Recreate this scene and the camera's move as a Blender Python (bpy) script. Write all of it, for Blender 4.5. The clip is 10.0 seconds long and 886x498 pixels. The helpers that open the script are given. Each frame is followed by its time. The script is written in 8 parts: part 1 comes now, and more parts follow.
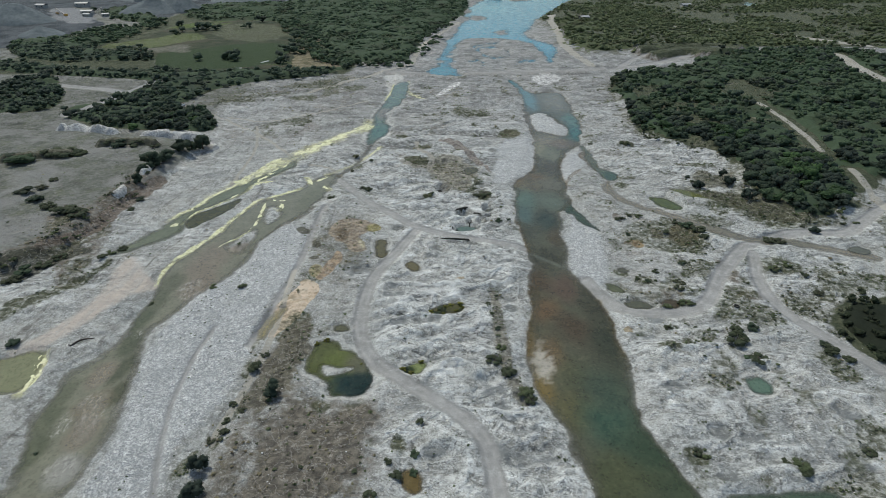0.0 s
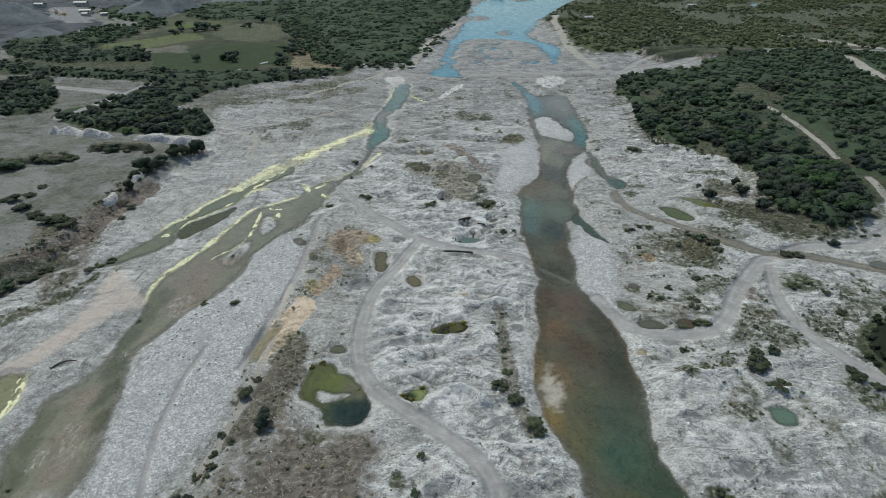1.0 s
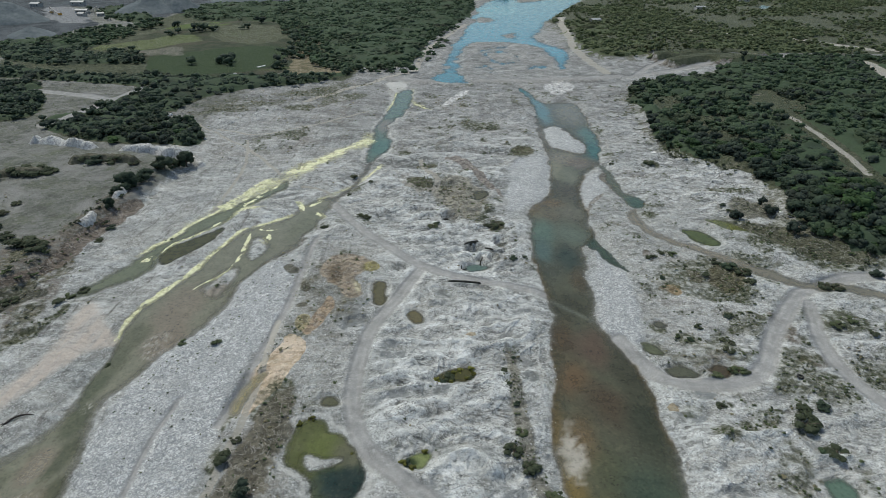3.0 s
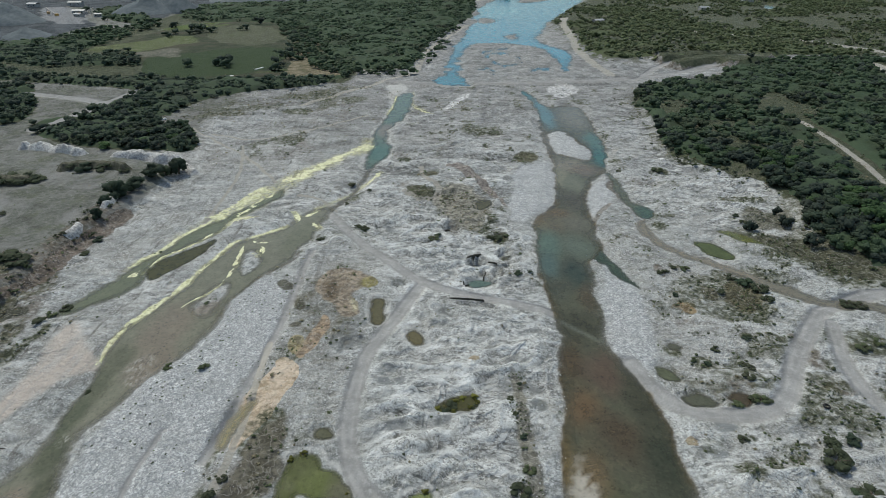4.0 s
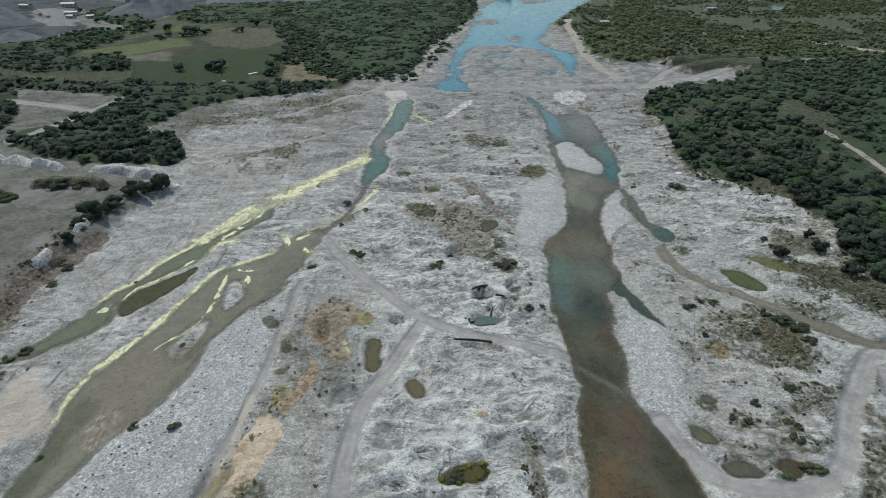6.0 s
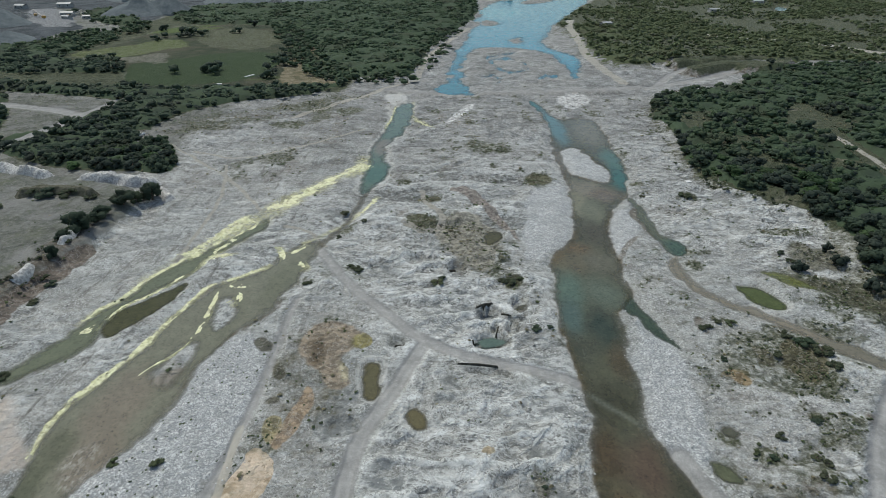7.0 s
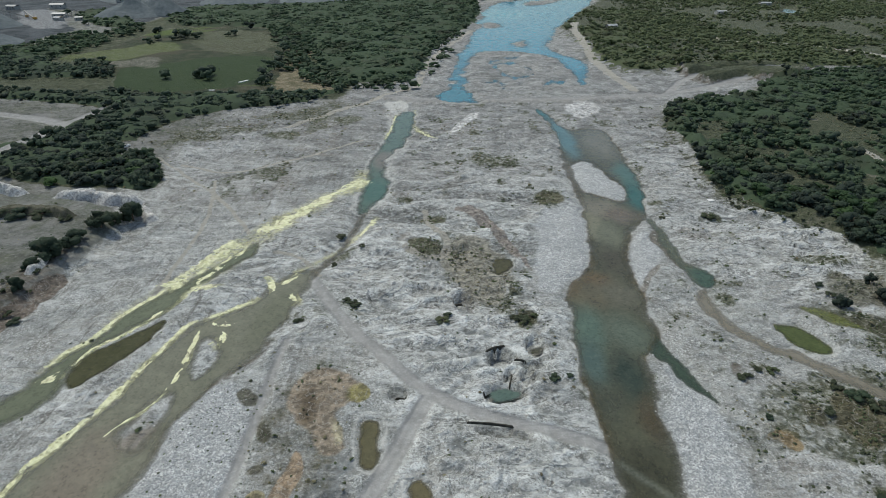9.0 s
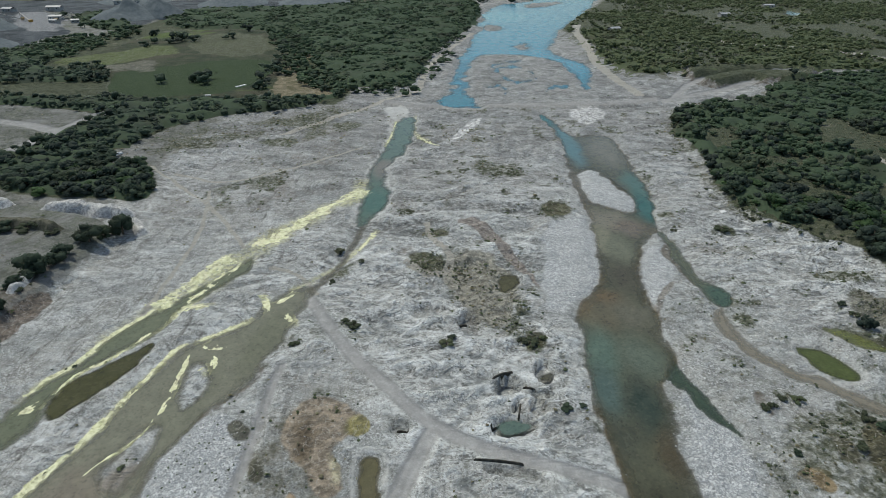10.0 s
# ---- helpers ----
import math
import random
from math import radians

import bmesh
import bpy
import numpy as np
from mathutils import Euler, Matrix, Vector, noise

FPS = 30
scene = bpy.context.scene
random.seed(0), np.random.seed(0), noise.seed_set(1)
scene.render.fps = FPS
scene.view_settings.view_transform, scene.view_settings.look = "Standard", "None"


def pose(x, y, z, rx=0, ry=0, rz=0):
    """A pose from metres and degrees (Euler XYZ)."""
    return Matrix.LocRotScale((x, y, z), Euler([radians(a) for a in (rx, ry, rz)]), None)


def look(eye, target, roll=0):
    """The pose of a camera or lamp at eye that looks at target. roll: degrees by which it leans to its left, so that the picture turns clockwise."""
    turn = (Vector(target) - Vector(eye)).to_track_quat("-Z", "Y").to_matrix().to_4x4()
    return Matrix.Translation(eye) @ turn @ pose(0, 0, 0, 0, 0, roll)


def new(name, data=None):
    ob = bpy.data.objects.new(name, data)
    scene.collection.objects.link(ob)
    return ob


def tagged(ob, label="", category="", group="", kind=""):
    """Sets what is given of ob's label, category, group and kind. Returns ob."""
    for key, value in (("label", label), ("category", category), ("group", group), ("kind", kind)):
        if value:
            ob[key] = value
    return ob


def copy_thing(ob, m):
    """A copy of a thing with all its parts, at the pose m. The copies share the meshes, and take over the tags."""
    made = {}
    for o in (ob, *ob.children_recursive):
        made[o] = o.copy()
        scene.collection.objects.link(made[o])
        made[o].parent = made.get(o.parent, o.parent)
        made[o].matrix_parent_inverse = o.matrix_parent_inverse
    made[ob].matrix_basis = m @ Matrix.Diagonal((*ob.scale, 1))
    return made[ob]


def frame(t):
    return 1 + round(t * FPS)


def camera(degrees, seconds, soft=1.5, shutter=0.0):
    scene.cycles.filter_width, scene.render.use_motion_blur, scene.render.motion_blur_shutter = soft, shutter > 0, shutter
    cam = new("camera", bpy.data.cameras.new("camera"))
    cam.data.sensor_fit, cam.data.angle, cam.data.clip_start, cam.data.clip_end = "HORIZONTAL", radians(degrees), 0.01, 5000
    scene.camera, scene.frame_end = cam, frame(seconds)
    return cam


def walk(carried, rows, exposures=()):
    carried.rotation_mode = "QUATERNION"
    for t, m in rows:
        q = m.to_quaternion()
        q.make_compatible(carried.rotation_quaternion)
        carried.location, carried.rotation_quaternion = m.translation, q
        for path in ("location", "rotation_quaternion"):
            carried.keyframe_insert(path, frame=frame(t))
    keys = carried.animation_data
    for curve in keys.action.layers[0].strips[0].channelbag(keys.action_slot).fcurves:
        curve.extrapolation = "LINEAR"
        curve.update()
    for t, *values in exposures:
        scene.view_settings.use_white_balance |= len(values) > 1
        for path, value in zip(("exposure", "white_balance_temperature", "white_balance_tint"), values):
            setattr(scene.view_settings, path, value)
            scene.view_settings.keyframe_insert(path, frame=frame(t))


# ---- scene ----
cam = camera(75.0, 10.0, soft=0.65)
PATH = [
    (0, (2.222, -1.074, 99.086), (2.182, 0.687, 98.138), -0.3),
    (0.5, (1.899, 4.069, 99.081), (1.858, 5.829, 98.132), -0.2),
    (1, (1.534, 9.21, 99.078), (1.49, 10.97, 98.128), -0.2),
    (1.5, (1.131, 14.366, 99.07), (1.085, 16.125, 98.119), -0.1),
    (2, (0.723, 19.529, 99.061), (0.677, 21.287, 98.11), -0.0),
    (2.5, (0.347, 24.637, 99.037), (0.299, 26.396, 98.087), -0.0),
    (4, (-0.528, 40.391, 98.844), (-0.58, 42.15, 97.893), -0.0),
    (4.5, (-0.754, 45.685, 98.795), (-0.807, 47.444, 97.844), -0.1),
    (5, (-1.013, 50.868, 98.756), (-1.067, 52.626, 97.805), -0.1),
    (5.5, (-1.4, 56.082, 98.718), (-1.454, 57.84, 97.766), -0.1),
    (7, (-3.048, 71.89, 98.565), (-3.1, 73.648, 97.613), -0.0),
    (7.5, (-3.677, 77.156, 98.56), (-3.729, 78.914, 97.608), 0.0),
    (8, (-4.298, 82.309, 98.584), (-4.349, 84.067, 97.632), 0.0),
    (8.5, (-4.912, 87.389, 98.618), (-4.963, 89.146, 97.665), 0.1),
    (9, (-5.573, 92.474, 98.64), (-5.623, 94.232, 97.688), 0.1),
    (9.5, (-6.292, 97.599, 98.662), (-6.341, 99.358, 97.712), 0.1),
    (10, (-7.025, 102.675, 98.672), (-7.074, 104.435, 97.724), 0.1),
]
walk(cam, [(t, look(eye, target, roll)) for t, eye, target, roll in PATH], [(0, 0.05, 6720, 3), (10, 0.05, 6720, 3)])

# ---- daylight: high sun ahead and a little to the west, hazy sky ----
SUN_EL, SUN_AZ = 60.0, -38.0            # degrees above the horizon; degrees east of +y
world = bpy.data.worlds.new("sky")
scene.world = world
world.use_nodes = True
sky = world.node_tree.nodes.new("ShaderNodeTexSky")
sky.sky_type, sky.sun_disc = "NISHITA", False
sky.sun_elevation, sky.sun_rotation = radians(SUN_EL), radians(SUN_AZ)
sky.air_density, sky.dust_density, sky.altitude = 1.0, 2.0, 100
back = world.node_tree.nodes["Background"]
back.inputs["Strength"].default_value = 0.13
world.node_tree.links.new(sky.outputs[0], back.inputs["Color"])
sun = new("sun", bpy.data.lights.new("sun", "SUN"))
sun.data.energy, sun.data.angle, sun.data.color = 2.5, radians(1.0), (1.0, 0.965, 0.91)
sun_dir = Vector((math.sin(radians(SUN_AZ)) * math.cos(radians(SUN_EL)), math.cos(radians(SUN_AZ)) * math.cos(radians(SUN_EL)), math.sin(radians(SUN_EL))))
sun.matrix_world = look(sun_dir * 500, (0, 0, 0))


# ---- materials ----
class Nodes:
    """A short way to write node trees."""

    def __init__(self, name, rough=0.9, spec=0.3):
        self.mat = bpy.data.materials.new(name)
        self.mat.use_nodes = True
        self.t = self.mat.node_tree
        self.bsdf = self.t.nodes["Principled BSDF"]
        self.out = self.t.nodes["Material Output"]
        self.bsdf.inputs["Roughness"].default_value = rough
        self.bsdf.inputs["Specular IOR Level"].default_value = spec
        self.place = self.t.nodes.new("ShaderNodeNewGeometry").outputs["Position"]
        self.obj = None

    def put(self, sock, v):
        if isinstance(v, bpy.types.NodeSocket):
            self.t.links.new(v, sock)
        elif isinstance(v, (tuple, list)) and len(v) == 3 and sock.type == "RGBA":
            sock.default_value = (*v, 1)
        else:
            sock.default_value = v

    def attr(self, name):
        n = self.t.nodes.new("ShaderNodeAttribute")
        n.attribute_name = name
        return n.outputs["Fac"]

    def attr_colour(self, name):
        n = self.t.nodes.new("ShaderNodeAttribute")
        n.attribute_name = name
        return n.outputs["Color"]

    def noise(self, size, detail=3.0, rough=0.55, warp=0.0, where=None, kind="FBM"):
        n = self.t.nodes.new("ShaderNodeTexNoise")
        n.noise_type = kind
        n.inputs["Scale"].default_value = 1.0 / size
        n.inputs["Detail"].default_value = detail
        n.inputs["Roughness"].default_value = rough
        n.inputs["Distortion"].default_value = warp
        self.put(n.inputs["Vector"], where or self.place)
        return n.outputs["Fac"]

    def cells(self, size, feature="F1", out="Distance", where=None):
        n = self.t.nodes.new("ShaderNodeTexVoronoi")
        n.feature = feature
        n.inputs["Scale"].default_value = 1.0 / size
        self.put(n.inputs["Vector"], where or self.place)
        return n.outputs[out]

    def stretch(self, turn, sx, sy):
        """World place, turned by degrees and squeezed: for streaks."""
        n = self.t.nodes.new("ShaderNodeMapping")
        n.inputs["Rotation"].default_value = (0, 0, radians(turn))
        n.inputs["Scale"].default_value = (sx, sy, 1)
        self.put(n.inputs["Vector"], self.place)
        return n.outputs[0]

    def math(self, op, a, b=0.0, clamp=False):
        n = self.t.nodes.new("ShaderNodeMath")
        n.operation, n.use_clamp = op, clamp
        self.put(n.inputs[0], a), self.put(n.inputs[1], b)
        return n.outputs[0]

    def ramp(self, x, lo, hi, a=0.0, b=1.0):
        n = self.t.nodes.new("ShaderNodeMapRange")
        n.interpolation_type = "SMOOTHSTEP"
        for k, v in zip(range(5), (x, lo, hi, a, b)):
            self.put(n.inputs[k], v)
        return n.outputs[0]

    def mix(self, fac, a, b, blend="MIX"):
        n = self.t.nodes.new("ShaderNodeMix")
        n.data_type, n.blend_type = "RGBA", blend
        self.put(n.inputs[0], fac), self.put(n.inputs[6], a), self.put(n.inputs[7], b)
        return n.outputs[2]

    def random(self, island=False):
        if island:
            return self.t.nodes.new("ShaderNodeNewGeometry").outputs["Random Per Island"]
        return self.t.nodes.new("ShaderNodeObjectInfo").outputs["Random"]

    def bump(self, height, depth, strength=1.0):
        n = self.t.nodes.new("ShaderNodeBump")
        n.inputs["Distance"].default_value, n.inputs["Strength"].default_value = depth, strength
        self.put(n.inputs["Height"], height)
        self.put(self.bsdf.inputs["Normal"], n.outputs[0])
        return n.outputs[0]

    def base(self, colour):
        self.put(self.bsdf.inputs["Base Color"], colour)
        return self.mat


def ground_material():
    m = Nodes("river_ground", 0.92, 0.25)
    mid, wide = m.noise(3.0, 5, 0.62), m.noise(26.0, 4, 0.6)
    grit = m.noise(1.9, 5, 0.68)
    frac = m.noise(9.0, 10, 0.78, 0.3)
    vein = m.math("ABSOLUTE", m.math("SUBTRACT", m.noise(8.0, 5, 0.5, 0.7), 0.5))
    swell = m.math("ABSOLUTE", m.math("SUBTRACT", m.noise(5.5, 2, 0.45, 0.9), 0.5))
    stone = m.cells(0.30, out="Color")
    thread = m.math("ABSOLUTE", m.math("SUBTRACT", m.noise(3.0, 4, 0.5, 0.7), 0.5))
    sep = m.t.nodes.new("ShaderNodeSeparateColor")
    m.put(sep.inputs[0], stone)
    cob, cob2 = sep.outputs[0], sep.outputs[1]
    rag = m.math("ADD", m.math("MULTIPLY", mid, 0.5), m.math("MULTIPLY", frac, 0.5))

    def zone(name, soft=0.10, rag_by=0.9):
        """A zone's mask with a ragged edge."""
        x = m.math("ADD", m.attr(name), m.math("MULTIPLY", m.math("SUBTRACT", rag, 0.5), rag_by))
        return m.ramp(x, 0.5 - soft, 0.5 + soft)

    # gravel: grey, with paler and browner drifts
    c = m.mix(m.ramp(wide, 0.32, 0.68), (0.318, 0.326, 0.320), (0.515, 0.505, 0.474))
    c = m.mix(m.ramp(m.noise(52.0, 5, 0.62, 0.5), 0.44, 0.60, 0, 0.55), c, (0.48, 0.455, 0.425))
    c = m.mix(m.ramp(m.noise(19.0, 7, 0.72, 0.9), 0.52, 0.66, 0, 0.5), c, (0.245, 0.225, 0.19))
    c = m.mix(m.ramp(m.noise(11.0, 6, 0.7, 0.6), 0.50, 0.70, 0, 0.6), c, (0.56, 0.56, 0.555))
    c = m.mix(m.ramp(frac, 0.32, 0.48, 0.75, 0), c, (0.125, 0.122, 0.113))
    heapy = m.attr("rough")
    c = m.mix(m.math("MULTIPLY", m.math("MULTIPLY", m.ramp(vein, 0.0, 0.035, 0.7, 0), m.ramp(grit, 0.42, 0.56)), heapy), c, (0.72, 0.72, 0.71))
    # thread lines: pale crests, then thin ridge shadows put into the colour
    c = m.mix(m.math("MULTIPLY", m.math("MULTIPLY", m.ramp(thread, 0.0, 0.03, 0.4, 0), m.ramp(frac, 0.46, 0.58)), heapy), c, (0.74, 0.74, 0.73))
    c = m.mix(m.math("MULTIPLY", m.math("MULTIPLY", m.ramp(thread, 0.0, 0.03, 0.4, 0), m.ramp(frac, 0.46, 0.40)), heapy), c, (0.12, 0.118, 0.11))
    c = m.mix(m.ramp(grit, 0.54, 0.70, 0, 0.7), c, (0.74, 0.74, 0.73))
    c = m.mix(m.ramp(grit, 0.30, 0.44, 0.65, 0), c, (0.13, 0.13, 0.125))
    c = m.mix(m.math("MULTIPLY", m.ramp(cob, 0.70, 0.90, 0, 0.55), m.ramp(mid, 0.35, 0.6, 0.3, 1.0)), c, (0.90, 0.90, 0.89))
    c = m.mix(m.ramp(cob2, 0.76, 0.94, 0, 0.4), c, (0.12, 0.12, 0.11))
    loose = m.t.nodes.new("ShaderNodeSeparateColor")
    m.put(loose.inputs[0], m.cells(0.42, out="Color"))
    stony = m.ramp(m.noise(17.0, 5, 0.65, 0.4), 0.42, 0.60, 0.25, 1.0)
    c = m.mix(m.math("MULTIPLY", stony, m.ramp(loose.outputs[0], 0.84, 0.92, 0, 0.6)), c, (0.86, 0.86, 0.85))
    c = m.mix(m.math("MULTIPLY", stony, m.ramp(loose.outputs[1], 0.86, 0.93, 0, 0.35)), c, (0.09, 0.09, 0.085))
    # small ridges drawn in colour alone: lit crest lines beside shaded creases
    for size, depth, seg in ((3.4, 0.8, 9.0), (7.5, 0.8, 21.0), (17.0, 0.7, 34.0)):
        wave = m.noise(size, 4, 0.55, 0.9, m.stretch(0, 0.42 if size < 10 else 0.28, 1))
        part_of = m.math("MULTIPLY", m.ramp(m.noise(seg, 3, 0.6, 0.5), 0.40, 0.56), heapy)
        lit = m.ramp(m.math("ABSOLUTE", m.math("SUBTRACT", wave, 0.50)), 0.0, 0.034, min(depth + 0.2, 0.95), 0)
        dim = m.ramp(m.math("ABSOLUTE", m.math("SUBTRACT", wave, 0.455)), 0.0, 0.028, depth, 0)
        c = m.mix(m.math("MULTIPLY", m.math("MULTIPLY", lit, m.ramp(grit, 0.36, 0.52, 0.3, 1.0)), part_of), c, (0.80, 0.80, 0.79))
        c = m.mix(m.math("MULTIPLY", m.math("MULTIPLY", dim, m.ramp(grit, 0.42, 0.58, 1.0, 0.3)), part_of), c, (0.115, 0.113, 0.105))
    # flood streaks along the western flow
    flow = m.noise(2.6, 6, 0.72, 0.4, m.stretch(27, 1, 0.14))
    side = m.attr("streak")
    c = m.mix(m.math("MULTIPLY", m.ramp(flow, 0.53, 0.66, 0, 0.7), side), c, (0.155, 0.145, 0.125))
    c = m.mix(m.math("MULTIPLY", m.ramp(flow, 0.34, 0.46, 0.7, 0), side), c, (0.50, 0.485, 0.47))
    c = m.mix(m.math("MULTIPLY", m.math("MULTIPLY", m.ramp(swell, 0.0, 0.03, 0.65, 0), m.ramp(grit, 0.38, 0.52)), heapy), c, (0.78, 0.78, 0.77))
    # pale crests of the spoil, silted hollows; gullies get painted shade
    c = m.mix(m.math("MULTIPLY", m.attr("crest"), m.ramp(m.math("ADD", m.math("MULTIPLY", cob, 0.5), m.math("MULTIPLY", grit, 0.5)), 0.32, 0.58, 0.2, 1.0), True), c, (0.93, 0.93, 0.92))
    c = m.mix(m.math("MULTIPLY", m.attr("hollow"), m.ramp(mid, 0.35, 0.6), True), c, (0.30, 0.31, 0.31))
    c = m.mix(m.math("MULTIPLY", m.attr("gully_shade"), m.ramp(grit, 0.40, 0.60, 0.75, 0.2)), c, (0.105, 0.105, 0.095))
    # gravel mottled and darkened upstream, painting the weaker light of the distance
    c = m.mix(m.math("MULTIPLY", m.attr("dim_far"), m.ramp(frac, 0.36, 0.60, 0.85, 0.45)), c, m.mix(m.ramp(m.noise(13.0, 7, 0.72, 0.5), 0.36, 0.64), (0.150, 0.150, 0.148), (0.36, 0.352, 0.35)))
    c = m.mix(1.0, c, (0.775, 0.795, 0.790), "MULTIPLY")
    # sorted gravel: coarse and fine patches a stride across
    sorted_by = m.ramp(m.noise(3.6, 4, 0.62, 0.8, m.stretch(0, 0.6, 1)), 0.40, 0.60)
    c = m.mix(1.0, c, m.mix(sorted_by, (0.88, 0.88, 0.875), (1.10, 1.10, 1.105)), "MULTIPLY")
    # cobble bars: cleaner, brighter, speckled
    bar = m.mix(m.ramp(cob, 0.25, 0.95), (0.42, 0.425, 0.43), (0.80, 0.80, 0.79))
    bar = m.mix(m.ramp(loose.outputs[0], 0.84, 0.92, 0, 0.8), bar, (0.92, 0.92, 0.90))
    bar = m.mix(m.ramp(loose.outputs[1], 0.84, 0.92, 0, 0.4), bar, (0.16, 0.165, 0.165))
    bar = m.mix(m.ramp(grit, 0.36, 0.60), m.mix(0.5, bar, (0.29, 0.30, 0.31)), bar)
    bar = m.mix(m.ramp(m.noise(8.0, 5, 0.65), 0.45, 0.7, 0, 0.45), bar, (0.34, 0.345, 0.345))
    bar = m.mix(1.0, bar, (0.89, 0.91, 0.915), "MULTIPLY")
    c = m.mix(m.math("MULTIPLY", zone("bar", 0.3), 0.85), c, bar)
    # terrace: dusty olive-grey with thin grass
    ter = m.mix(m.ramp(frac, 0.38, 0.62), (0.082, 0.089, 0.072), (0.165, 0.171, 0.150))
    ter = m.mix(m.ramp(m.noise(8.0, 6, 0.7), 0.48, 0.68, 0, 0.75), ter, (0.105, 0.118, 0.068))
    ter = m.mix(m.ramp(grit, 0.52, 0.66, 0, 0.45), ter, (0.26, 0.26, 0.235))
    ter = m.mix(m.ramp(grit, 0.32, 0.47, 0.7, 0), ter, (0.055, 0.06, 0.04))
    ter = m.mix(m.ramp(m.noise(30.0, 6, 0.7, 0.5), 0.46, 0.62, 0, 0.75), ter, (0.25, 0.25, 0.24))
    c = m.mix(m.math("MULTIPLY", zone("terrace", 0.2), 0.92), c, ter)
    # soils and crusts
    c = m.mix(m.math("MULTIPLY", m.math("MULTIPLY", zone("tan", 0.35, 1.0), m.ramp(flow, 0.34, 0.60, 0.45, 1.0)), 0.95), c, m.mix(mid, (0.44, 0.385, 0.335), (0.62, 0.555, 0.49)))
    silt = m.mix(m.ramp(m.noise(2.0, 4, 0.6, 0.5, m.stretch(35, 1, 0.25)), 0.3, 0.7), (0.185, 0.165, 0.132), (0.33, 0.30, 0.255))
    c = m.mix(m.math("MULTIPLY", zone("silt", 0.3), 0.9), c, silt)
    c = m.mix(m.math("MULTIPLY", zone("pale", 0.35, 1.1), 0.8), c, m.mix(mid, (0.50, 0.50, 0.48), (0.70, 0.70, 0.67)))
    crust = m.mix(m.ramp(frac, 0.38, 0.58), (0.46, 0.36, 0.25), (0.70, 0.585, 0.46))
    crust = m.mix(m.ramp(m.noise(2.2, 6, 0.7), 0.50, 0.62, 0, 0.85), crust, (0.66, 0.57, 0.45))
    crust = m.mix(m.ramp(m.noise(3.1, 6, 0.75), 0.55, 0.64, 0, 0.7), crust, (0.27, 0.20, 0.125))
    c = m.mix(zone("ochre", 0.08, 0.5), c, crust)
    mixed = m.mix(m.ramp(m.noise(2.6, 6, 0.7, 0.6), 0.40, 0.62), (0.24, 0.185, 0.11), (0.42, 0.36, 0.25))
    mixed = m.mix(m.ramp(m.noise(3.4, 6, 0.75), 0.54, 0.64, 0, 0.7), mixed, (0.115, 0.112, 0.062))
    c = m.mix(m.math("MULTIPLY", zone("stain", 0.2, 2.0), 0.9), c, mixed)
    # dark soil; on the cut bank it paints the shade of the face
    soil = m.mix(m.ramp(frac, 0.36, 0.62), (0.070, 0.060, 0.046), (0.185, 0.160, 0.128))
    soil = m.mix(m.ramp(grit, 0.52, 0.66, 0, 0.8), soil, (0.30, 0.285, 0.25))
    c = m.mix(m.math("MULTIPLY", m.math("MULTIPLY", zone("soil", 0.3, 1.6), m.ramp(m.noise(4.0, 6, 0.72, 0.4), 0.42, 0.62, 1.0, 0.25)), 0.9), c, soil)
    film = m.math("MULTIPLY", zone("film", 0.35, 1.6), m.ramp(grit, 0.40, 0.58, 0.25, 0.85))
    c = m.mix(film, c, m.mix(mid, (0.40, 0.40, 0.20), (0.66, 0.64, 0.42)))
    # thin plants over the ground
    veg = m.mix(m.ramp(grit, 0.35, 0.62), (0.038, 0.046, 0.020), (0.110, 0.116, 0.058))
    veg = m.mix(m.ramp(mid, 0.52, 0.7, 0, 0.4), veg, (0.125, 0.112, 0.074))
    c = m.mix(m.math("MULTIPLY", m.math("MULTIPLY", zone("veg", 0.30, 1.8), m.ramp(grit, 0.44, 0.64, 1.0, 0.35)), 0.9), c, veg)
    floor = m.mix(m.ramp(mid, 0.35, 0.7), (0.048, 0.060, 0.034), (0.098, 0.106, 0.066))
    floor = m.mix(m.ramp(m.noise(18.0, 6, 0.72), 0.56, 0.70, 0, 0.7), floor, (0.21, 0.20, 0.155))
    c = m.mix(zone("wood", 0.15, 1.0), c, floor)
    field = m.mix(m.ramp(m.noise(14.0, 6, 0.7), 0.38, 0.64), (0.024, 0.036, 0.017), (0.050, 0.060, 0.031))
    field = m.mix(m.ramp(m.noise(45.0, 5, 0.65), 0.46, 0.62, 0, 0.85), field, (0.070, 0.068, 0.044))
    field = m.mix(m.ramp(m.noise(60.0, 4, 0.6, 0.5), 0.54, 0.66, 0, 0.8), field, (0.095, 0.135, 0.035))
    c = m.mix(zone("field", 0.1), c, field)
    rows = m.t.nodes.new("ShaderNodeTexWave")
    rows.inputs["Scale"].default_value, rows.inputs["Distortion"].default_value = 0.10, 1.5
    m.put(rows.inputs["Vector"], m.stretch(20, 1, 1))
    crop = m.mix(m.math("MULTIPLY", rows.outputs["Fac"], m.ramp(mid, 0.3, 0.7)), (0.024, 0.046, 0.016), (0.045, 0.070, 0.024))
    c = m.mix(zone("crop", 0.1, 0.9), c, crop)
    c = m.mix(zone("dryfield", 0.15), c, m.mix(m.ramp(frac, 0.4, 0.6), (0.10, 0.095, 0.05), (0.24, 0.205, 0.14)))
    quarry = m.mix(m.ramp(m.noise(30.0, 7, 0.7), 0.36, 0.62), (0.026, 0.034, 0.040), (0.078, 0.090, 0.100))
    c = m.mix(zone("quarry", 0.1), c, quarry)
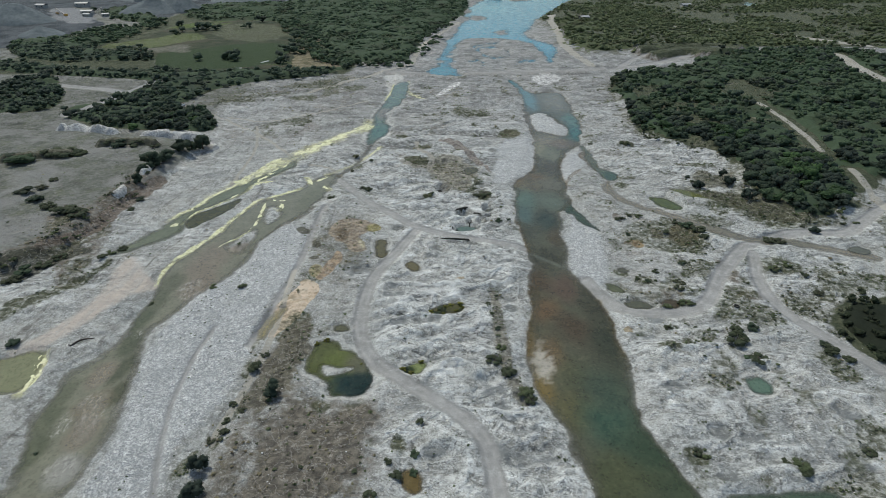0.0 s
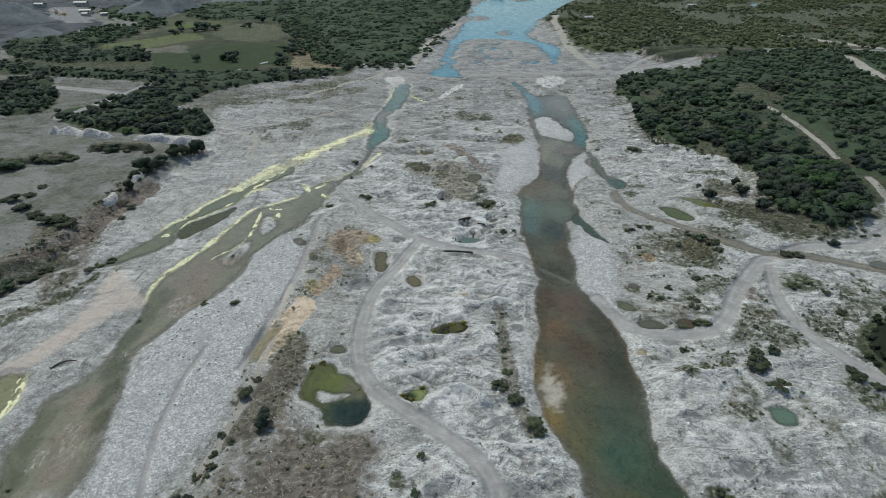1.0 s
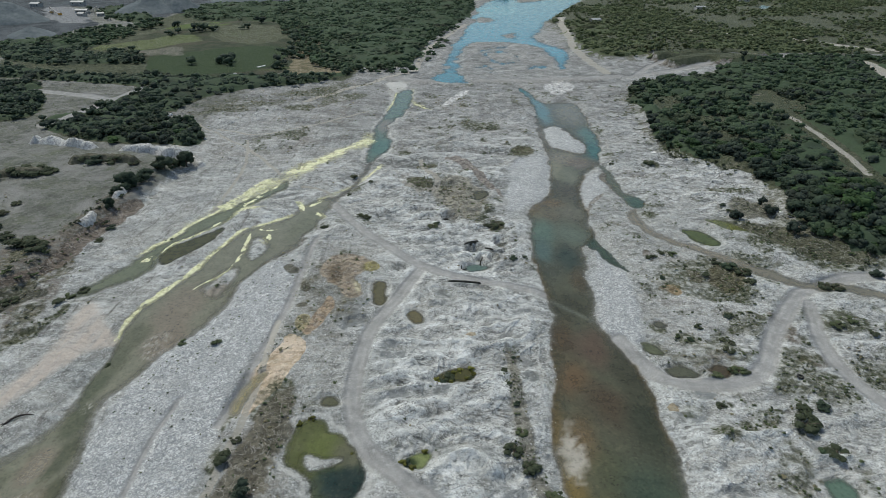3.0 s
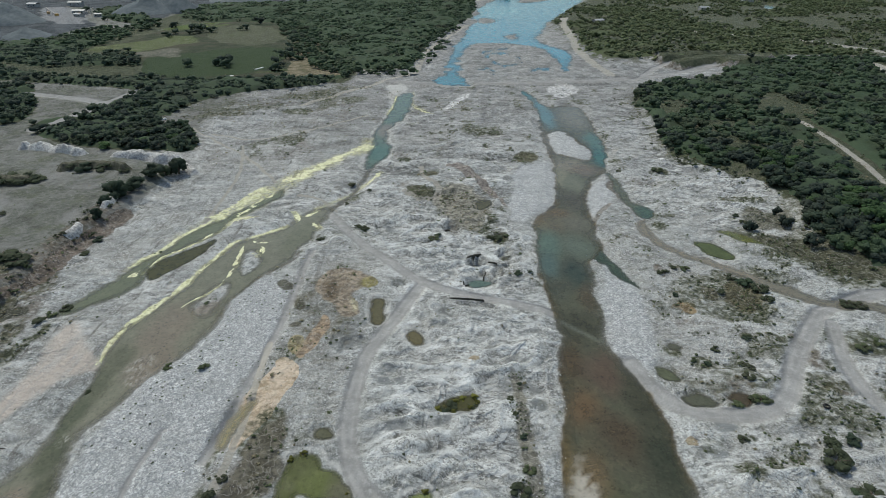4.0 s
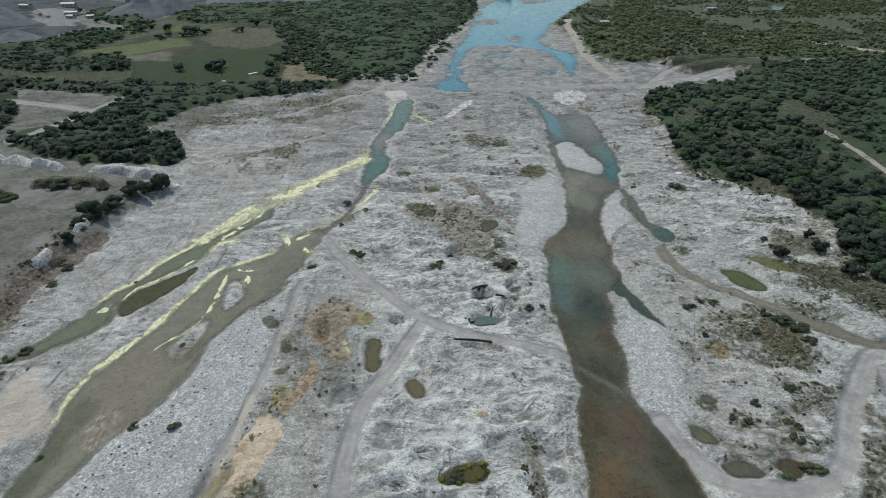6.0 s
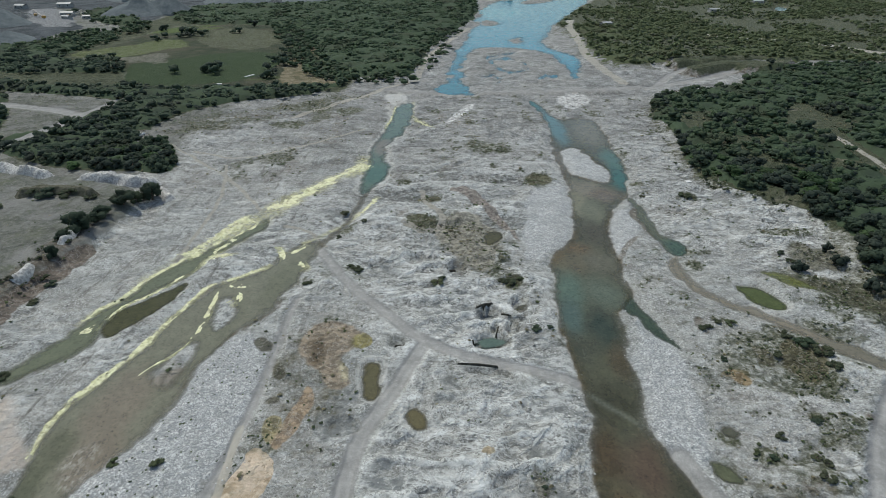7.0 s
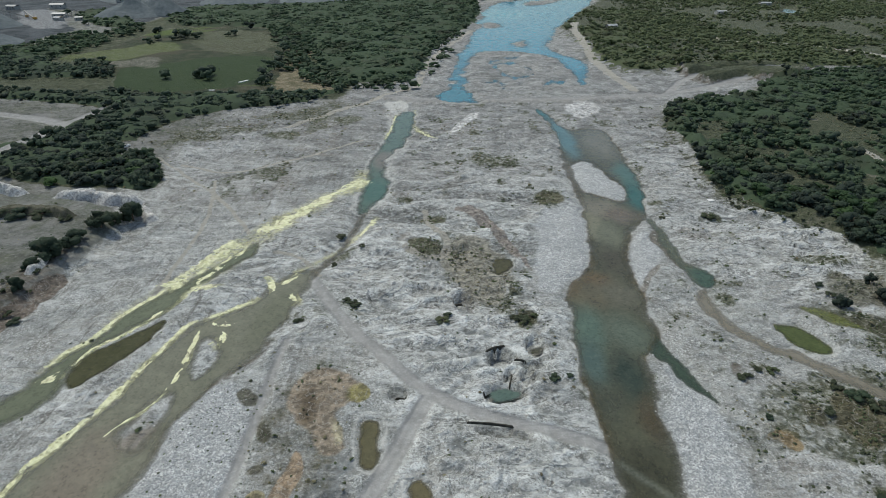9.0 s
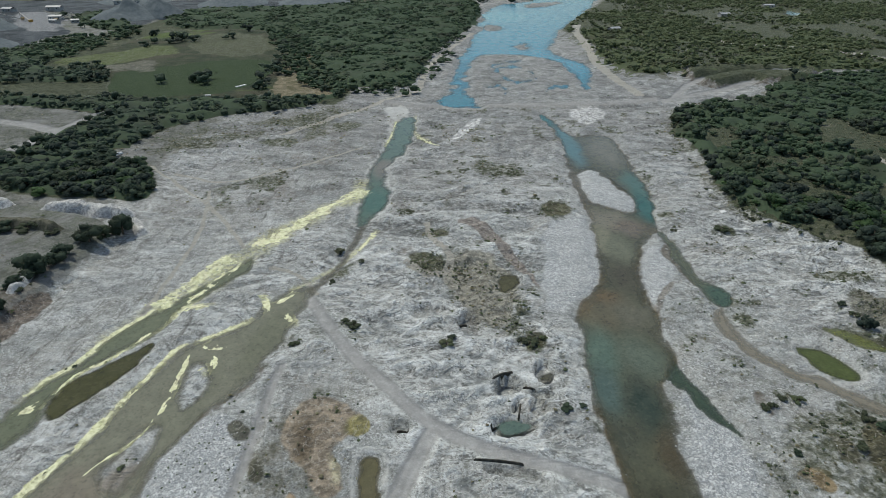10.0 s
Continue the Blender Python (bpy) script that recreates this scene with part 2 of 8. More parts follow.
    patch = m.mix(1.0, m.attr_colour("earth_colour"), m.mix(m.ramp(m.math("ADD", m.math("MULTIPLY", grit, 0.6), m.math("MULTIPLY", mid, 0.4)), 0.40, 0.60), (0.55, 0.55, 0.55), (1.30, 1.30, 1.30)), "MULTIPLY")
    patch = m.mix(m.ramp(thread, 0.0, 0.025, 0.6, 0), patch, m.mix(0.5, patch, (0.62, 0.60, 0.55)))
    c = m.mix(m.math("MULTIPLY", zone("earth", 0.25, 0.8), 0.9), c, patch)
    # driven gravel
    road = m.mix(m.ramp(m.noise(5.0, 6, 0.7), 0.35, 0.65), (0.205, 0.206, 0.202), (0.275, 0.274, 0.268))
    road = m.mix(m.ramp(grit, 0.50, 0.72, 0, 0.35), road, (0.46, 0.46, 0.45))
    road = m.mix(m.math("MULTIPLY", m.attr("rut"), m.ramp(m.noise(4.0, 3), 0.35, 0.6, 0.0, 0.5)), road, (0.37, 0.365, 0.355))
    c = m.mix(m.math("MULTIPLY", zone("road", 0.3, 1.0), 0.88), c, road)
    c = m.mix(m.math("MULTIPLY", zone("track", 0.2, 0.7), 0.85), c, m.mix(mid, (0.30, 0.285, 0.245), (0.46, 0.44, 0.39)))
    # wet margin and bed
    wet = m.attr("wet")
    c = m.mix(m.math("MULTIPLY", m.ramp(wet, 0.3, 0.9), 0.7), c, m.mix(0.55, c, (0.10, 0.09, 0.065)))
    c = m.mix(m.attr("slime"), c, m.mix(m.ramp(grit, 0.35, 0.62), (0.075, 0.055, 0.030), (0.21, 0.165, 0.10)))
    m.put(m.bsdf.inputs["Roughness"], m.ramp(wet, 0.3, 1.0, 0.92, 0.5))
    h = m.math("ADD", m.math("MULTIPLY", grit, 1.3), m.math("MULTIPLY", cob, 0.18))
    h = m.math("ADD", h, m.math("MULTIPLY", frac, 1.4))
    h = m.math("ADD", h, m.math("MULTIPLY", m.ramp(thread, 0.0, 0.10, 0.10, 0), heapy))
    h = m.math("ADD", h, m.math("MULTIPLY", m.ramp(swell, 0.0, 0.13, 0.35, 0), heapy))
    h = m.math("ADD", h, m.math("MULTIPLY", m.ramp(vein, 0.0, 0.10, 0.20, 0), heapy))
    m.bump(m.math("MULTIPLY", h, m.math("SUBTRACT", 1.0, m.math("MULTIPLY", m.attr("road"), 0.75))), 1.0, 1.0)
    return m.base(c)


def water_material():
    m = Nodes("river_water", 0.12, 0.12)
    streak = m.noise(3.5, 4, 0.6, 0.4)
    bed = m.noise(1.1, 7, 0.82)
    tint = m.attr_colour("tint")
    c = m.mix(m.ramp(streak, 0.35, 0.7, 0, 0.3), tint, m.mix(1.0, m.mix(0.12, tint, (0.14, 0.135, 0.105)), (1.35, 1.32, 1.25), "MULTIPLY"))
    c = m.mix(m.ramp(bed, 0.52, 0.68, 0, 0.45), c, m.mix(1.0, m.mix(0.12, tint, (0.22, 0.20, 0.14)), (1.35, 1.3, 1.2), "MULTIPLY"))
    c = m.mix(m.ramp(bed, 0.32, 0.48, 0.6, 0), c, m.mix(0.65, tint, (0.012, 0.014, 0.010)))
    pebble = m.t.nodes.new("ShaderNodeSeparateColor")
    m.put(pebble.inputs[0], m.cells(0.55, out="Color"))
    c = m.mix(m.ramp(pebble.outputs[0], 0.82, 0.98, 0, 0.22), c, m.mix(1.0, m.mix(0.15, tint, (0.26, 0.23, 0.16)), (1.4, 1.35, 1.3), "MULTIPLY"))
    c = m.mix(m.ramp(pebble.outputs[1], 0.75, 0.98, 0, 0.28), c, m.mix(0.7, tint, (0.010, 0.012, 0.008)))
    white = m.math("MULTIPLY", m.attr("foam"), m.ramp(m.noise(0.9, 6, 0.75, 0.6, m.stretch(-15, 1, 0.55)), 0.44, 0.66, 0, 0.6))
    c = m.mix(white, c, (0.54, 0.53, 0.49))
    m.base(c)
    m.put(m.bsdf.inputs["Roughness"], m.ramp(m.noise(7.0, 3), 0.35, 0.7, 0.14, 0.26))
    rip = m.math("ADD", m.noise(0.7, 3), m.math("MULTIPLY", m.noise(2.6, 2), 1.2))
    m.bump(rip, 0.05, 0.5)
    clear = m.t.nodes.new("ShaderNodeBsdfTransparent")
    both = m.t.nodes.new("ShaderNodeMixShader")
    x = m.math("ADD", m.attr("murk"), m.math("MULTIPLY", m.math("SUBTRACT", streak, 0.5), 0.25), True)
    x = m.math("MAXIMUM", x, white)
    m.put(both.inputs[0], x)
    m.t.links.new(clear.outputs[0], both.inputs[1])
    m.t.links.new(m.bsdf.outputs[0], both.inputs[2])
    m.t.links.new(both.outputs[0], m.out.inputs["Surface"])
    return m.mat


def plain_material(name, dark, light, size=1.0, rough=0.85, spec=0.3, depth=0.05, metal=0.0, per=None):
    m = Nodes(name, rough, spec)
    m.bsdf.inputs["Metallic"].default_value = metal
    c = m.mix(m.ramp(m.noise(size, 5, 0.65), 0.3, 0.7), dark, light)
    c = m.mix(m.ramp(m.noise(size * 6, 3), 0.45, 0.75, 0, 0.35), c, tuple(0.6 * v for v in dark))
    if per:
        c = m.mix(m.math("MULTIPLY", m.random(per == "island"), 0.5), c, tuple(0.55 * v for v in dark))
    if depth:
        m.bump(m.noise(size * 0.5, 4, 0.7), depth, 0.6)
    return m.base(c)


def leaf_material(name, dark, light, dry=(0.12, 0.11, 0.05)):
    m = Nodes(name, 0.75, 0.2)
    c = m.mix(m.math("ADD", 0.15, m.math("MULTIPLY", m.random(True), 0.55)), dark, light)
    tone = m.math("ADD", m.attr("tone"), m.random(), True)
    c = m.mix(m.ramp(tone, 0.0, 0.35, 0.4, 0), c, tuple(0.8 * v for v in dark))
    c = m.mix(m.ramp(tone, 0.6, 1.0, 0, 0.75), c, (1.3 * light[0], 1.4 * light[1], 1.15 * light[2]))
    c = m.mix(m.ramp(m.noise(34.0, 4, 0.6), 0.5, 0.68, 0, 0.5), c, dry)
    tuft = m.noise(0.9, 4, 0.7)
    c = m.mix(m.ramp(tuft, 0.34, 0.52, 0.3, 0), c, tuple(0.75 * v for v in dark))
    m.bump(tuft, 0.3, 1.0)
    soft = m.t.nodes.new("ShaderNodeBsdfTranslucent")
    m.put(soft.inputs[0], c)
    both = m.t.nodes.new("ShaderNodeMixShader")
    both.inputs[0].default_value = 0.55
    m.base(c)
    m.t.links.new(m.bsdf.outputs[0], both.inputs[1])
    m.t.links.new(soft.outputs[0], both.inputs[2])
    m.t.links.new(both.outputs[0], m.out.inputs["Surface"])
    return m.mat


def algae_material():
    m = Nodes("algae_mat", 0.7, 0.3)
    c = m.mix(m.ramp(m.noise(1.2, 5, 0.7), 0.3, 0.7), (0.46, 0.465, 0.26), (0.70, 0.705, 0.48))
    c = m.mix(m.ramp(m.noise(4.0, 6, 0.7), 0.48, 0.66, 0, 0.75), c, (0.62, 0.58, 0.42))
    c = m.mix(m.ramp(m.noise(2.0, 7, 0.75), 0.50, 0.62, 0, 0.8), c, (0.22, 0.23, 0.12))
    m.bump(m.noise(0.6, 4, 0.7), 0.08, 0.8)
    return m.base(c)


MAT_GROUND, MAT_WATER, MAT_ALGAE = ground_material(), water_material(), algae_material()
MAT_BARK = plain_material("bark", (0.07, 0.055, 0.04), (0.16, 0.13, 0.10), 0.4)
MAT_LEAF = leaf_material("leaf_green", (0.062, 0.092, 0.064), (0.086, 0.120, 0.082), (0.082, 0.084, 0.058))
MAT_LEAF_DARK = leaf_material("leaf_dark", (0.058, 0.082, 0.066), (0.080, 0.106, 0.084), (0.068, 0.074, 0.057))
MAT_LEAF_OLIVE = leaf_material("leaf_olive", (0.082, 0.104, 0.064), (0.128, 0.148, 0.092), (0.140, 0.130, 0.095))
MAT_LEAF_DRY = leaf_material("leaf_dry", (0.112, 0.093, 0.067), (0.265, 0.231, 0.175), (0.224, 0.183, 0.140))
MAT_LEAF_LUSH = leaf_material("leaf_lush", (0.050, 0.094, 0.044), (0.095, 0.155, 0.070), (0.090, 0.115, 0.060))
# very dark leaves: a cloud's shadow over the corner thicket, put into the colour
MAT_LEAF_CLOUD_SHADE = leaf_material("leaf_cloud_shade", (0.028, 0.038, 0.024), (0.044, 0.056, 0.036), (0.040, 0.046, 0.030))
MAT_STONE = plain_material("river_stone", (0.46, 0.46, 0.455), (0.78, 0.78, 0.765), 0.6, per="island")


# ---- the plan of the valley: outlines of waters, roads and covers, in metres ----
PLAN = {}


def outline(name, points):
    PLAN.setdefault(name, []).extend(points)


outline("river_main", [(43, 471), (50, 468), (55, 424), (70, 427), (81, 425), (80, 395.5), (78.5, 362.5), (78.5, 342), (74, 321), (71.5, 306.5), (65.5, 298.5), (61, 292), (56, 276), (53, 260), (53.5, 252), (53.5, 244.5), (52, 235), (51.5, 225), (46.5, 218.5), (45, 208), (43, 199), (43.5, 193), (43.5, 182), (41, 172), (43, 163.5), (46.5, 155.5), (49.5, 146), (48, 133), (49.5, 120.5), (47, 109.5), (46, 100), (48, 91.5)])
outline("river_main", [(50.5, 85.5), (53, 78.5), (62, 50), (78, -60), (70, -320), (40, -320), (38, -60), (25, 45), (31.5, 78), (29.5, 85), (28, 90.5), (27.5, 96), (25.5, 102), (22.5, 107.5), (21.5, 120), (23, 132.5), (26, 144), (26.5, 161), (28.5, 172), (28.5, 181.5), (28, 192), (27, 203), (26.5, 211.5), (27.5, 222), (28.5, 235.5), (29, 252.5), (38, 260.5), (42, 275.5), (43.5, 292.5), (46.5, 321.5), (45.5, 337.5), (45.5, 369.5), (51, 421)])
outline("river_island", [(49.5, 362), (55, 371), (60.5, 366), (64.5, 348), (67.5, 335.5), (67, 322.5), (60.5, 321), (55, 329), (50.5, 330), (49, 341)])
outline("side_channel", [(49.5, 231.5), (51, 226), (52, 222.5), (53, 217), (55, 213), (56.5, 208), (57.5, 202.5), (59.5, 199.5), (59, 197.5), (56, 200), (53.5, 202.5), (52.5, 206), (50.5, 210.5), (49.5, 214.5), (48, 217.5), (46, 222)])
outline("teal_pool", [(68.5, 305), (72.5, 303.5), (73.5, 288), (73, 273), (73.5, 267.5), (78, 264.5), (80.5, 257.5), (75.5, 250.5), (71.5, 254), (71.5, 261.5), (69.5, 265.5), (68, 276.5), (69.5, 292.5)])
outline("tan_channel", [(69.5, 250), (74, 253.5), (75.5, 252), (74, 246), (74, 239), (75.5, 234), (78, 230), (81, 226.5), (83.5, 223.5), (87.5, 222), (90, 219), (94, 215), (100, 208), (108, 202), (111, 198.5), (115, 194), (128.5, 195), (139.5, 188.5), (154.5, 180.5), (150, 174), (137.5, 181), (125.5, 188.5), (114, 188.5), (106.5, 192), (98.5, 200), (89.5, 210), (85, 215), (81, 218), (77, 221), (73.5, 224.5), (71, 229.5), (69.5, 234.5), (67.5, 238.5), (67.5, 244)])
outline("green_pond", [(85.5, 232), (89, 233.5), (94, 231.5), (97.5, 224.5), (98, 220.5), (95, 218.5), (90.5, 219.5), (87, 225)])
outline("green_strip", [(98, 243), (103, 242), (108.5, 239), (113.5, 232.5), (112, 230), (105.5, 232), (101, 236)])
outline("round_pond", [(77, 115), (81, 116.5), (83.5, 112.5), (81.5, 109.5), (77.5, 108.5), (75.5, 110)])
outline("big_pond", [(-37.5, 118), (-37.5, 123.5), (-36.5, 128), (-32.5, 129.5), (-30, 129), (-29, 126), (-26, 125), (-23, 122), (-20.5, 118), (-18.5, 114), (-19, 109.5), (-20.5, 107.5), (-24.5, 106.5), (-29, 107), (-30.5, 111.5), (-34, 114.5), (-36.5, 115.5)])
outline("pond_tongue", [(-32.5, 118), (-31.5, 119), (-28, 117), (-24.5, 118.5), (-24.5, 117), (-27.5, 115), (-30.5, 114), (-32, 115.5)])
outline("little_pond", [(-11.5, 117.5), (-8.5, 120), (-5, 120.5), (-5.5, 116.5), (-8.5, 115)])
outline("shrub_pond", [(-5.5, 144), (-2, 147.5), (3, 149), (5, 147), (4, 144), (-2, 142)])
outline("long_pond", [(-28, 191), (-23.5, 192.5), (-22, 185.5), (-21.5, 179), (-23.5, 176.5), (-26, 180)])
outline("oval_pond", [(-16, 172.5), (-13, 175), (-10, 172), (-9.5, 168), (-13.5, 168)])
outline("pit_pool", [(3, 201.5), (6.5, 203.5), (11, 202.5), (10, 199), (4.5, 198), (3, 199)])
outline("corner_pool", [(15, 219.5), (18.5, 220.5), (18, 217), (14, 217)])
outline("ochre_pool", [(-54.5, 130.5), (-54, 138), (-50.5, 146), (-48, 145.5), (-50, 140.5), (-51, 134), (-50.5, 128)])
outline("brown_pool", [(-9.5, 83.5), (-7.5, 85), (-4.5, 84.5), (-3.5, 80), (-5.5, 78.5), (-8.5, 79.5)])
outline("chan_up", [(-46.5, 455.5), (-35, 467.5), (-31.5, 428.5), (-34.5, 401), (-39, 380.5), (-42, 368), (-40.5, 349.5), (-36.5, 339.5), (-35.5, 332), (-39, 318.5), (-43, 309), (-46, 304), (-48, 306), (-48.5, 320), (-48, 336), (-47.5, 349.5), (-50.5, 364), (-48, 380), (-46.5, 400.5), (-45, 425)])
outline("chan_link", [(-43, 309), (-46, 302.5), (-46.5, 293), (-46, 284), (-48, 277), (-50.5, 270), (-53, 263.5), (-55, 259), (-53.5, 253.5), (-51, 260), (-48, 269.5), (-45.5, 277), (-43, 285.5), (-43.5, 295.5)])
outline("chan_b", [(-53.5, 260), (-58.5, 257.5), (-63, 252.5), (-66, 247.5), (-70, 237), (-74, 234), (-80.5, 229.5), (-83.5, 227.5), (-84.5, 218.5), (-87.5, 210.5), (-88, 202.5), (-89, 195), (-91.5, 188), (-94, 180.5), (-96, 174), (-97, 169), (-96.5, 163.5), (-94.5, 157), (-93, 151.5), (-93, 145), (-93.5, 140.5), (-93, 134.5), (-92, 128.5), (-93, 123), (-96.5, 118), (-99.5, 114), (-97.5, 108), (-97.5, 102), (-97.5, 96.5), (-94, 90), (-91.5, 83.5), (-89.5, 76.5), (-125, 30), (-150, -300)])
outline("chan_b", [(-120, -300), (-96, 30), (-76.5, 76.5), (-76, 81), (-76.5, 84), (-76.5, 88.5), (-75.5, 93.5), (-77.5, 100.5), (-79.5, 108.5), (-81, 115), (-84, 124.5), (-86, 132.5), (-84, 137.5), (-81, 143.5), (-79.5, 150), (-77.5, 156.5), (-75, 160), (-72.5, 163.5), (-71, 171.5), (-70, 177.5), (-70, 184), (-70, 190.5), (-68, 195), (-65.5, 202.5), (-62, 208), (-59.5, 214.5), (-57, 223.5), (-54.5, 236), (-52.5, 249.5)])
outline("b_island", [(-76, 221), (-72.5, 219), (-70, 214.5), (-69.5, 210.5), (-71, 205.5), (-72, 203.5), (-74, 208.5), (-76.5, 215.5)])
outline("b_island_low", [(-82.5, 186), (-79, 189.5), (-77, 197), (-73.5, 198), (-74, 190.5), (-75, 183), (-76.5, 179)])
outline("chan_a", [(-80, 280), (-88, 262), (-94.5, 249.5), (-101, 238.5), (-105, 229.5), (-106.5, 219.5), (-111, 214), (-112.5, 206.5), (-115, 197), (-118, 190), (-120, 183), (-120, 177), (-116, 180), (-113.5, 183), (-109.5, 187.5), (-106, 192), (-103.5, 199), (-106, 207), (-104.5, 215.5), (-99.5, 220.5), (-96, 228), (-92, 235), (-90.5, 240.5), (-90, 247), (-86, 254), (-80, 262), (-76.5, 271)])
outline("olive_pool", [(-106, 207.5), (-105, 214), (-99.5, 217.5), (-95.5, 223.5), (-92, 230.5), (-90, 229), (-90.5, 220), (-94, 213), (-98, 205), (-101, 198.5), (-104.5, 201)])
outline("left_pool", [(-123.5, 118), (-117, 121.5), (-114, 124), (-109, 122.5), (-106, 116), (-104.5, 107.5), (-113, 105)])
outline("upper_river", [(-31, 484), (-26, 507), (-17, 551), (-13, 594), (-6, 649), (2, 720), (14, 843), (25, 987), (42, 1126), (77, 1194), (141, 1239), (150, 1420), (330, 1560), (420, 1560), (260, 1400), (230, 1201), (173, 1028), (128, 900), (92, 780), (82, 690), (91, 661), (104, 647), (100, 598), (89, 528), (82, 515), (84, 555), (90, 621), (78, 663), (40, 683), (5, 688), (-3, 594), (-1, 542), (6, 500), (4, 483)])
outline("far_pond", [(502, 1096), (509, 1080), (502, 1020), (478, 986), (464, 1005)])
outline("upstream_sliver", [(46, 733), (61, 759), (66, 723), (56, 705)])
outline("road_centre", [(-55.5, 256.5), (-38, 228.5), (-24, 212.5), (-12, 199.5), (1, 192.5), (18, 188), (29.5, 183.5)])
outline("road_south", [(-11.5, 199.5), (-19, 179), (-25, 163), (-26, 146.5), (-25, 132), (-19.5, 119.5), (-9.5, 111), (0.5, 103), (8.5, 95.5), (10.5, 86.5), (11.5, 76.5)])
outline("road_east", [(45.5, 161.5), (49.5, 147.5), (57.5, 142.5), (69.5, 142.5), (79.5, 147.5), (90, 165), (104, 182.5), (111, 189), (130.5, 198.5), (149.5, 195), (160, 205), (182, 223), (209.5, 238.5)])
outline("road_east_b", [(107.5, 180.5), (100, 158), (100.5, 142), (107.5, 129), (115.5, 113)])
outline("road_causeway", [(-54, 490), (-32, 479), (7, 482), (63, 484), (114, 496), (142, 511), (172, 530), (200, 549), (222, 566)])
outline("road_cut", [(142, 511), (167, 558), (190, 579), (220, 597), (267, 608)])
outline("track_wood", [(201.5, 383), (200.5, 362), (195.5, 315.5), (189, 285.5)])
outline("track_wood_b", [(187.5, 257.5), (184.5, 241.5), (179.5, 219)])
outline("track_far", [(264, 755), (276, 734), (301, 725), (353, 707), (382, 658), (411, 609)])
outline("track_far_b", [(343, 568), (358, 563), (333, 491), (328, 450), (327.5, 406)])
outline("road_west", [(-244.5, 360), (-238, 374), (-237.5, 399.5), (-235, 420), (-234, 447), (-228, 463)])
outline("road_west_b", [(-312, 447), (-285, 439), (-264, 434), (-241, 422)])
outline("track_bank", [(-37, 527), (-55, 504), (-70, 474), (-87, 450), (-107, 419)])
outline("track_bank_up", [(-37, 527), (-36, 571), (-34, 629), (-15, 720), (7, 820)])
outline("track_east_bank", [(138, 873), (125, 815), (124, 725), (114, 648), (116, 576), (121, 520)])
outline("track_bar", [(-67, 134), (-68, 121), (-67, 108), (-64, 93), (-58, 75.5)])
outline("track_ochre", [(-52, 166.5), (-49, 129), (-49.5, 114.5), (-51, 100.5), (-51.5, 90)])
outline("wood_east", [(121, 451), (113, 367), (109, 327), (121.5, 301.5), (136.5, 292), (141, 269.5), (127.5, 234.5), (127, 221), (134.5, 215), (140, 203), (155, 210), (180, 238), (201.5, 256), (268, 264), (442, 471), (403, 575), (332, 601), (248, 569), (197, 506), (158, 494), (139, 483)])
outline("wood_dark_corner", [(111.5, 141), (120, 149.5), (126, 152.5), (129.5, 150), (142, 155), (135, 125), (120, 117), (114, 120.5), (112, 125), (110.5, 131.5)])
outline("scrub_far_east", [(127, 725), (116, 781), (113, 872), (151, 992), (224, 1153), (271, 1278), (933, 1308), (721, 848), (486, 589), (345, 606), (271, 608), (175, 600), (145, 577), (125, 598), (122, 662)])
outline("wood_west_belt", [(-520, 560), (-444, 545), (-364, 520), (-326, 497), (-281, 488), (-246, 494), (-203, 487), (-158, 491), (-128, 496), (-106, 502), (-80, 521), (-110, 474), (-155, 453), (-177, 430), (-180.5, 396.5), (-187.5, 381.5), (-212, 421), (-229, 456), (-284, 470), (-341, 484), (-397, 500), (-458, 511)])
outline("wood_west_clump", [(-253.5, 360), (-251, 381), (-240, 396.5), (-241, 430), (-224, 453), (-194, 404.5), (-179.5, 367), (-153, 360.5), (-139.5, 335.5), (-138.5, 318.5), (-154.5, 324), (-184, 324), (-217.5, 335)])
outline("wood_west_pocket", [(-366, 430), (-344, 449), (-347, 481), (-328, 481), (-284, 421), (-262.5, 381), (-276, 367), (-312, 360)])
outline("wood_north", [(24, 1075), (13, 895), (-16, 776), (-37, 686), (-37, 604), (-41, 560), (-58, 535), (-79, 531), (-99, 548), (-128, 590), (-140, 672), (-185, 750), (-207, 835), (-356, 829), (-412, 936), (-408, 1040), (-235, 1080), (-117, 1156), (8, 1222)])
outline("wood_nw", [(-493, 654), (-440, 656), (-439, 704), (-443, 767), (-389, 761), (-355, 743), (-402, 852), (-412, 803), (-353, 674), (-378, 644), (-358, 581), (-292, 572), (-271, 542), (-399, 538)])
outline("wood_nw_b", [(-554, 962), (-517, 998), (-443, 905), (-398, 804), (-494, 874)])
outline("field", [(-371.5, 621), (-347.5, 681), (-359.5, 737), (-349, 824), (-217, 829), (-171.5, 681.5), (-150, 640), (-137, 498), (-203, 487), (-246, 494), (-296.5, 581.5)])
outline("crop", [(-287, 582), (-254.5, 599.5), (-218.5, 635), (-177.5, 636.5), (-164, 598), (-157, 544), (-172, 507), (-208.5, 497), (-249.5, 499), (-277, 549.5)])
outline("dry_field", [(-140, 508), (-149, 554), (-153.5, 586.5), (-155.5, 672.5), (-143, 666.5), (-145.5, 611), (-137, 576), (-105.5, 536), (-93.5, 518), (-94.5, 503), (-129, 498)])
outline("quarry", [(-1062, 1227), (-735, 1067), (-699, 1068), (-607, 995), (-484, 824), (-451, 802), (-463, 739), (-420, 628), (-499, 600)])
outline("quarry_back", [(-1175, 1234), (-791, 1145), (-611, 1173), (-259, 1189), (-180, 1193), (-292, 1094), (-417, 929), (-402, 852), (-451, 876), (-622, 1031), (-918, 1067)])
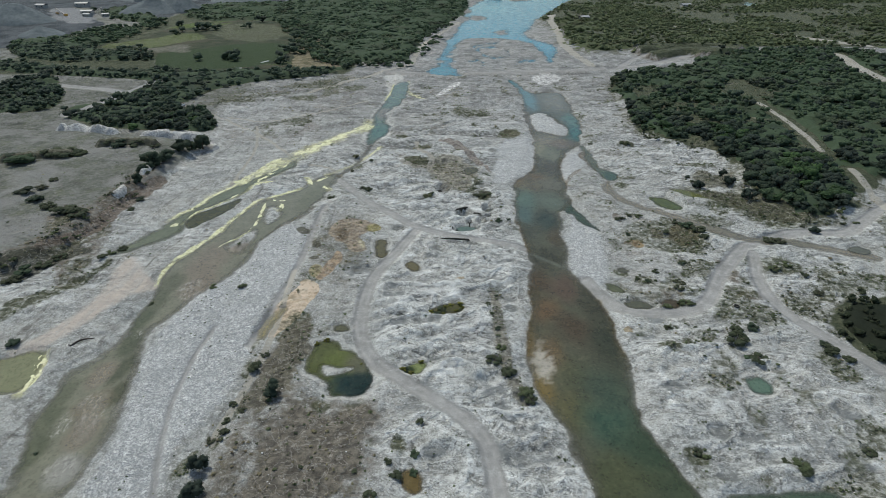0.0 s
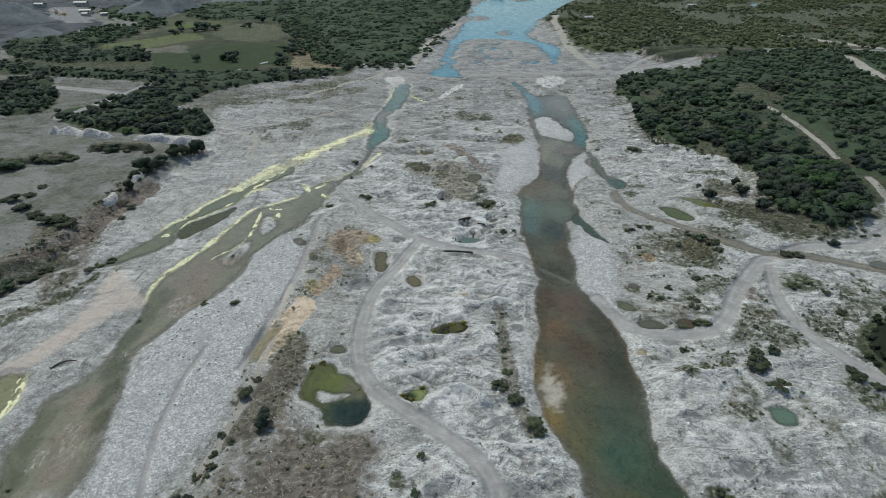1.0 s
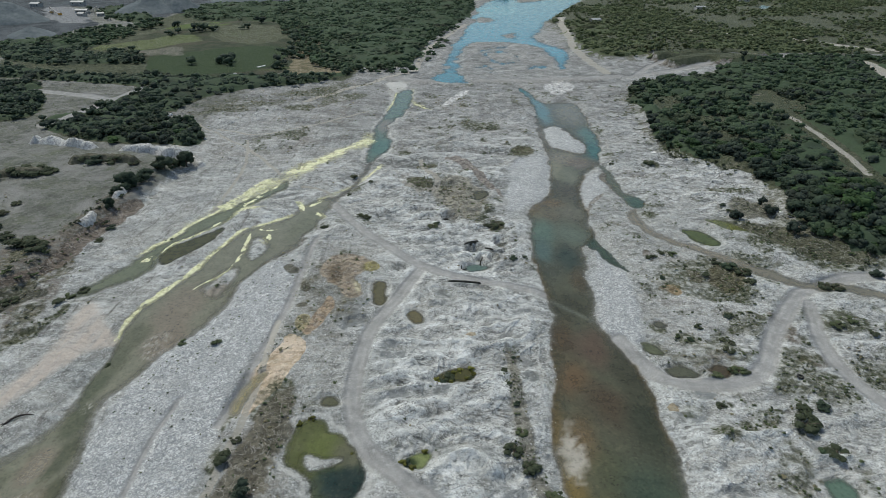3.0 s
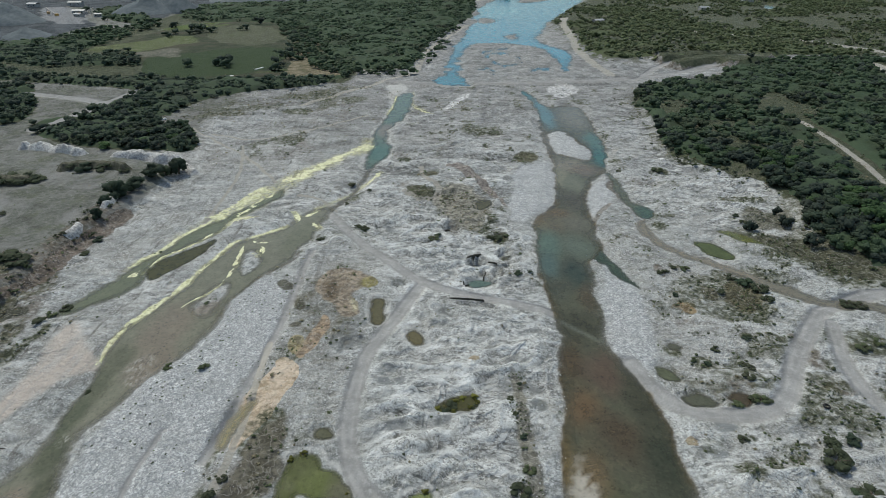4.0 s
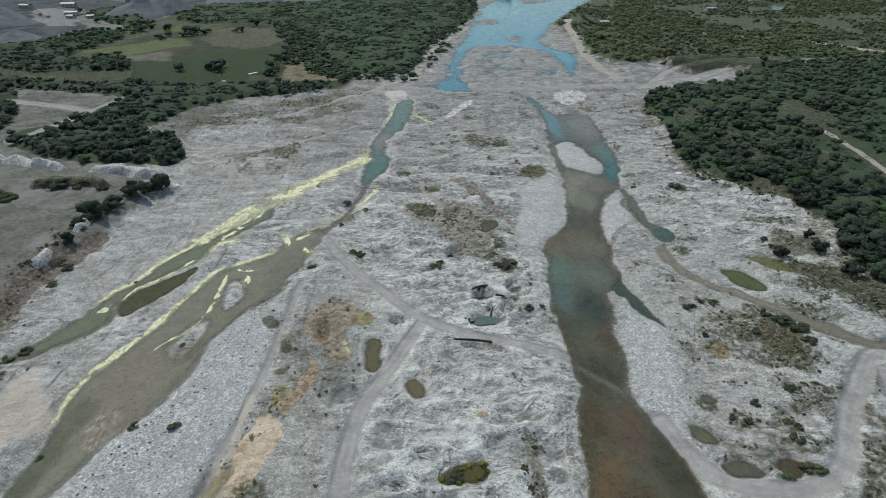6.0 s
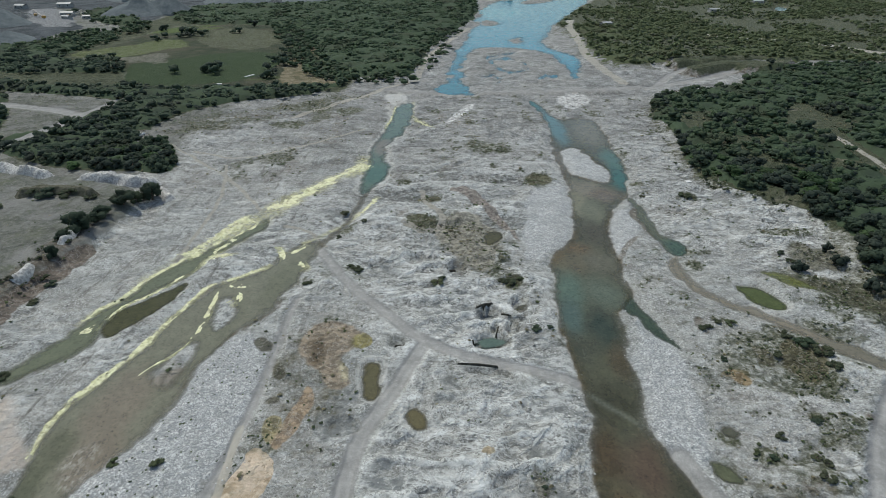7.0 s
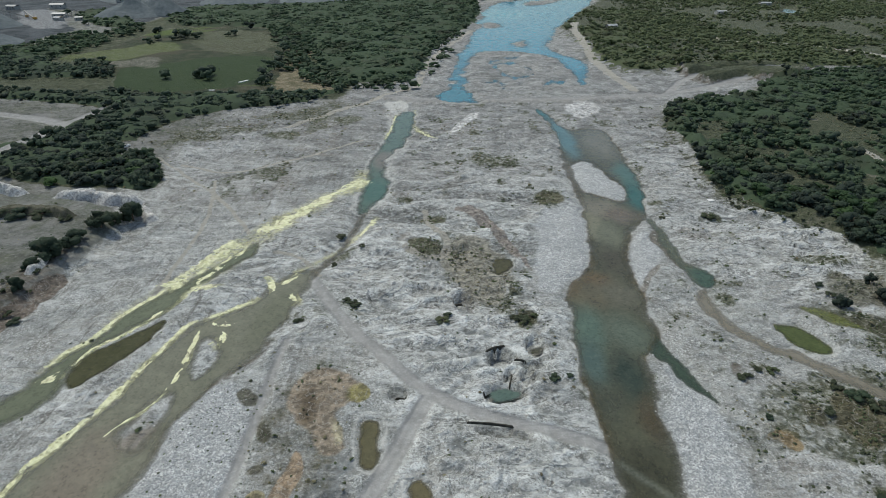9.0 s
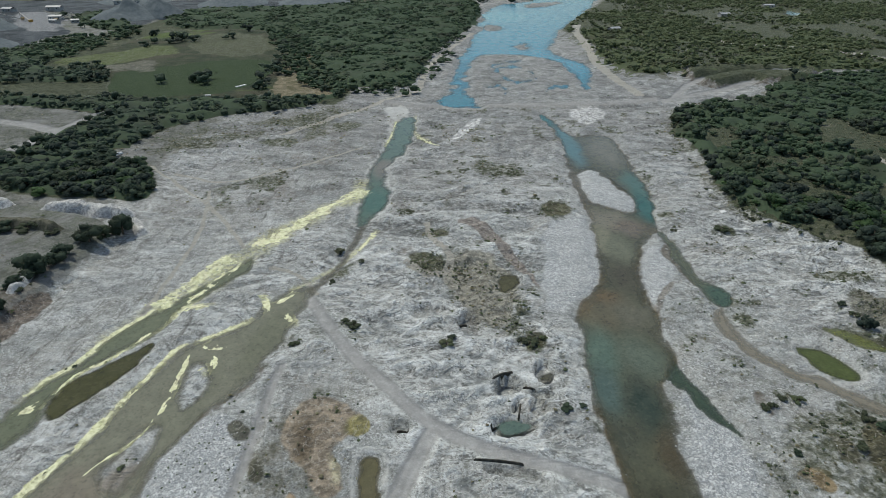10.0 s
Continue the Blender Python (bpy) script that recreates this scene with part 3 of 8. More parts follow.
outline("terrace_west", [(-338, 332.5), (-261, 321.5), (-205.5, 316), (-145, 303.5), (-132.5, 284.5), (-134.5, 253), (-140, 231.5), (-139, 194.5), (-145, 174), (-150, 164), (-171.5, 144.5)])
outline("shrubland_nw", [(-177.5, 389), (-166, 422), (-125, 459), (-77, 496), (-64, 470), (-99, 422), (-129.5, 397), (-149, 374.5)])
outline("grass_bank", [(-138.5, 146), (-131.5, 151), (-124.5, 158), (-120, 168.5), (-118.5, 177), (-116, 174), (-117.5, 165.5), (-120, 156), (-124, 148), (-128, 141), (-131, 135)])
outline("brown_scrub", [(-35, 108.5), (-27, 104), (-17.5, 105.5), (-14.5, 95.5), (-16, 83), (-11.5, 63), (-45.5, 62.5), (-52.5, 88.5), (-49, 100.5), (-48, 119), (-46, 129), (-42, 140), (-39, 129), (-40, 117)])
outline("veg_centre", [(-16.5, 282), (-9, 286.5), (3, 274.5), (11.5, 271), (13, 257), (18.5, 242), (16.5, 232.5), (10.5, 231), (5, 236), (0, 237), (-3, 250), (-8.5, 253), (-10.5, 270.5)])
outline("veg_east", [(74, 203), (91, 206.5), (99.5, 199), (93.5, 186), (85.5, 186), (76.5, 195.5)])
outline("veg_east_low", [(50.5, 159.5), (56, 164), (68.5, 154.5), (78.5, 153), (73, 145), (64.5, 145), (53.5, 148.5)])
outline("veg_bank_east", [(100.5, 244), (112, 234.5), (131, 228.5), (146, 211.5), (154, 206.5), (139, 199), (121, 206), (106, 225)])
outline("veg_line", [(15, 158.5), (18, 158.5), (16.5, 141), (16.5, 129), (13, 129), (12.5, 141)])
outline("ochre", [(-53, 144), (-49, 155), (-47, 162.5), (-42, 159), (-40, 153), (-42.5, 146.5), (-44.5, 139.5), (-47.5, 131), (-48, 127.5), (-50, 128), (-50.5, 137.5)])
outline("ochre_b", [(-47, 172), (-43, 177), (-37.5, 176.5), (-38, 170), (-41.5, 165.5), (-45, 165)])
outline("ochre_c", [(-45, 199.5), (-38.5, 204.5), (-29.5, 201.5), (-27.5, 195.5), (-28.5, 185.5), (-34.5, 182.5), (-42, 190.5)])
outline("tan_flat", [(-112, 178), (-100.5, 162), (-94, 159), (-94.5, 154), (-102, 149), (-105.5, 134.5), (-109.5, 125), (-116.5, 114.5), (-120, 119.5), (-116, 127.5), (-112.5, 135.5), (-109.5, 154.5), (-113.5, 171)])
outline("silt_b", [(-93, 170.5), (-85.5, 174.5), (-78.5, 186.5), (-70, 191), (-72.5, 169), (-79, 158), (-83.5, 148), (-88.5, 147), (-93, 157.5)])
outline("pale_a", [(-53, 483), (-38, 475), (-42, 456), (-40.5, 410.5), (-46, 421), (-54, 469)])
outline("bar_a", [(26.5, 308.5), (46, 317), (43.5, 288), (42, 275.5), (38, 261), (28.5, 252.5), (23, 245), (20, 249), (21, 264), (24.5, 283)])
outline("bar_b", [(60.5, 288.5), (66, 293), (67.5, 274.5), (63, 263.5), (56, 250.5), (52.5, 253.5), (54, 268.5)])
outline("bar_c", [(51.5, 221.5), (55.5, 210.5), (57.5, 193.5), (55, 175), (52, 159.5), (47, 156.5), (41.5, 167.5), (43.5, 182), (44.5, 196)])
outline("bar_west", [(-52, 201.5), (-52, 166.5), (-56.5, 137), (-52.5, 119), (-54.5, 100.5), (-60, 88), (-56, 74), (-74, 73.5), (-73, 89.5), (-78, 107.5), (-82.5, 121), (-81.5, 136.5), (-76.5, 170), (-70, 201.5)])
outline("mounds", [(-47, 289.5), (-24.5, 309), (0.5, 281), (21, 236.5), (25.5, 202.5), (28, 183.5), (24, 153.5), (14.5, 132.5), (20.5, 111.5), (27.5, 94.5), (31, 75.5), (-10, 75), (-11.5, 99), (-4, 107), (-20.5, 129.5), (-23.5, 153), (-11.5, 192), (-51.5, 264.5)])
outline("mounds_east", [(52.5, 125.5), (71.5, 131), (81, 121), (93, 110.5), (107.5, 97.5), (102, 76.5), (53, 76), (50, 93), (48, 109.5)])
outline("mounds_ne", [(81.5, 310), (122, 320.5), (142, 298.5), (146.5, 274), (130.5, 237.5), (109.5, 234.5), (92, 251), (79.5, 273.5)])
outline("west_flat", [(-136, 318.5), (-129.5, 360.5), (-97.5, 413), (-55, 470), (-44.5, 413.5), (-49.5, 354.5), (-62.5, 309), (-83, 289.5), (-99, 256), (-112, 222.5), (-116.5, 195.5), (-119, 182), (-127.5, 235), (-128, 298.5)])
outline("scarp_west", [(-157.5, 161.5), (-147, 175), (-142, 198), (-142.5, 235), (-142.5, 259.5)])
outline("film_a", [(-47, 348), (-48.5, 331.5), (-57, 324), (-67, 305.5), (-74.5, 293.5), (-78, 282)])
outline("film_b", [(-81.5, 276), (-87.5, 260.5), (-94, 246), (-97, 240.5), (-102, 229)])
outline("film_c", [(-38.5, 301.5), (-40, 290), (-44.5, 279), (-53.5, 265.5), (-58.5, 256.5)])
outline("film_d", [(-35, 463), (-31, 421), (-26, 411), (-18, 403.5), (-46, 450), (-40.5, 410.5), (-46.5, 374)])
outline("dry_channel", [(-9, 306), (-2.5, 304.5), (1.5, 296), (7.5, 284), (12.5, 274.5), (16.5, 267), (19, 259.5), (20, 260.5), (16.5, 274.5), (11.5, 288), (5.5, 302.5), (2, 310), (-2, 312)])
outline("track_loop", [(-19, 307), (-15.5, 290.5), (-8.5, 280), (-10, 271), (-16, 265.5), (-24, 273.5)])
outline("bank_b", [(-71.5, 180.5), (-71.5, 192.5), (-68, 197.5), (-63.5, 206.5), (-59, 213), (-57.5, 219.5)])
outline("road_bar", [(-54.5, 126), (-53, 144), (-52, 161), (-51.5, 179.5), (-52.5, 199.5), (-52.5, 220)])
outline("veg_pool", [(-1, 382.5), (4, 384.5), (11, 372), (28, 367), (26, 359.5), (14, 357.5), (5, 364)])
outline("veg_pool_b", [(27.5, 325), (31.5, 321), (38.5, 322.5), (37.5, 316), (29, 315.5)])
outline("dark_west", [(-56, 190), (-47, 209.5), (-32.5, 210), (-27.5, 191), (-29, 170), (-35, 155), (-41.5, 159), (-48.5, 174.5)])
outline("mud_a", [(-32, 170), (-26.5, 172), (-23, 167), (-29, 163.5), (-33.5, 166.5)])
outline("mud_b", [(-34.5, 181), (-28, 182.5), (-27, 175), (-30.5, 170), (-34.5, 175)])
outline("mud_c", [(10.5, 91), (14.5, 92.5), (17.5, 89.5), (14, 86), (11, 87)])
outline("edge_pool", [(58.5, 80), (62.5, 79.5), (71, 80.5), (80.5, 81), (81.5, 77), (54.5, 76.5)])
outline("tyre_a", [(-155, 363), (-126.5, 335.5), (-103, 312.5), (-84, 284)])
outline("tyre_b", [(-140.5, 355.5), (-111.5, 342.5), (-86.5, 365), (-58.5, 398.5)])
outline("tyre_c", [(-70, 270.5), (-60.5, 267), (-51, 255)])
outline("tyre_d", [(-100, 241), (-101.5, 271.5), (-105.5, 302), (-116.5, 335.5)])
outline("cut_bank", [(175, 554), (182, 543), (200, 549), (220, 560), (246, 557), (265, 561), (310, 640), (180, 640)])
outline("shoal_a", [(94, 1166), (163, 1218), (175, 1198), (101, 1095)])
outline("shoal_b", [(27, 912), (53, 870), (31, 839), (18, 868)])
outline("shoal_c", [(-24, 515), (-13, 552), (-6, 548), (-12, 524)])
outline("pit_a", [(2, 212), (4.5, 217.5), (7.5, 218.5), (10, 215), (9.5, 211.5), (4, 210.5)])
outline("pit_b", [(11, 213), (18, 213), (18, 210.5), (12.5, 209.5)])
outline("pit_c", [(7.5, 209), (10.5, 210.5), (9, 203), (6, 203)])
outline("pit_d", [(10, 208.5), (14.5, 209.5), (15, 205), (11.5, 203.5)])
outline("pit_e", [(1.5, 201), (3, 202.5), (6.5, 204), (12, 203.5), (11, 198), (4.5, 197), (1, 198.5)])
outline("pit_f", [(14, 224), (18.5, 224), (18, 215.5), (13.5, 216)])
outline("trench", [(-2, 188), (3, 189), (10.5, 187.5), (11, 185.5), (4.5, 186)])
outline("pit_g", [(-7.5, 241), (-5, 245), (0, 244), (0, 236), (-5.5, 235.5)])
outline("trench_b", [(116.5, 282), (121.5, 279), (126.5, 277), (125.5, 274), (119.5, 276), (115.5, 279.5)])
outline("pit_h", [(-22, 201.5), (-17.5, 201), (-17, 197), (-22, 198)])
outline("pit_i", [(-32, 170), (-26.5, 171.5), (-23.5, 167), (-29.5, 164), (-33, 166.5)])


outline("slope_low", [(-163.2, 204.2), (-148.6, 211.8), (-133.0, 204.3), (-126.6, 186.0), (-123.2, 168.6), (-120.1, 155.1), (-127.2, 152.6)])

# yellow algae mats: the line of each, and its half-width
MATS = [
    ([(-46, 341), (-57, 326), (-67, 307), (-74, 295), (-79, 283)], 2.6),
    ([(-85, 278), (-90, 267), (-93, 257), (-97, 250), (-99, 245)], 2.0),
    ([(-98, 246), (-102, 237), (-105.5, 228), (-107, 219), (-111, 213.5), (-113, 206)], 0.9),
    ([(-81, 274), (-85.5, 265), (-88.5, 253), (-91, 244), (-93, 235)], 1.3),
    ([(-92, 238), (-96.5, 228), (-100, 220.5), (-105, 215.5), (-106, 208)], 0.8),
    ([(-110.5, 200), (-109, 203), (-107, 206)], 1.3),
    ([(-89, 248), (-85, 246), (-82, 247)], 1.7),
    ([(-67, 242), (-70, 238), (-74, 233.5), (-80, 229.5)], 0.9),
    ([(-80, 229.5), (-83.5, 227), (-84.5, 218), (-87.5, 210), (-88, 202)], 0.7),
    ([(-88, 203), (-89, 195), (-91.5, 188), (-94, 180.5), (-96, 174)], 0.8),
    ([(-96, 175), (-97, 169), (-96.5, 163.5), (-95, 157)], 0.5),
    ([(-79, 226), (-78, 215.5), (-76.5, 207.5), (-77, 200)], 0.8),
    ([(-77, 201), (-79, 192.5), (-83, 188), (-85, 182.5)], 0.4),
    ([(-63, 243), (-64, 249), (-67.5, 253.5)], 1.3),
    ([(-63.5, 248), (-60.5, 252), (-58.5, 257)], 1.2),
    ([(-77, 229.5), (-72, 225.5), (-69, 229.5)], 1.5),
    ([(-72, 226), (-70.5, 221.5), (-71.5, 217)], 1.3),
    ([(-59, 246), (-57, 243), (-54, 239)], 1.6),
    ([(-109, 122), (-106, 112), (-105, 105)], 1.2),
    ([(-30, 421), (-26, 411), (-18, 403)], 0.9),
    ([(-45.5, 452), (-45, 428), (-46.5, 402)], 0.7),
    ([(-38, 301), (-40, 290), (-44, 279)], 0.9),
]
for k, (line, half) in enumerate(MATS):
    PLAN["mat_%d" % k] = line

# stains of soil, silt, crops and crust with shapes of their own, and a strip of painted bank shade
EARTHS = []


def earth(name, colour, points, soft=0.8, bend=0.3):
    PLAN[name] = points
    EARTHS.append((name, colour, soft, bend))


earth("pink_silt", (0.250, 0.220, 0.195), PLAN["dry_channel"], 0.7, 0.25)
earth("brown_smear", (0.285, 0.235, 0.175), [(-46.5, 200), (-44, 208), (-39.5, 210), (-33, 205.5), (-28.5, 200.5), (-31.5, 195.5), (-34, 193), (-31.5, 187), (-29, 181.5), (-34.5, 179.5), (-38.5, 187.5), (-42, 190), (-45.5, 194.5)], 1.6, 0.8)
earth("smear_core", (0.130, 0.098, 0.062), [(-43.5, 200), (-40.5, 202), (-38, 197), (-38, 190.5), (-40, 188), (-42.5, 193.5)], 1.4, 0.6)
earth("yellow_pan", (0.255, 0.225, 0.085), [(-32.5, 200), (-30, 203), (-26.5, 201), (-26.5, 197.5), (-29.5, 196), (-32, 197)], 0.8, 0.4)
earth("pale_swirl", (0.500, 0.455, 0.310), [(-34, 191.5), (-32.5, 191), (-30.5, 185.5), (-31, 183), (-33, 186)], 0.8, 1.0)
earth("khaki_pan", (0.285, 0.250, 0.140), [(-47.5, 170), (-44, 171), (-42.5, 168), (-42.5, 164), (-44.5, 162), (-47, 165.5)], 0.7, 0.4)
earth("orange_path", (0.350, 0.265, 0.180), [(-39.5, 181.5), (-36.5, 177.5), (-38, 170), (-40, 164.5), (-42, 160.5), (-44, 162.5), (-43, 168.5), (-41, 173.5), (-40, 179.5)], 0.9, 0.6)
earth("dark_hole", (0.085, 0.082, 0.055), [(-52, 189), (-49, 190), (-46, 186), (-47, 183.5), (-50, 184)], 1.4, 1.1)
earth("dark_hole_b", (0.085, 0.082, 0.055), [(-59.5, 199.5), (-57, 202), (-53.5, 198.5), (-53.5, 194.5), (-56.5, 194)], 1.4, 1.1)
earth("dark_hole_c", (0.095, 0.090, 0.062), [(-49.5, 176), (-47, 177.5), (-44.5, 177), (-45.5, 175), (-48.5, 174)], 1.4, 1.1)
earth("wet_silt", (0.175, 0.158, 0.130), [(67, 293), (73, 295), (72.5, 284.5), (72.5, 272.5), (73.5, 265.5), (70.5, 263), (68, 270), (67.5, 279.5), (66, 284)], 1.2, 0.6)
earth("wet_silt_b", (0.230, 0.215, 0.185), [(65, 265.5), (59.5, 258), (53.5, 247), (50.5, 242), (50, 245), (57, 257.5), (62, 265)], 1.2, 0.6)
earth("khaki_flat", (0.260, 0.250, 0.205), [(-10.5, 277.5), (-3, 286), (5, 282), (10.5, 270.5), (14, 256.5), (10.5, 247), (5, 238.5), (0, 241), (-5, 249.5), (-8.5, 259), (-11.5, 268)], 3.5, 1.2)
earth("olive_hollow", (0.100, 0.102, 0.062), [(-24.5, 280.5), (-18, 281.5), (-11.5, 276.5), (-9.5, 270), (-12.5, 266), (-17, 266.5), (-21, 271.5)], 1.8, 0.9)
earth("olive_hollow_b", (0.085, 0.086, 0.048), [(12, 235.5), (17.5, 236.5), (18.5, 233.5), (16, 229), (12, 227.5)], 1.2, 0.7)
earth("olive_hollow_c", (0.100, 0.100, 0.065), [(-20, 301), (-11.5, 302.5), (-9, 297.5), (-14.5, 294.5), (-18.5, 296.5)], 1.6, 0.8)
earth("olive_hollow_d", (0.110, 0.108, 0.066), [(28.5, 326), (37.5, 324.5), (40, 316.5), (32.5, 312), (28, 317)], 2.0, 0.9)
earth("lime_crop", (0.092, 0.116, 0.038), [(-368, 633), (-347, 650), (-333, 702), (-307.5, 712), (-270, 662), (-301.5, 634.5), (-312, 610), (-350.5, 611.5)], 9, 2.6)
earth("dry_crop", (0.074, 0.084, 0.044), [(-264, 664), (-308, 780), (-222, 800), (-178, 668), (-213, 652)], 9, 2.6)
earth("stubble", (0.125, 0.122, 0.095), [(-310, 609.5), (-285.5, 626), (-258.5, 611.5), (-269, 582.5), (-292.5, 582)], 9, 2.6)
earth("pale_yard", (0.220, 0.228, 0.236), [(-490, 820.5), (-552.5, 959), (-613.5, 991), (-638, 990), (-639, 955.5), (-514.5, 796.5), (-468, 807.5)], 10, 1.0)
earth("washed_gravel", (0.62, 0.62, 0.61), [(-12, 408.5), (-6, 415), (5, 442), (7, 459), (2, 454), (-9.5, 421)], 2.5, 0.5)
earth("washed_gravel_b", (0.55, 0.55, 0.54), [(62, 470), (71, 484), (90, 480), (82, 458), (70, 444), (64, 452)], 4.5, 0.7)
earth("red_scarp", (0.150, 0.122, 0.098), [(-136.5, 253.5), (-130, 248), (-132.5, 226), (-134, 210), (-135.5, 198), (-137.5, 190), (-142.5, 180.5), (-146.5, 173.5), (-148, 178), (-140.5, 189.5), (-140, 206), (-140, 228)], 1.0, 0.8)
# dark weedy strip below the terrace, with the bank's shadow in its colour
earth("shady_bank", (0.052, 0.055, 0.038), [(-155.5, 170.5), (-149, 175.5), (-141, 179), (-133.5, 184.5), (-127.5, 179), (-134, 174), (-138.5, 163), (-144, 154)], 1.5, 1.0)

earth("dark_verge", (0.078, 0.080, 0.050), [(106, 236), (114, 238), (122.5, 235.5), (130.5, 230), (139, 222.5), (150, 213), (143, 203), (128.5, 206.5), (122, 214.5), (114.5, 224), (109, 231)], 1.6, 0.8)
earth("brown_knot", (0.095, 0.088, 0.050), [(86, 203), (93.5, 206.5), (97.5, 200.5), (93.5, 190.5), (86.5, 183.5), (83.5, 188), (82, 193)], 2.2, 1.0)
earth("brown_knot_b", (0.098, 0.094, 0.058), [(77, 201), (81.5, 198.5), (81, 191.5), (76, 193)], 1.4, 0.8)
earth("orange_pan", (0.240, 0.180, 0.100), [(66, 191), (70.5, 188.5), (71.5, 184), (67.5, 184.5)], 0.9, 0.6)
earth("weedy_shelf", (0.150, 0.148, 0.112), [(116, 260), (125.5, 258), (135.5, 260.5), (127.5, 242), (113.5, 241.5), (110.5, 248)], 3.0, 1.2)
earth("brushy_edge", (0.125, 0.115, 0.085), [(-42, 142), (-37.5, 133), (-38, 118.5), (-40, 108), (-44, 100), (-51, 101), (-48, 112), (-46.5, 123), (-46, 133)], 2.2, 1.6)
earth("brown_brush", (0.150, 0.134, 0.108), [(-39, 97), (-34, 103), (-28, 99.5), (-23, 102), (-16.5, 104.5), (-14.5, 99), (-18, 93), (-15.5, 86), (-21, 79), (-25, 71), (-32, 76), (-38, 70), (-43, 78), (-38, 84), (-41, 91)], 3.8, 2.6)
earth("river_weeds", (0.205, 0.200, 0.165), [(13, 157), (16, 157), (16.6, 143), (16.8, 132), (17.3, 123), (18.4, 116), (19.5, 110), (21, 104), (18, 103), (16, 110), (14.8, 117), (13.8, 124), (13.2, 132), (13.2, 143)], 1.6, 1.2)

# crests of dumped gravel: height, then the line of the crest
WINDROWS = []


def windrows(*rows):
    for tall, line in rows:
        PLAN["windrow_%d" % len(WINDROWS)] = line
        WINDROWS.append(tall)


windrows((1.2, [(-22.5, 156), (-21, 158), (-16, 159), (-12, 158.5), (-7.5, 158)]), (1.4, [(-22.5, 141), (-20.5, 142.5), (-17, 144), (-14, 144.5), (-11.5, 143.5), (-10, 141)]), (1.6, [(-19, 136), (-15, 138), (-10.5, 139.5), (-7, 140.5), (-3, 141), (-0.5, 140), (1, 137.5)]), (1.0, [(-20, 130.5), (-17.5, 132.5), (-13.5, 135)]), (1.0, [(-7, 178.5), (-2.5, 177), (2, 179), (5.5, 180)]), (0.8, [(-14.5, 167), (-10, 166), (-6, 167.5)]), (0.9, [(-4.5, 170), (0, 169), (5.5, 168), (9.5, 170.5)]), (1.3, [(-5, 159), (2, 157.5), (9, 157.5), (15.5, 158), (19.5, 160), (21.5, 164)]), (0.8, [(4.5, 155), (10, 157), (12.5, 156.5)]))
windrows((0.9, [(-21, 148.5), (-16.5, 150.5), (-12, 149.5)]), (1.2, [(-14, 129), (-11, 131.5), (-7.5, 130.5)]), (0.8, [(-10, 144.5), (-6.5, 143), (-3, 142.5)]), (0.6, [(-20.5, 174), (-18, 176.5), (-12, 178)]), (0.8, [(10.5, 173), (15.5, 172.5), (22.5, 172.5)]), (1.0, [(-12.5, 131), (-6.5, 135), (-2, 134.5)]), (1.8, [(-5.5, 113.5), (-2.5, 117), (1.5, 119), (6, 118), (8.5, 114)]), (1.2, [(-9.5, 97.5), (-6, 100.5), (-2, 100.5), (2, 99.5)]), (1.8, [(-6, 88), (-4.5, 90.5), (-0.5, 92), (2.5, 92.5), (6, 91)]))
windrows((1.2, [(9, 108), (13, 110.5), (16.5, 108)]), (1.2, [(26.5, 89), (28.5, 86.5), (30.5, 82.5)]), (1.2, [(23.5, 81), (27.5, 82.5), (30.5, 81.5)]), (1.0, [(20, 97), (24, 98), (28, 97)]), (0.8, [(8, 84), (13.5, 83), (19.5, 81)]), (0.7, [(2, 97.5), (6.5, 96.5), (11, 98.5)]), (0.7, [(12.5, 100.5), (19.5, 103.5), (25.5, 102.5)]), (1.5, [(54.5, 125.5), (57, 122), (61.5, 126), (65, 124.5), (71, 126.5), (75.5, 126.5), (77, 123.5), (77.5, 119.5)]), (1.2, [(60, 116), (68, 118.5), (73.5, 117.5)]))
windrows((1.4, [(78, 120), (83.5, 120.5), (88.5, 119), (92, 117), (93, 113)]), (1.0, [(65, 94), (71, 93.5), (78, 94.5)]), (0.9, [(68.5, 91), (73, 90.5), (79.5, 92)]), (1.1, [(64.5, 84), (69.5, 85.5), (74, 84.5)]), (0.9, [(57, 86.5), (59.5, 84), (60.5, 80.5)]), (0.5, [(55, 116.5), (56, 111), (54, 103)]), (0.9, [(89.5, 107.5), (96.5, 109.5), (102, 107.5)]), (1.2, [(-25.5, 220), (-20, 222), (-13.5, 220.5)]), (1.1, [(-14.5, 219.5), (-9.5, 222), (-3, 223.5)]))
windrows((1.0, [(-8, 211), (-3.5, 211.5), (1, 213.5)]), (1.8, [(-0.5, 206.5), (3, 209), (7, 207)]), (1.2, [(11.5, 223), (15.5, 225), (17, 220)]), (1.2, [(-41, 281), (-33.5, 288), (-25, 291)]), (1.0, [(-38, 275), (-30.5, 278), (-24, 275)]), (1.5, [(-25.5, 247.5), (-19, 251.5), (-10, 250), (-6, 245)]), (1.2, [(-21, 236), (-15, 241), (-8, 243)]), (1.2, [(-2.5, 330), (7.5, 334.5), (14.5, 330.5)]), (1.0, [(-0.5, 294), (5, 287), (11.5, 285.5)]))
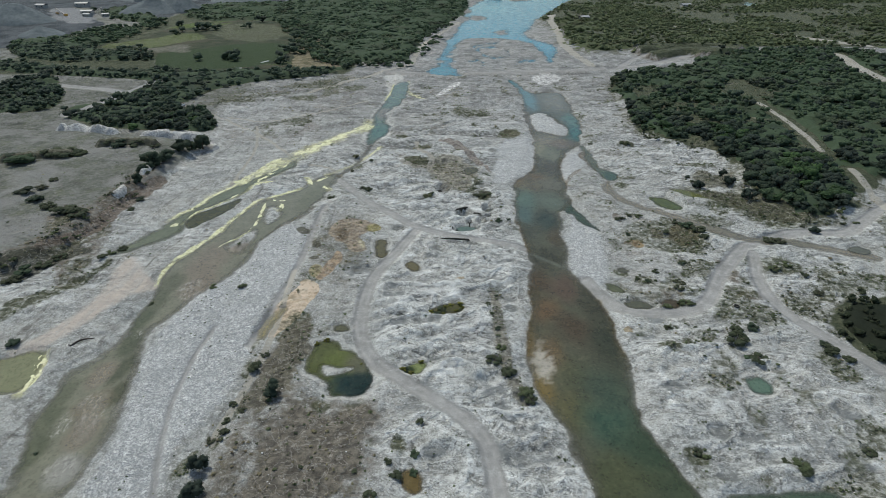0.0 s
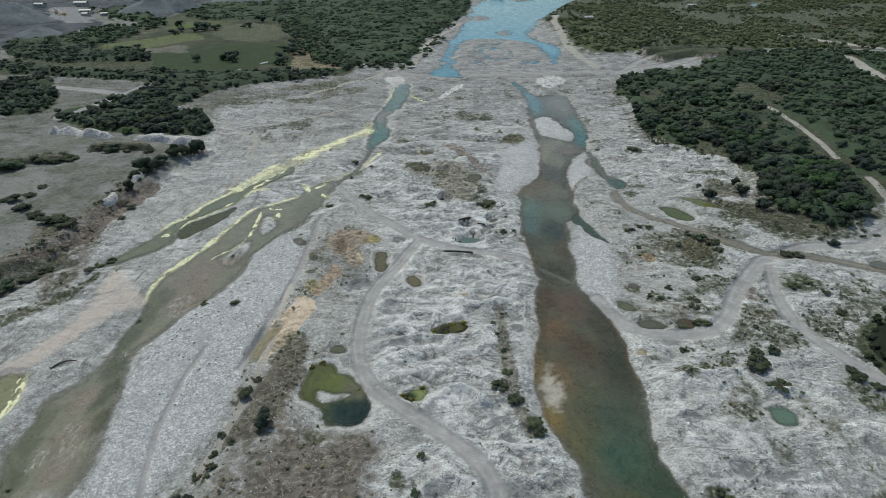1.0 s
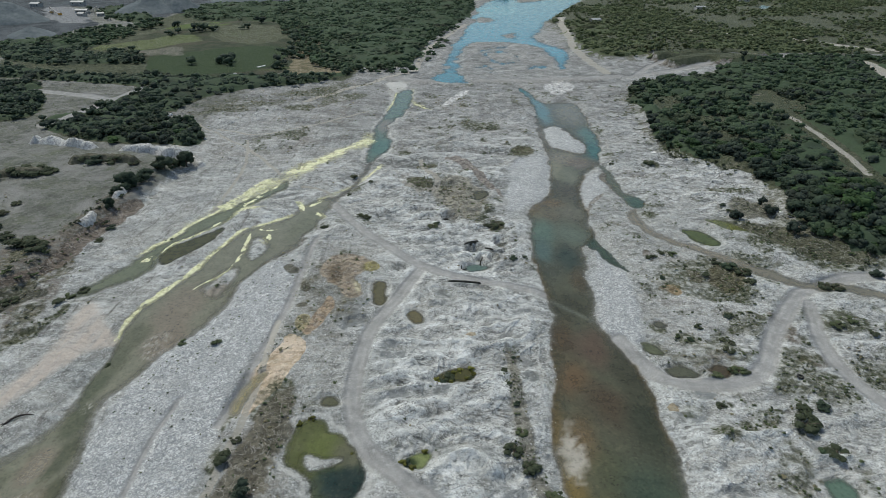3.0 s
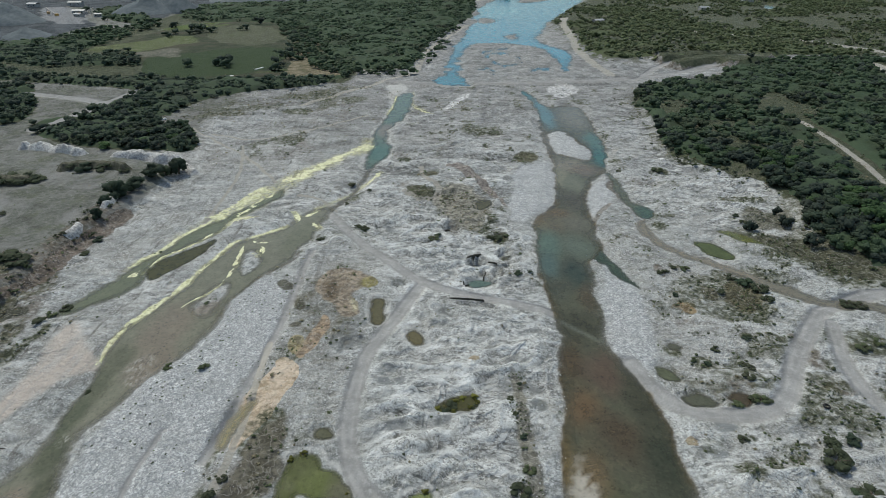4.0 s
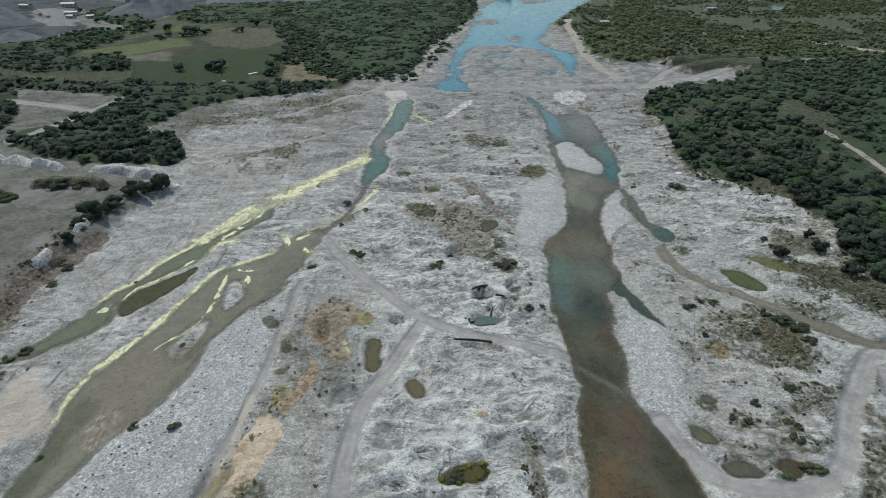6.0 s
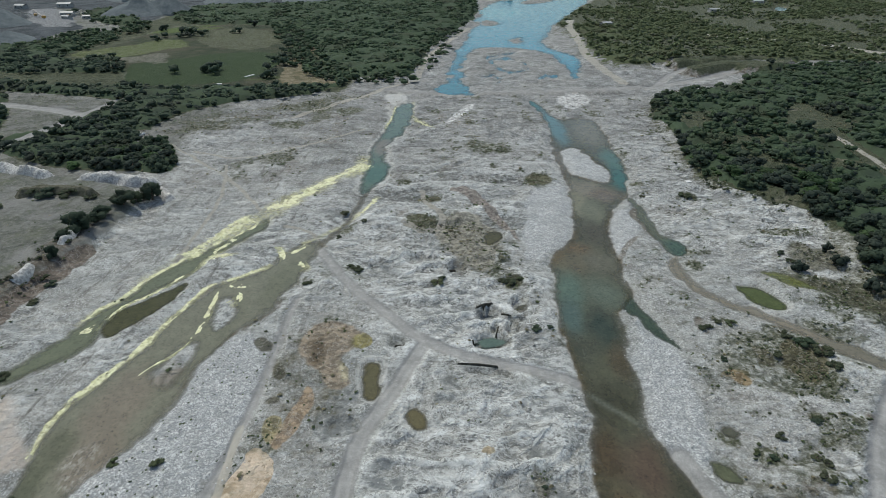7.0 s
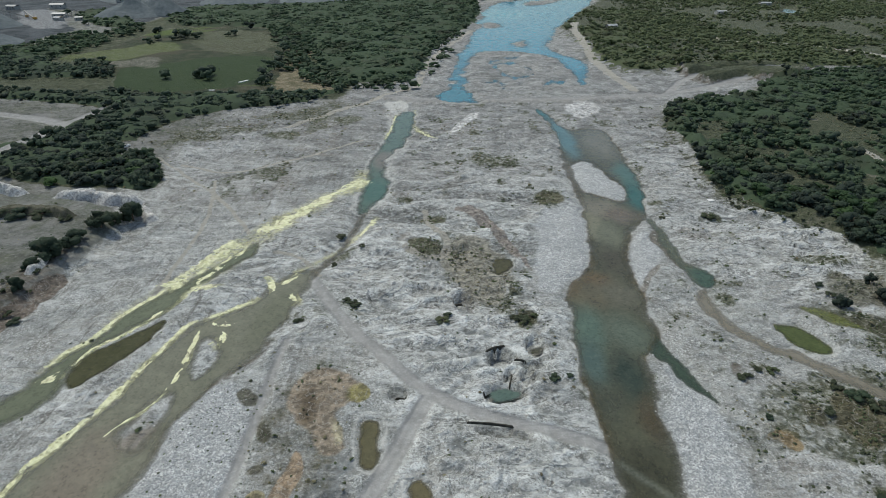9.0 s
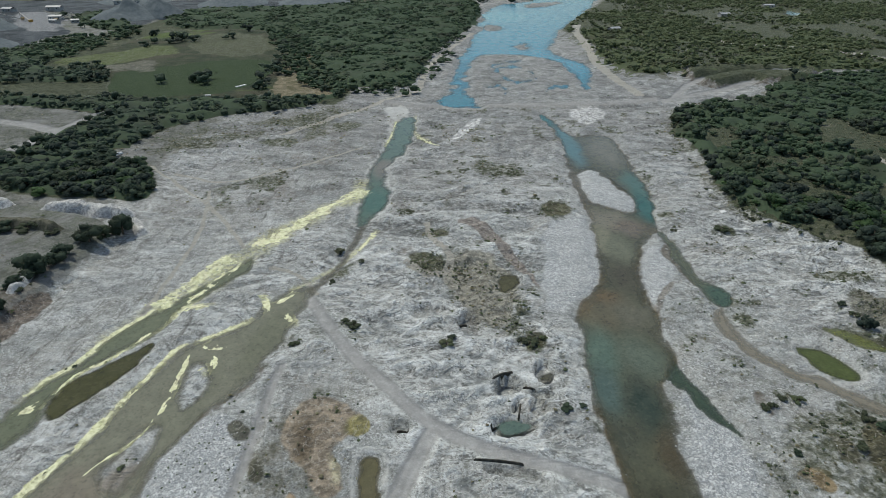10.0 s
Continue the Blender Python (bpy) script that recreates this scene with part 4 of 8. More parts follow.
windrows((1.2, [(-4.5, 342.5), (5.5, 347.5), (16.5, 340.5)]), (1.0, [(-45.5, 230.5), (-41.5, 233.5), (-34.5, 231)]), (1.8, [(-0.5, 182.5), (3, 184), (7.5, 182)]), (0.8, [(-23, 211), (-17.5, 209), (-10.5, 210.5)]), (1.8, [(124.5, 314), (133.5, 304), (139, 289.5), (148.5, 283.5)]), (1.3, [(100.5, 284), (117.5, 291), (126, 281.5)]), (1.2, [(97, 261), (112, 265.5), (121.5, 256.5)]), (1.2, [(112.5, 251.5), (124.5, 254.5), (129, 242.5)]), (1.0, [(93.5, 361), (102, 347.5), (105.5, 338)]))
windrows((1.2, [(99, 304.5), (113.5, 307), (122.5, 300.5)]), (1.4, [(117, 320.5), (124.5, 312.5), (131.5, 305.5)]), (1.2, [(16, 239.5), (21, 233.5), (26.5, 233)]))

# small patches of one cover: x, y, half-width, half-length, turn in degrees
SPOTS = {}


def patches_of(cover_name, *places):
    SPOTS.setdefault(cover_name, []).extend(places)


patches_of("veg", (73.0, 147.5, 2.5, 2.4, 0), (80.5, 174.0, 2.1, 1.9, 0), (79.5, 166.5, 2.0, 1.5, 0), (88.5, 181.5, 3.4, 3.1, 0), (65.0, 162.0, 3.5, 2.9, 0), (58.0, 167.0, 2.6, 3.0, 0), (74.5, 159.0, 2.7, 1.6, 0), (64.5, 135.5, 2.1, 1.4, 0), (76.5, 133.5, 1.4, 1.1, 0), (106.0, 171.5, 3.7, 6.8, 20))
patches_of("veg", (-16.5, 273.5, 7.3, 7.0, 0), (-14.5, 298.5, 6.4, 3.8, 0), (14.5, 231.5, 3.4, 4.1, 0), (33.5, 319.0, 6.9, 7.8, 0), (-28.0, 317.0, 3.5, 3.3, 0), (-45.5, 268.5, 2.7, 5.2, -30), (96.0, 304.0, 3.9, 3.9, 0), (77.0, 316.5, 3.4, 3.3, 0), (78.0, 244.5, 2.5, 3.5, 0), (122.0, 270.0, 10.3, 4.4, 0), (118.5, 258.0, 2.5, 3.0, 0), (79.0, 255.5, 2.1, 2.6, 0), (73.0, 212.5, 2.5, 1.6, 0), (86.5, 200.0, 4.8, 3.1, 0))
patches_of("veg", (77.0, 196.5, 3.5, 2.1, 0), (-30.0, 102.5, 2.7, 2.3, 0), (-10.0, 91.0, 1.8, 2.9, 0), (60.5, 126.5, 3.1, 3.0, 0), (67.0, 128.0, 1.9, 2.5, 0), (55.0, 89.0, 2.4, 2.8, 0), (76.5, 86.5, 2.9, 2.7, 0), (101.0, 122.0, 3.3, 2.8, -20), (103.5, 116.5, 4.3, 4.0, 0), (90.0, 190.0, 5.8, 8.2, 0), (113.0, 171.0, 6.1, 5.4, 0), (118.0, 152.5, 2.8, 3.2, 0), (119.5, 142.0, 5.8, 7.3, 0))
patches_of("veg", (-53.5, 140, 0.9, 4, 0), (-53, 129, 1.0, 5, 0), (-51.5, 115, 1.3, 4, 5), (-49.5, 103, 1.4, 5, 5), (-51, 92, 1.3, 4, 0), (-55, 84, 1.6, 4, -20), (-41, 122, 3, 8, 0), (130, 218, 9, 6, -40), (120, 229, 7, 5, -40), (140, 212, 7, 5, -40), (90, 195, 5, 7, 0), (123, 250, 8, 6, 0))
patches_of("veg", (-93, 437, 9, 8, 0), (-74, 436, 9, 9, 0), (-105, 405, 10, 8, 0))
patches_of("veg", (-43.0, 135.5, 4.2, 6.5, 20), (-46.5, 130.0, 2.2, 2.5, 0))
patches_of("soil", (95.0, 168.5, 2.3, 7.5, 10), (94.0, 162.5, 2.8, 2.9, 0), (0.5, 265.5, 7.8, 10.1, 0), (67.5, 209.5, 2.0, 3.9, 0), (67.5, 188.0, 3.5, 1.7, 0), (95.0, 153.0, 3.7, 2.9, 0), (71.0, 153.5, 3.7, 2.6, 0))
patches_of("khaki", (2.0, 250.0, 10.0, 8.0, 0), (-29.5, 322.5, 5.9, 8.1, 0), (-31.0, 285.0, 8.1, 4.3, 0), (65.5, 180.0, 4.6, 3.0, 0), (83.0, 288.5, 8.2, 5.2, 0))
patches_of("mud", (-32.0, 170.0, 3.3, 6.4, 0), (-28.5, 176.5, 2.3, 3.0, 0), (-17.0, 152.5, 4.0, 2.0, 0), (61.0, 139.0, 2.6, 1.5, 0), (55.0, 131.5, 3.4, 1.9, 0), (84.0, 147.5, 3.2, 1.9, 0), (19.0, 145.0, 1.8, 2.3, 0), (12.5, 88.5, 2.5, 3.1, 0), (14.5, 109.0, 2.2, 1.2, 0))
patches_of("mud", (62.0, 95.5, 2.3, 2.2, 0), (59.5, 83.0, 2.3, 1.4, 0), (95.0, 102.5, 3.3, 3.3, 0), (88.5, 87.5, 3.0, 2.3, 0), (-2.0, 89.5, 2.7, 1.3, 0), (56.5, 110.5, 3.1, 1.9, 0), (70.0, 94.0, 4.5, 1.0, 0))
patches_of("stain", (4.0, 161.0, 1.3, 1.8, 0), (52.0, 134.5, 1.3, 1.4, 0), (68.0, 188.5, 3.1, 1.3, 0))

# small sumps of standing water: x, y, half-width, half-length, turn, tint
SUMPS = {"olive_sump_pool": (54.0, 157.5, 3.5, 1.8, -50, (0.085, 0.095, 0.060)), "grey_sump_pool": (59.0, 148.0, 3.8, 2.1, -10, (0.075, 0.080, 0.058)), "brown_sump_pool": (69.0, 149.5, 2.6, 2.4, -30, (0.055, 0.045, 0.030)),
         "heap_sump_pool": (9.5, 264.0, 3.3, 5.4, -20, (0.060, 0.058, 0.030)), "road_sump_pool": (-30.5, 135.0, 2.3, 1.7, 0, (0.075, 0.078, 0.050)), "bank_sump_pool": (147.5, 184.5, 3.8, 3.0, 0, (0.090, 0.095, 0.075)), "dark_sump_pool": (59.0, 169.0, 1.8, 1.6, 0, (0.075, 0.078, 0.060))}
for sump, (sx, sy, sa, sb, turn, _) in SUMPS.items():
    c, d = math.cos(radians(turn)), math.sin(radians(turn))
    ring = [(sa * (1.12 + 0.18 * math.sin(2.3 * k + sx)) * math.cos(0.628 * k), sb * (1.12 + 0.15 * math.sin(1.7 * k + sy)) * math.sin(0.628 * k)) for k in range(10)]
    outline(sump, [(sx + u * c - v * d, sy + u * d + v * c) for u, v in ring])

# ---- fields over the plan ----
LATTICE = np.random.RandomState(7).rand(256, 256)


def vnoise(x, y, size, seed=0):
    """Smooth noise from 0 to 1 on arrays."""
    x, y = x / size + 17.3 * seed, y / size - 9.7 * seed
    i, j = np.floor(x).astype(int), np.floor(y).astype(int)
    u, v = x - i, y - j
    u, v = u * u * (3 - 2 * u), v * v * (3 - 2 * v)
    a, b = LATTICE[i & 255, j & 255], LATTICE[(i + 1) & 255, j & 255]
    c, d = LATTICE[i & 255, (j + 1) & 255], LATTICE[(i + 1) & 255, (j + 1) & 255]
    return (a * (1 - u) + b * u) * (1 - v) + (c * (1 - u) + d * u) * v


def fbm(x, y, size, octaves=4, seed=0, keep=0.5):
    total, amp, norm = 0.0, 1.0, 0.0
    for k in range(octaves):
        total = total + amp * vnoise(x, y, size / 2 ** k, seed + 3 * k)
        norm, amp = norm + amp, amp * keep
    return total / norm


def smooth(x, lo, hi):
    t = np.clip((x - lo) / (hi - lo), 0, 1)
    return t * t * (3 - 2 * t)


def rounded(points, closed, times=2):
    """Cut the corners of a line."""
    p = np.array(points, float)
    for _ in range(times):
        q = np.roll(p, -1, 0) if closed else p[1:]
        a = p if closed else p[:-1]
        cut = np.stack((0.75 * a + 0.25 * q, 0.25 * a + 0.75 * q), 1).reshape(-1, 2)
        p = cut if closed else np.vstack((p[:1], cut, p[-1:]))
    return p


ROUNDED = {}


def away(x, y, name, closed=True, reach=30.0):
    """Distance from an outline of the plan (negative inside), up to reach metres."""
    if (name, closed) not in ROUNDED:
        ROUNDED[name, closed] = rounded(PLAN[name], closed)
    p = ROUNDED[name, closed]
    out = np.full(x.shape, reach)
    near = np.flatnonzero((x > p[:, 0].min() - reach) & (x < p[:, 0].max() + reach) & (y > p[:, 1].min() - reach) & (y < p[:, 1].max() + reach))
    if not len(near):
        return out
    px, py = x[near], y[near]
    best, inside = np.full(px.shape, reach ** 2), np.zeros(px.shape, bool)
    ends = list(zip(p, np.roll(p, -1, 0))) if closed else list(zip(p[:-1], p[1:]))
    for (ax, ay), (bx, by) in ends:
        dx, dy = bx - ax, by - ay
        t = np.clip(((px - ax) * dx + (py - ay) * dy) / (dx * dx + dy * dy + 1e-9), 0, 1)
        best = np.minimum(best, (px - ax - t * dx) ** 2 + (py - ay - t * dy) ** 2)
        if closed and ay != by:
            inside ^= ((ay > py) != (by > py)) & (px < dx * (py - ay) / dy + ax)
    d = np.sqrt(best)
    out[near] = np.where(inside, -d, d)
    return out


WATER_Z = -0.6
# water body: deepest, metres of shore to reach it, murk in the shallows, murk in the deep
WATERS = {
    "river_main": (1.6, 7.0), "side_channel": (1.0, 4.0), "teal_pool": (0.8, 4.0), "tan_channel": (0.35, 4.0), "green_pond": (0.8, 3.0),
    "green_strip": (0.4, 3.0), "round_pond": (0.9, 3.0), "big_pond": (2.2, 4.0), "little_pond": (0.8, 2.0), "shrub_pond": (0.8, 2.5),
    "long_pond": (0.8, 2.5), "oval_pond": (0.7, 2.5), "pit_pool": (1.0, 1.5), "corner_pool": (0.5, 1.5), "ochre_pool": (0.5, 3.0),
    "brown_pool": (0.6, 2.5), "chan_up": (0.9, 5.0), "chan_link": (0.5, 4.0), "chan_b": (0.6, 6.0), "chan_a": (0.7, 5.0),
    "olive_pool": (0.8, 2.5), "left_pool": (0.6, 3.0), "upper_river": (2.0, 12.0), "far_pond": (1.0, 8.0), "edge_pool": (0.8, 3.0),
}
for sump in SUMPS:
    WATERS[sump] = (0.6, 2.0)
LANDS = {"river_main": ["river_island"], "big_pond": ["pond_tongue"], "chan_b": ["b_island", "b_island_low"], "upper_river": ["upstream_sliver", "shoal_a", "shoal_b", "shoal_c"]}


def warp(x, y):
    far = np.clip((y + 60) / 300, 0.5, 4)
    dx = (fbm(x, y, 7.0, 3, 11) - 0.5) * 3.2 * far + (vnoise(x, y, 1.6, 12) - 0.5) * 0.8
    dy = (fbm(x, y, 7.0, 3, 21) - 0.5) * 3.2 * far + (vnoise(x, y, 1.6, 22) - 0.5) * 0.8
    return x + dx, y + dy


def calmer(name, x, y, wx, wy):
    """Ponds keep a rounder edge than streams."""
    k = 0.75 if "pond" in name or "pool" in name else 1.0
    return x + k * (wx - x), y + k * (wy - y)


def wander(x, y):
    """A wider bend, for the edges of covers on land."""
    far = np.clip((y + 60) / 300, 0.6, 3)
    return x + (fbm(x, y, 24.0, 5, 13, 0.6) - 0.5) * 13 * far, y + (fbm(x, y, 24.0, 5, 23, 0.6) - 0.5) * 16 * far


def cy_low(y):
    """1 next to the causeway, 0 upstream of it."""
    return (527 - y) / 25


def shore(x, y, name):
    """Distance from the edge of a water body, negative in the water."""
    d = away(x, y, name)
    if name == "upper_river":
        d = d + 22 * (fbm(x * 0.6, y * 0.45, 22, 4, 35, 0.6) - 0.47)
        # small channels through the great shoal
        on = np.hypot((x - 45) / 41, (y - 583) / 84)
        d = np.minimum(d, 110 * np.abs(fbm(x * 1.3, y * 0.42, 40, 4, 39) - 0.5) - 2.5 + 30 * smooth(on, 0.85, 1.15) + 12 * smooth(cy_low(y), 0, 1))
    if name == "side_channel":
        d = d + 0.3
    if name == "tan_channel":
        d = d + 0.9 + 2.4 * (fbm(x, y, 9, 4, 36, 0.6) - 0.5)
    for land in LANDS.get(name, ()):
        inner = -away(x, y, land)
        if name == "upper_river":       # shoals cut by small channels
            inner = np.minimum(inner + 14 * (fbm(x * 0.6, y * 0.5, 20, 5, 37, 0.65) - 0.54), 120 * np.abs(fbm(x * 1.4, y * 0.55, 34, 4, 39) - 0.5) - 2.2)
        d = np.maximum(d, inner)
    return d


def cover(x, y, names, soft=2.0, closed=True, half=0.0):
    """1 inside the outlines, 0 outside, soft metres to either side of the edge; lines get half their width."""
    d = np.minimum.reduce([away(x, y, n, closed) for n in names]) - half
    return 1 - smooth(d, -soft, soft)


ROADS = {"road_centre": 2.0, "road_south": 2.2, "road_east": 2.6, "road_east_b": 2.2, "road_causeway": 4.0, "road_cut": 3.0, "road_west": 6.0, "road_west_b": 4.5, "track_bar": 0.8, "road_bar": 1.2}
TRACKS = {"track_wood": 1.8, "track_wood_b": 2.0, "track_far": 6.0, "track_far_b": 5.5, "track_bank": 2.2, "track_bank_up": 2.5, "track_east_bank": 4.0, "track_ochre": 0.9, "track_loop": 1.4, "tyre_a": 0.9, "tyre_b": 0.9, "tyre_c": 0.8, "tyre_d": 0.8}
WOODS = ["wood_east", "wood_dark_corner", "wood_west_belt", "wood_west_clump", "wood_west_pocket", "wood_north", "wood_nw", "wood_nw_b"]


# dug pits with steep sides: depth in metres
PITS = {"pit_a": 3.4, "pit_b": 3.4, "pit_c": 3.4, "pit_d": 2.2, "pit_e": 2.4, "pit_f": 2.4, "trench": 3.0, "trench_b": 2.2, "pit_g": 2.4, "pit_h": 2.0, "pit_i": 1.0}


def scallops(x, y, size, seed):
    """Cells of a jittered grid: distance to the nearest wall between two cells, and the cell's own number."""
    i, j = np.floor(x / size).astype(int), np.floor(y / size).astype(int)
    one, two, own = np.full(x.shape, 1e9), np.full(x.shape, 1e9), np.zeros(x.shape)
    for di in (-1, 0, 1):
        for dj in (-1, 0, 1):
            a, b = LATTICE[(i + di) & 255, (j + dj + seed) & 255], LATTICE[(j + dj + 31) & 255, (i + di + seed) & 255]
            d = np.hypot(x - (i + di + a) * size, y - (j + dj + b) * size)
            own = np.where(d < one, (a * 7.3 + b * 3.1) % 1.0, own)
            two = np.where(d < one, one, np.minimum(two, d))
            one = np.minimum(one, d)
    return two - one, own


def fleck_of(x, y):
    return fbm(x, y, 6.0, 4, 66, 0.6)


def spotted(x, y, kind, soft=0.45):
    """1 inside the small patches of a cover, 0 outside, with a ragged edge."""
    out = np.zeros_like(x)
    for cx, cy, rx, ry, turn in SPOTS[kind]:
        i = np.flatnonzero((np.abs(x - cx) < 2 * (rx + ry)) & (np.abs(y - cy) < 2 * (rx + ry)))
        if len(i):
            c, s = math.cos(radians(turn)), math.sin(radians(turn))
            dx, dy = x[i] - cx, y[i] - cy
            d = np.hypot((dx * c + dy * s) / rx, (dy * c - dx * s) / ry) + 1.1 * (fbm(x[i], y[i], 0.9 * min(rx, ry) + 0.8, 4, 131, 0.6) - 0.5)
            out[i] = np.maximum(out[i], 1 - smooth(d, 1.0 - soft, 1.0 + soft))
    return out


def valley(x, y, full=True):
    """Height of the ground and its covers at arrays of places."""
    wx, wy = warp(x, y)
    vx, vy = wander(x, y)
    m = {}
    road = np.zeros_like(x)
    for n, w in ROADS.items():
        road = np.maximum(road, cover(wx * 0.3 + x * 0.7, wy * 0.3 + y * 0.7, [n], 1.3, False, w))
    track = np.zeros_like(x)
    for n, w in TRACKS.items():
        track = np.maximum(track, cover(wx * 0.3 + x * 0.7, wy * 0.3 + y * 0.7, [n], 0.8, False, w))
    m["road"], m["track"] = road, track
    graded, rut = np.zeros_like(x), np.zeros_like(x)
    for n, w in ROADS.items():
        graded = np.maximum(graded, 1 - smooth(away(x, y, n, False), w - 0.5, w + 6.0))
        if full and w < 3:
            line = np.abs(away(x + 0.25 * (wx - x), y + 0.25 * (wy - y), n, False))
            rut = np.maximum(rut, np.exp(-((line - 0.95) / 0.4) ** 2) + 0.6 * np.exp(-((line - 2.2) / 0.35) ** 2))
    m["rut"] = rut
    frill = 22 * (fbm(x, y, 30, 4, 109, 0.6) - 0.5)
    m["wood"] = np.maximum(cover(wx, wy, WOODS[1:], 4.0), 1 - smooth(away(wx, wy, "wood_east") + frill, -4, 4))
    m["scrub"] = cover(wx, wy, ["scrub_far_east"], 6.0)
    terrace = cover(wx, wy, ["terrace_west"], 3.5)
    bench = cover(wx, wy, ["wood_east", "scrub_far_east"], 6.0)
    west = cover(wx, wy, ["wood_west_belt", "wood_west_clump", "wood_north", "field", "dry_field", "wood_nw", "quarry", "quarry_back"], 8.0)
    heaps = cover(vx, vy, ["mounds"], 7.0)
    heaps_e = cover(vx, vy, ["mounds_east"], 7.0)
    heaps_n = cover(wx, wy, ["mounds_ne"], 5.0)
    flat = cover(vx, vy, ["west_flat"], 8.0)
    barn = cover(wx, wy, ["bar_a", "bar_b", "bar_c", "bar_west", "river_island"], 3.0)

    base = 0.35 + 0.9 * (fbm(x, y, 45.0, 4, 1) - 0.5) + 0.5 * (fbm(x, y, 9.0, 3, 2) - 0.5)
    far = smooth(y, 500, 1400)
    base = base + 4.0 * far * fbm(x, y, 160.0, 3, 5)
    # heaps of dug gravel, in long ridges, with steep broken lips
    qx, qy = x + 9 * (fbm(x, y, 22, 4, 31) - 0.5) * 2, y + 9 * (fbm(x, y, 22, 4, 33) - 0.5) * 2
    ridge = np.clip(1 - np.abs(2 * fbm(qx * 0.50, qy, 11.0, 2, 41, 0.4) - 1) * 2.4, 0, 1)
    small = np.clip(1 - np.abs(2 * fbm(qx * 0.7, qy, 4.6, 2, 47, 0.4) - 1) * 2.2, 0, 1)
    dump = fbm(qx * 0.8, qy, 10.0, 2, 45)
    gap, own = scallops(qx * 0.62, qy + 2.2 * (vnoise(x, y, 5, 58) - 0.5), 7.5, 5)
    lip = np.exp(-gap / 1.0) * (0.2 + 0.8 * vnoise(x, y, 11, 59))
    lump = 1.3 * ridge + 0.5 * small + 0.7 * lip + 0.5 * own - 0.8 + 0.9 * smooth(dump, 0.44, 0.56) * (0.4 + 0.6 * vnoise(x, y, 14, 46)) - 0.9
    even = (1 - heaps) * (1 - heaps_e) * (1 - heaps_n) * (1 - 0.5 * flat)
    rough = np.clip(heaps + 0.7 * heaps_e + 0.75 * heaps_n + even * (0.25 + 0.5 * smooth(fbm(x, y, 40, 3, 57), 0.4, 0.65)), 0, 1.1) * (1 - 0.92 * barn)
    open_ground = (1 - np.maximum.reduce([m["wood"], west, bench])) * (1 - terrace) * (y < 800) * np.where(y < 460, 1.0, 0.85)
    row, spine = np.zeros_like(x), np.zeros_like(x)
    for k, tall in enumerate(WINDROWS):
        d = away(x + 0.35 * (wx - x), y + 0.35 * (wy - y), "windrow_%d" % k, False, 8.0)
        i = np.flatnonzero(d < 7.5)
        broken = 0.55 + 0.9 * vnoise(x[i], y[i], 4.5, 151)
        row[i] = np.maximum(row[i], tall * 1.15 * broken * np.exp(-d[i] / 1.7))
        spine[i] = np.maximum(spine[i], (1 - smooth(d[i], 0.35, 1.5)) * np.clip(broken, 0.3, 1))
    bx, by = x + 14 * (fbm(x, y, 40, 3, 141) - 0.5), y + 20 * (fbm(x, y, 40, 3, 143) - 0.5)
    scour = np.clip(1 - np.abs(2 * fbm(bx * 0.30, by, 13.0, 3, 145, 0.5) - 1) * 2.6, 0, 1)
    plain = smooth(y, 225, 300) * (1 - barn) * (1 - smooth(y, 680, 760))
    z = base + (rough * lump + 0.9 * plain * scour * (1 - 0.6 * flat)) * open_ground + row
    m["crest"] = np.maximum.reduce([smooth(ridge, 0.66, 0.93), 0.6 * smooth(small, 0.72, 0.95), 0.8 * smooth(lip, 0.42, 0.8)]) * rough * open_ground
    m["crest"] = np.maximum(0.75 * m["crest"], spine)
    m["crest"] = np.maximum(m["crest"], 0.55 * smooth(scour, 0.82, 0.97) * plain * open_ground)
    # lowest lines of the scour, to be darkened in colour as shaded gullies
    m["gully_shade"] = (1 - smooth(scour, 0.0, 0.10)) * plain * open_ground * smooth(fbm(x, y, 25, 3, 147), 0.38, 0.55)
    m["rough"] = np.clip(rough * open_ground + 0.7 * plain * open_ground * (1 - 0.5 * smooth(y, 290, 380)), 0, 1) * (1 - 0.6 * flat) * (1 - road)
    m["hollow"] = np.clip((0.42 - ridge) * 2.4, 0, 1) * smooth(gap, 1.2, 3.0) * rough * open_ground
    z = z + (3.6 + 1.2 * (fbm(x, y, 14, 5, 51) - 0.5)) * terrace
    z = z + 2.4 * np.maximum(bench, 0.7 * west) * (1 + 0.5 * (fbm(x, y, 30, 3, 53) - 0.5))
    mud = spotted(x, y, "mud", 0.25)
    z = z + (base - 0.25 - z) * 0.9 * mud * open_ground
    # high bank cut back north of the eastern road
    cut = away(wx, wy, "cut_bank")
    z = z + 5.5 * smooth(-cut, 0, 3.0) * (1 - smooth(y, 575, 640))
    level = (base + 2.0 * bench + 3.4 * terrace + 1.4 * west * (1 - bench))
    z = z * (1 - 0.9 * graded) + level * 0.9 * graded
    z = z + 2.0 * cover(x, y, ["road_causeway"], 1.3, False, 4.6) * (x < 130)
    # steep dug pits
    for pit, deep in PITS.items():
        d = away(x + 0.5 * (wx - x), y + 0.5 * (wy - y), pit)
        z = z + (level - z) * 0.8 * (1 - smooth(d, 0.5, 4.0))
        z = z - deep * smooth(-d, -0.05, 0.12)
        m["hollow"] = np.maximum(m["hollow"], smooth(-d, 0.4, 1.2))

    wet, rim, lace = np.zeros_like(x), np.zeros_like(x), np.zeros_like(x)
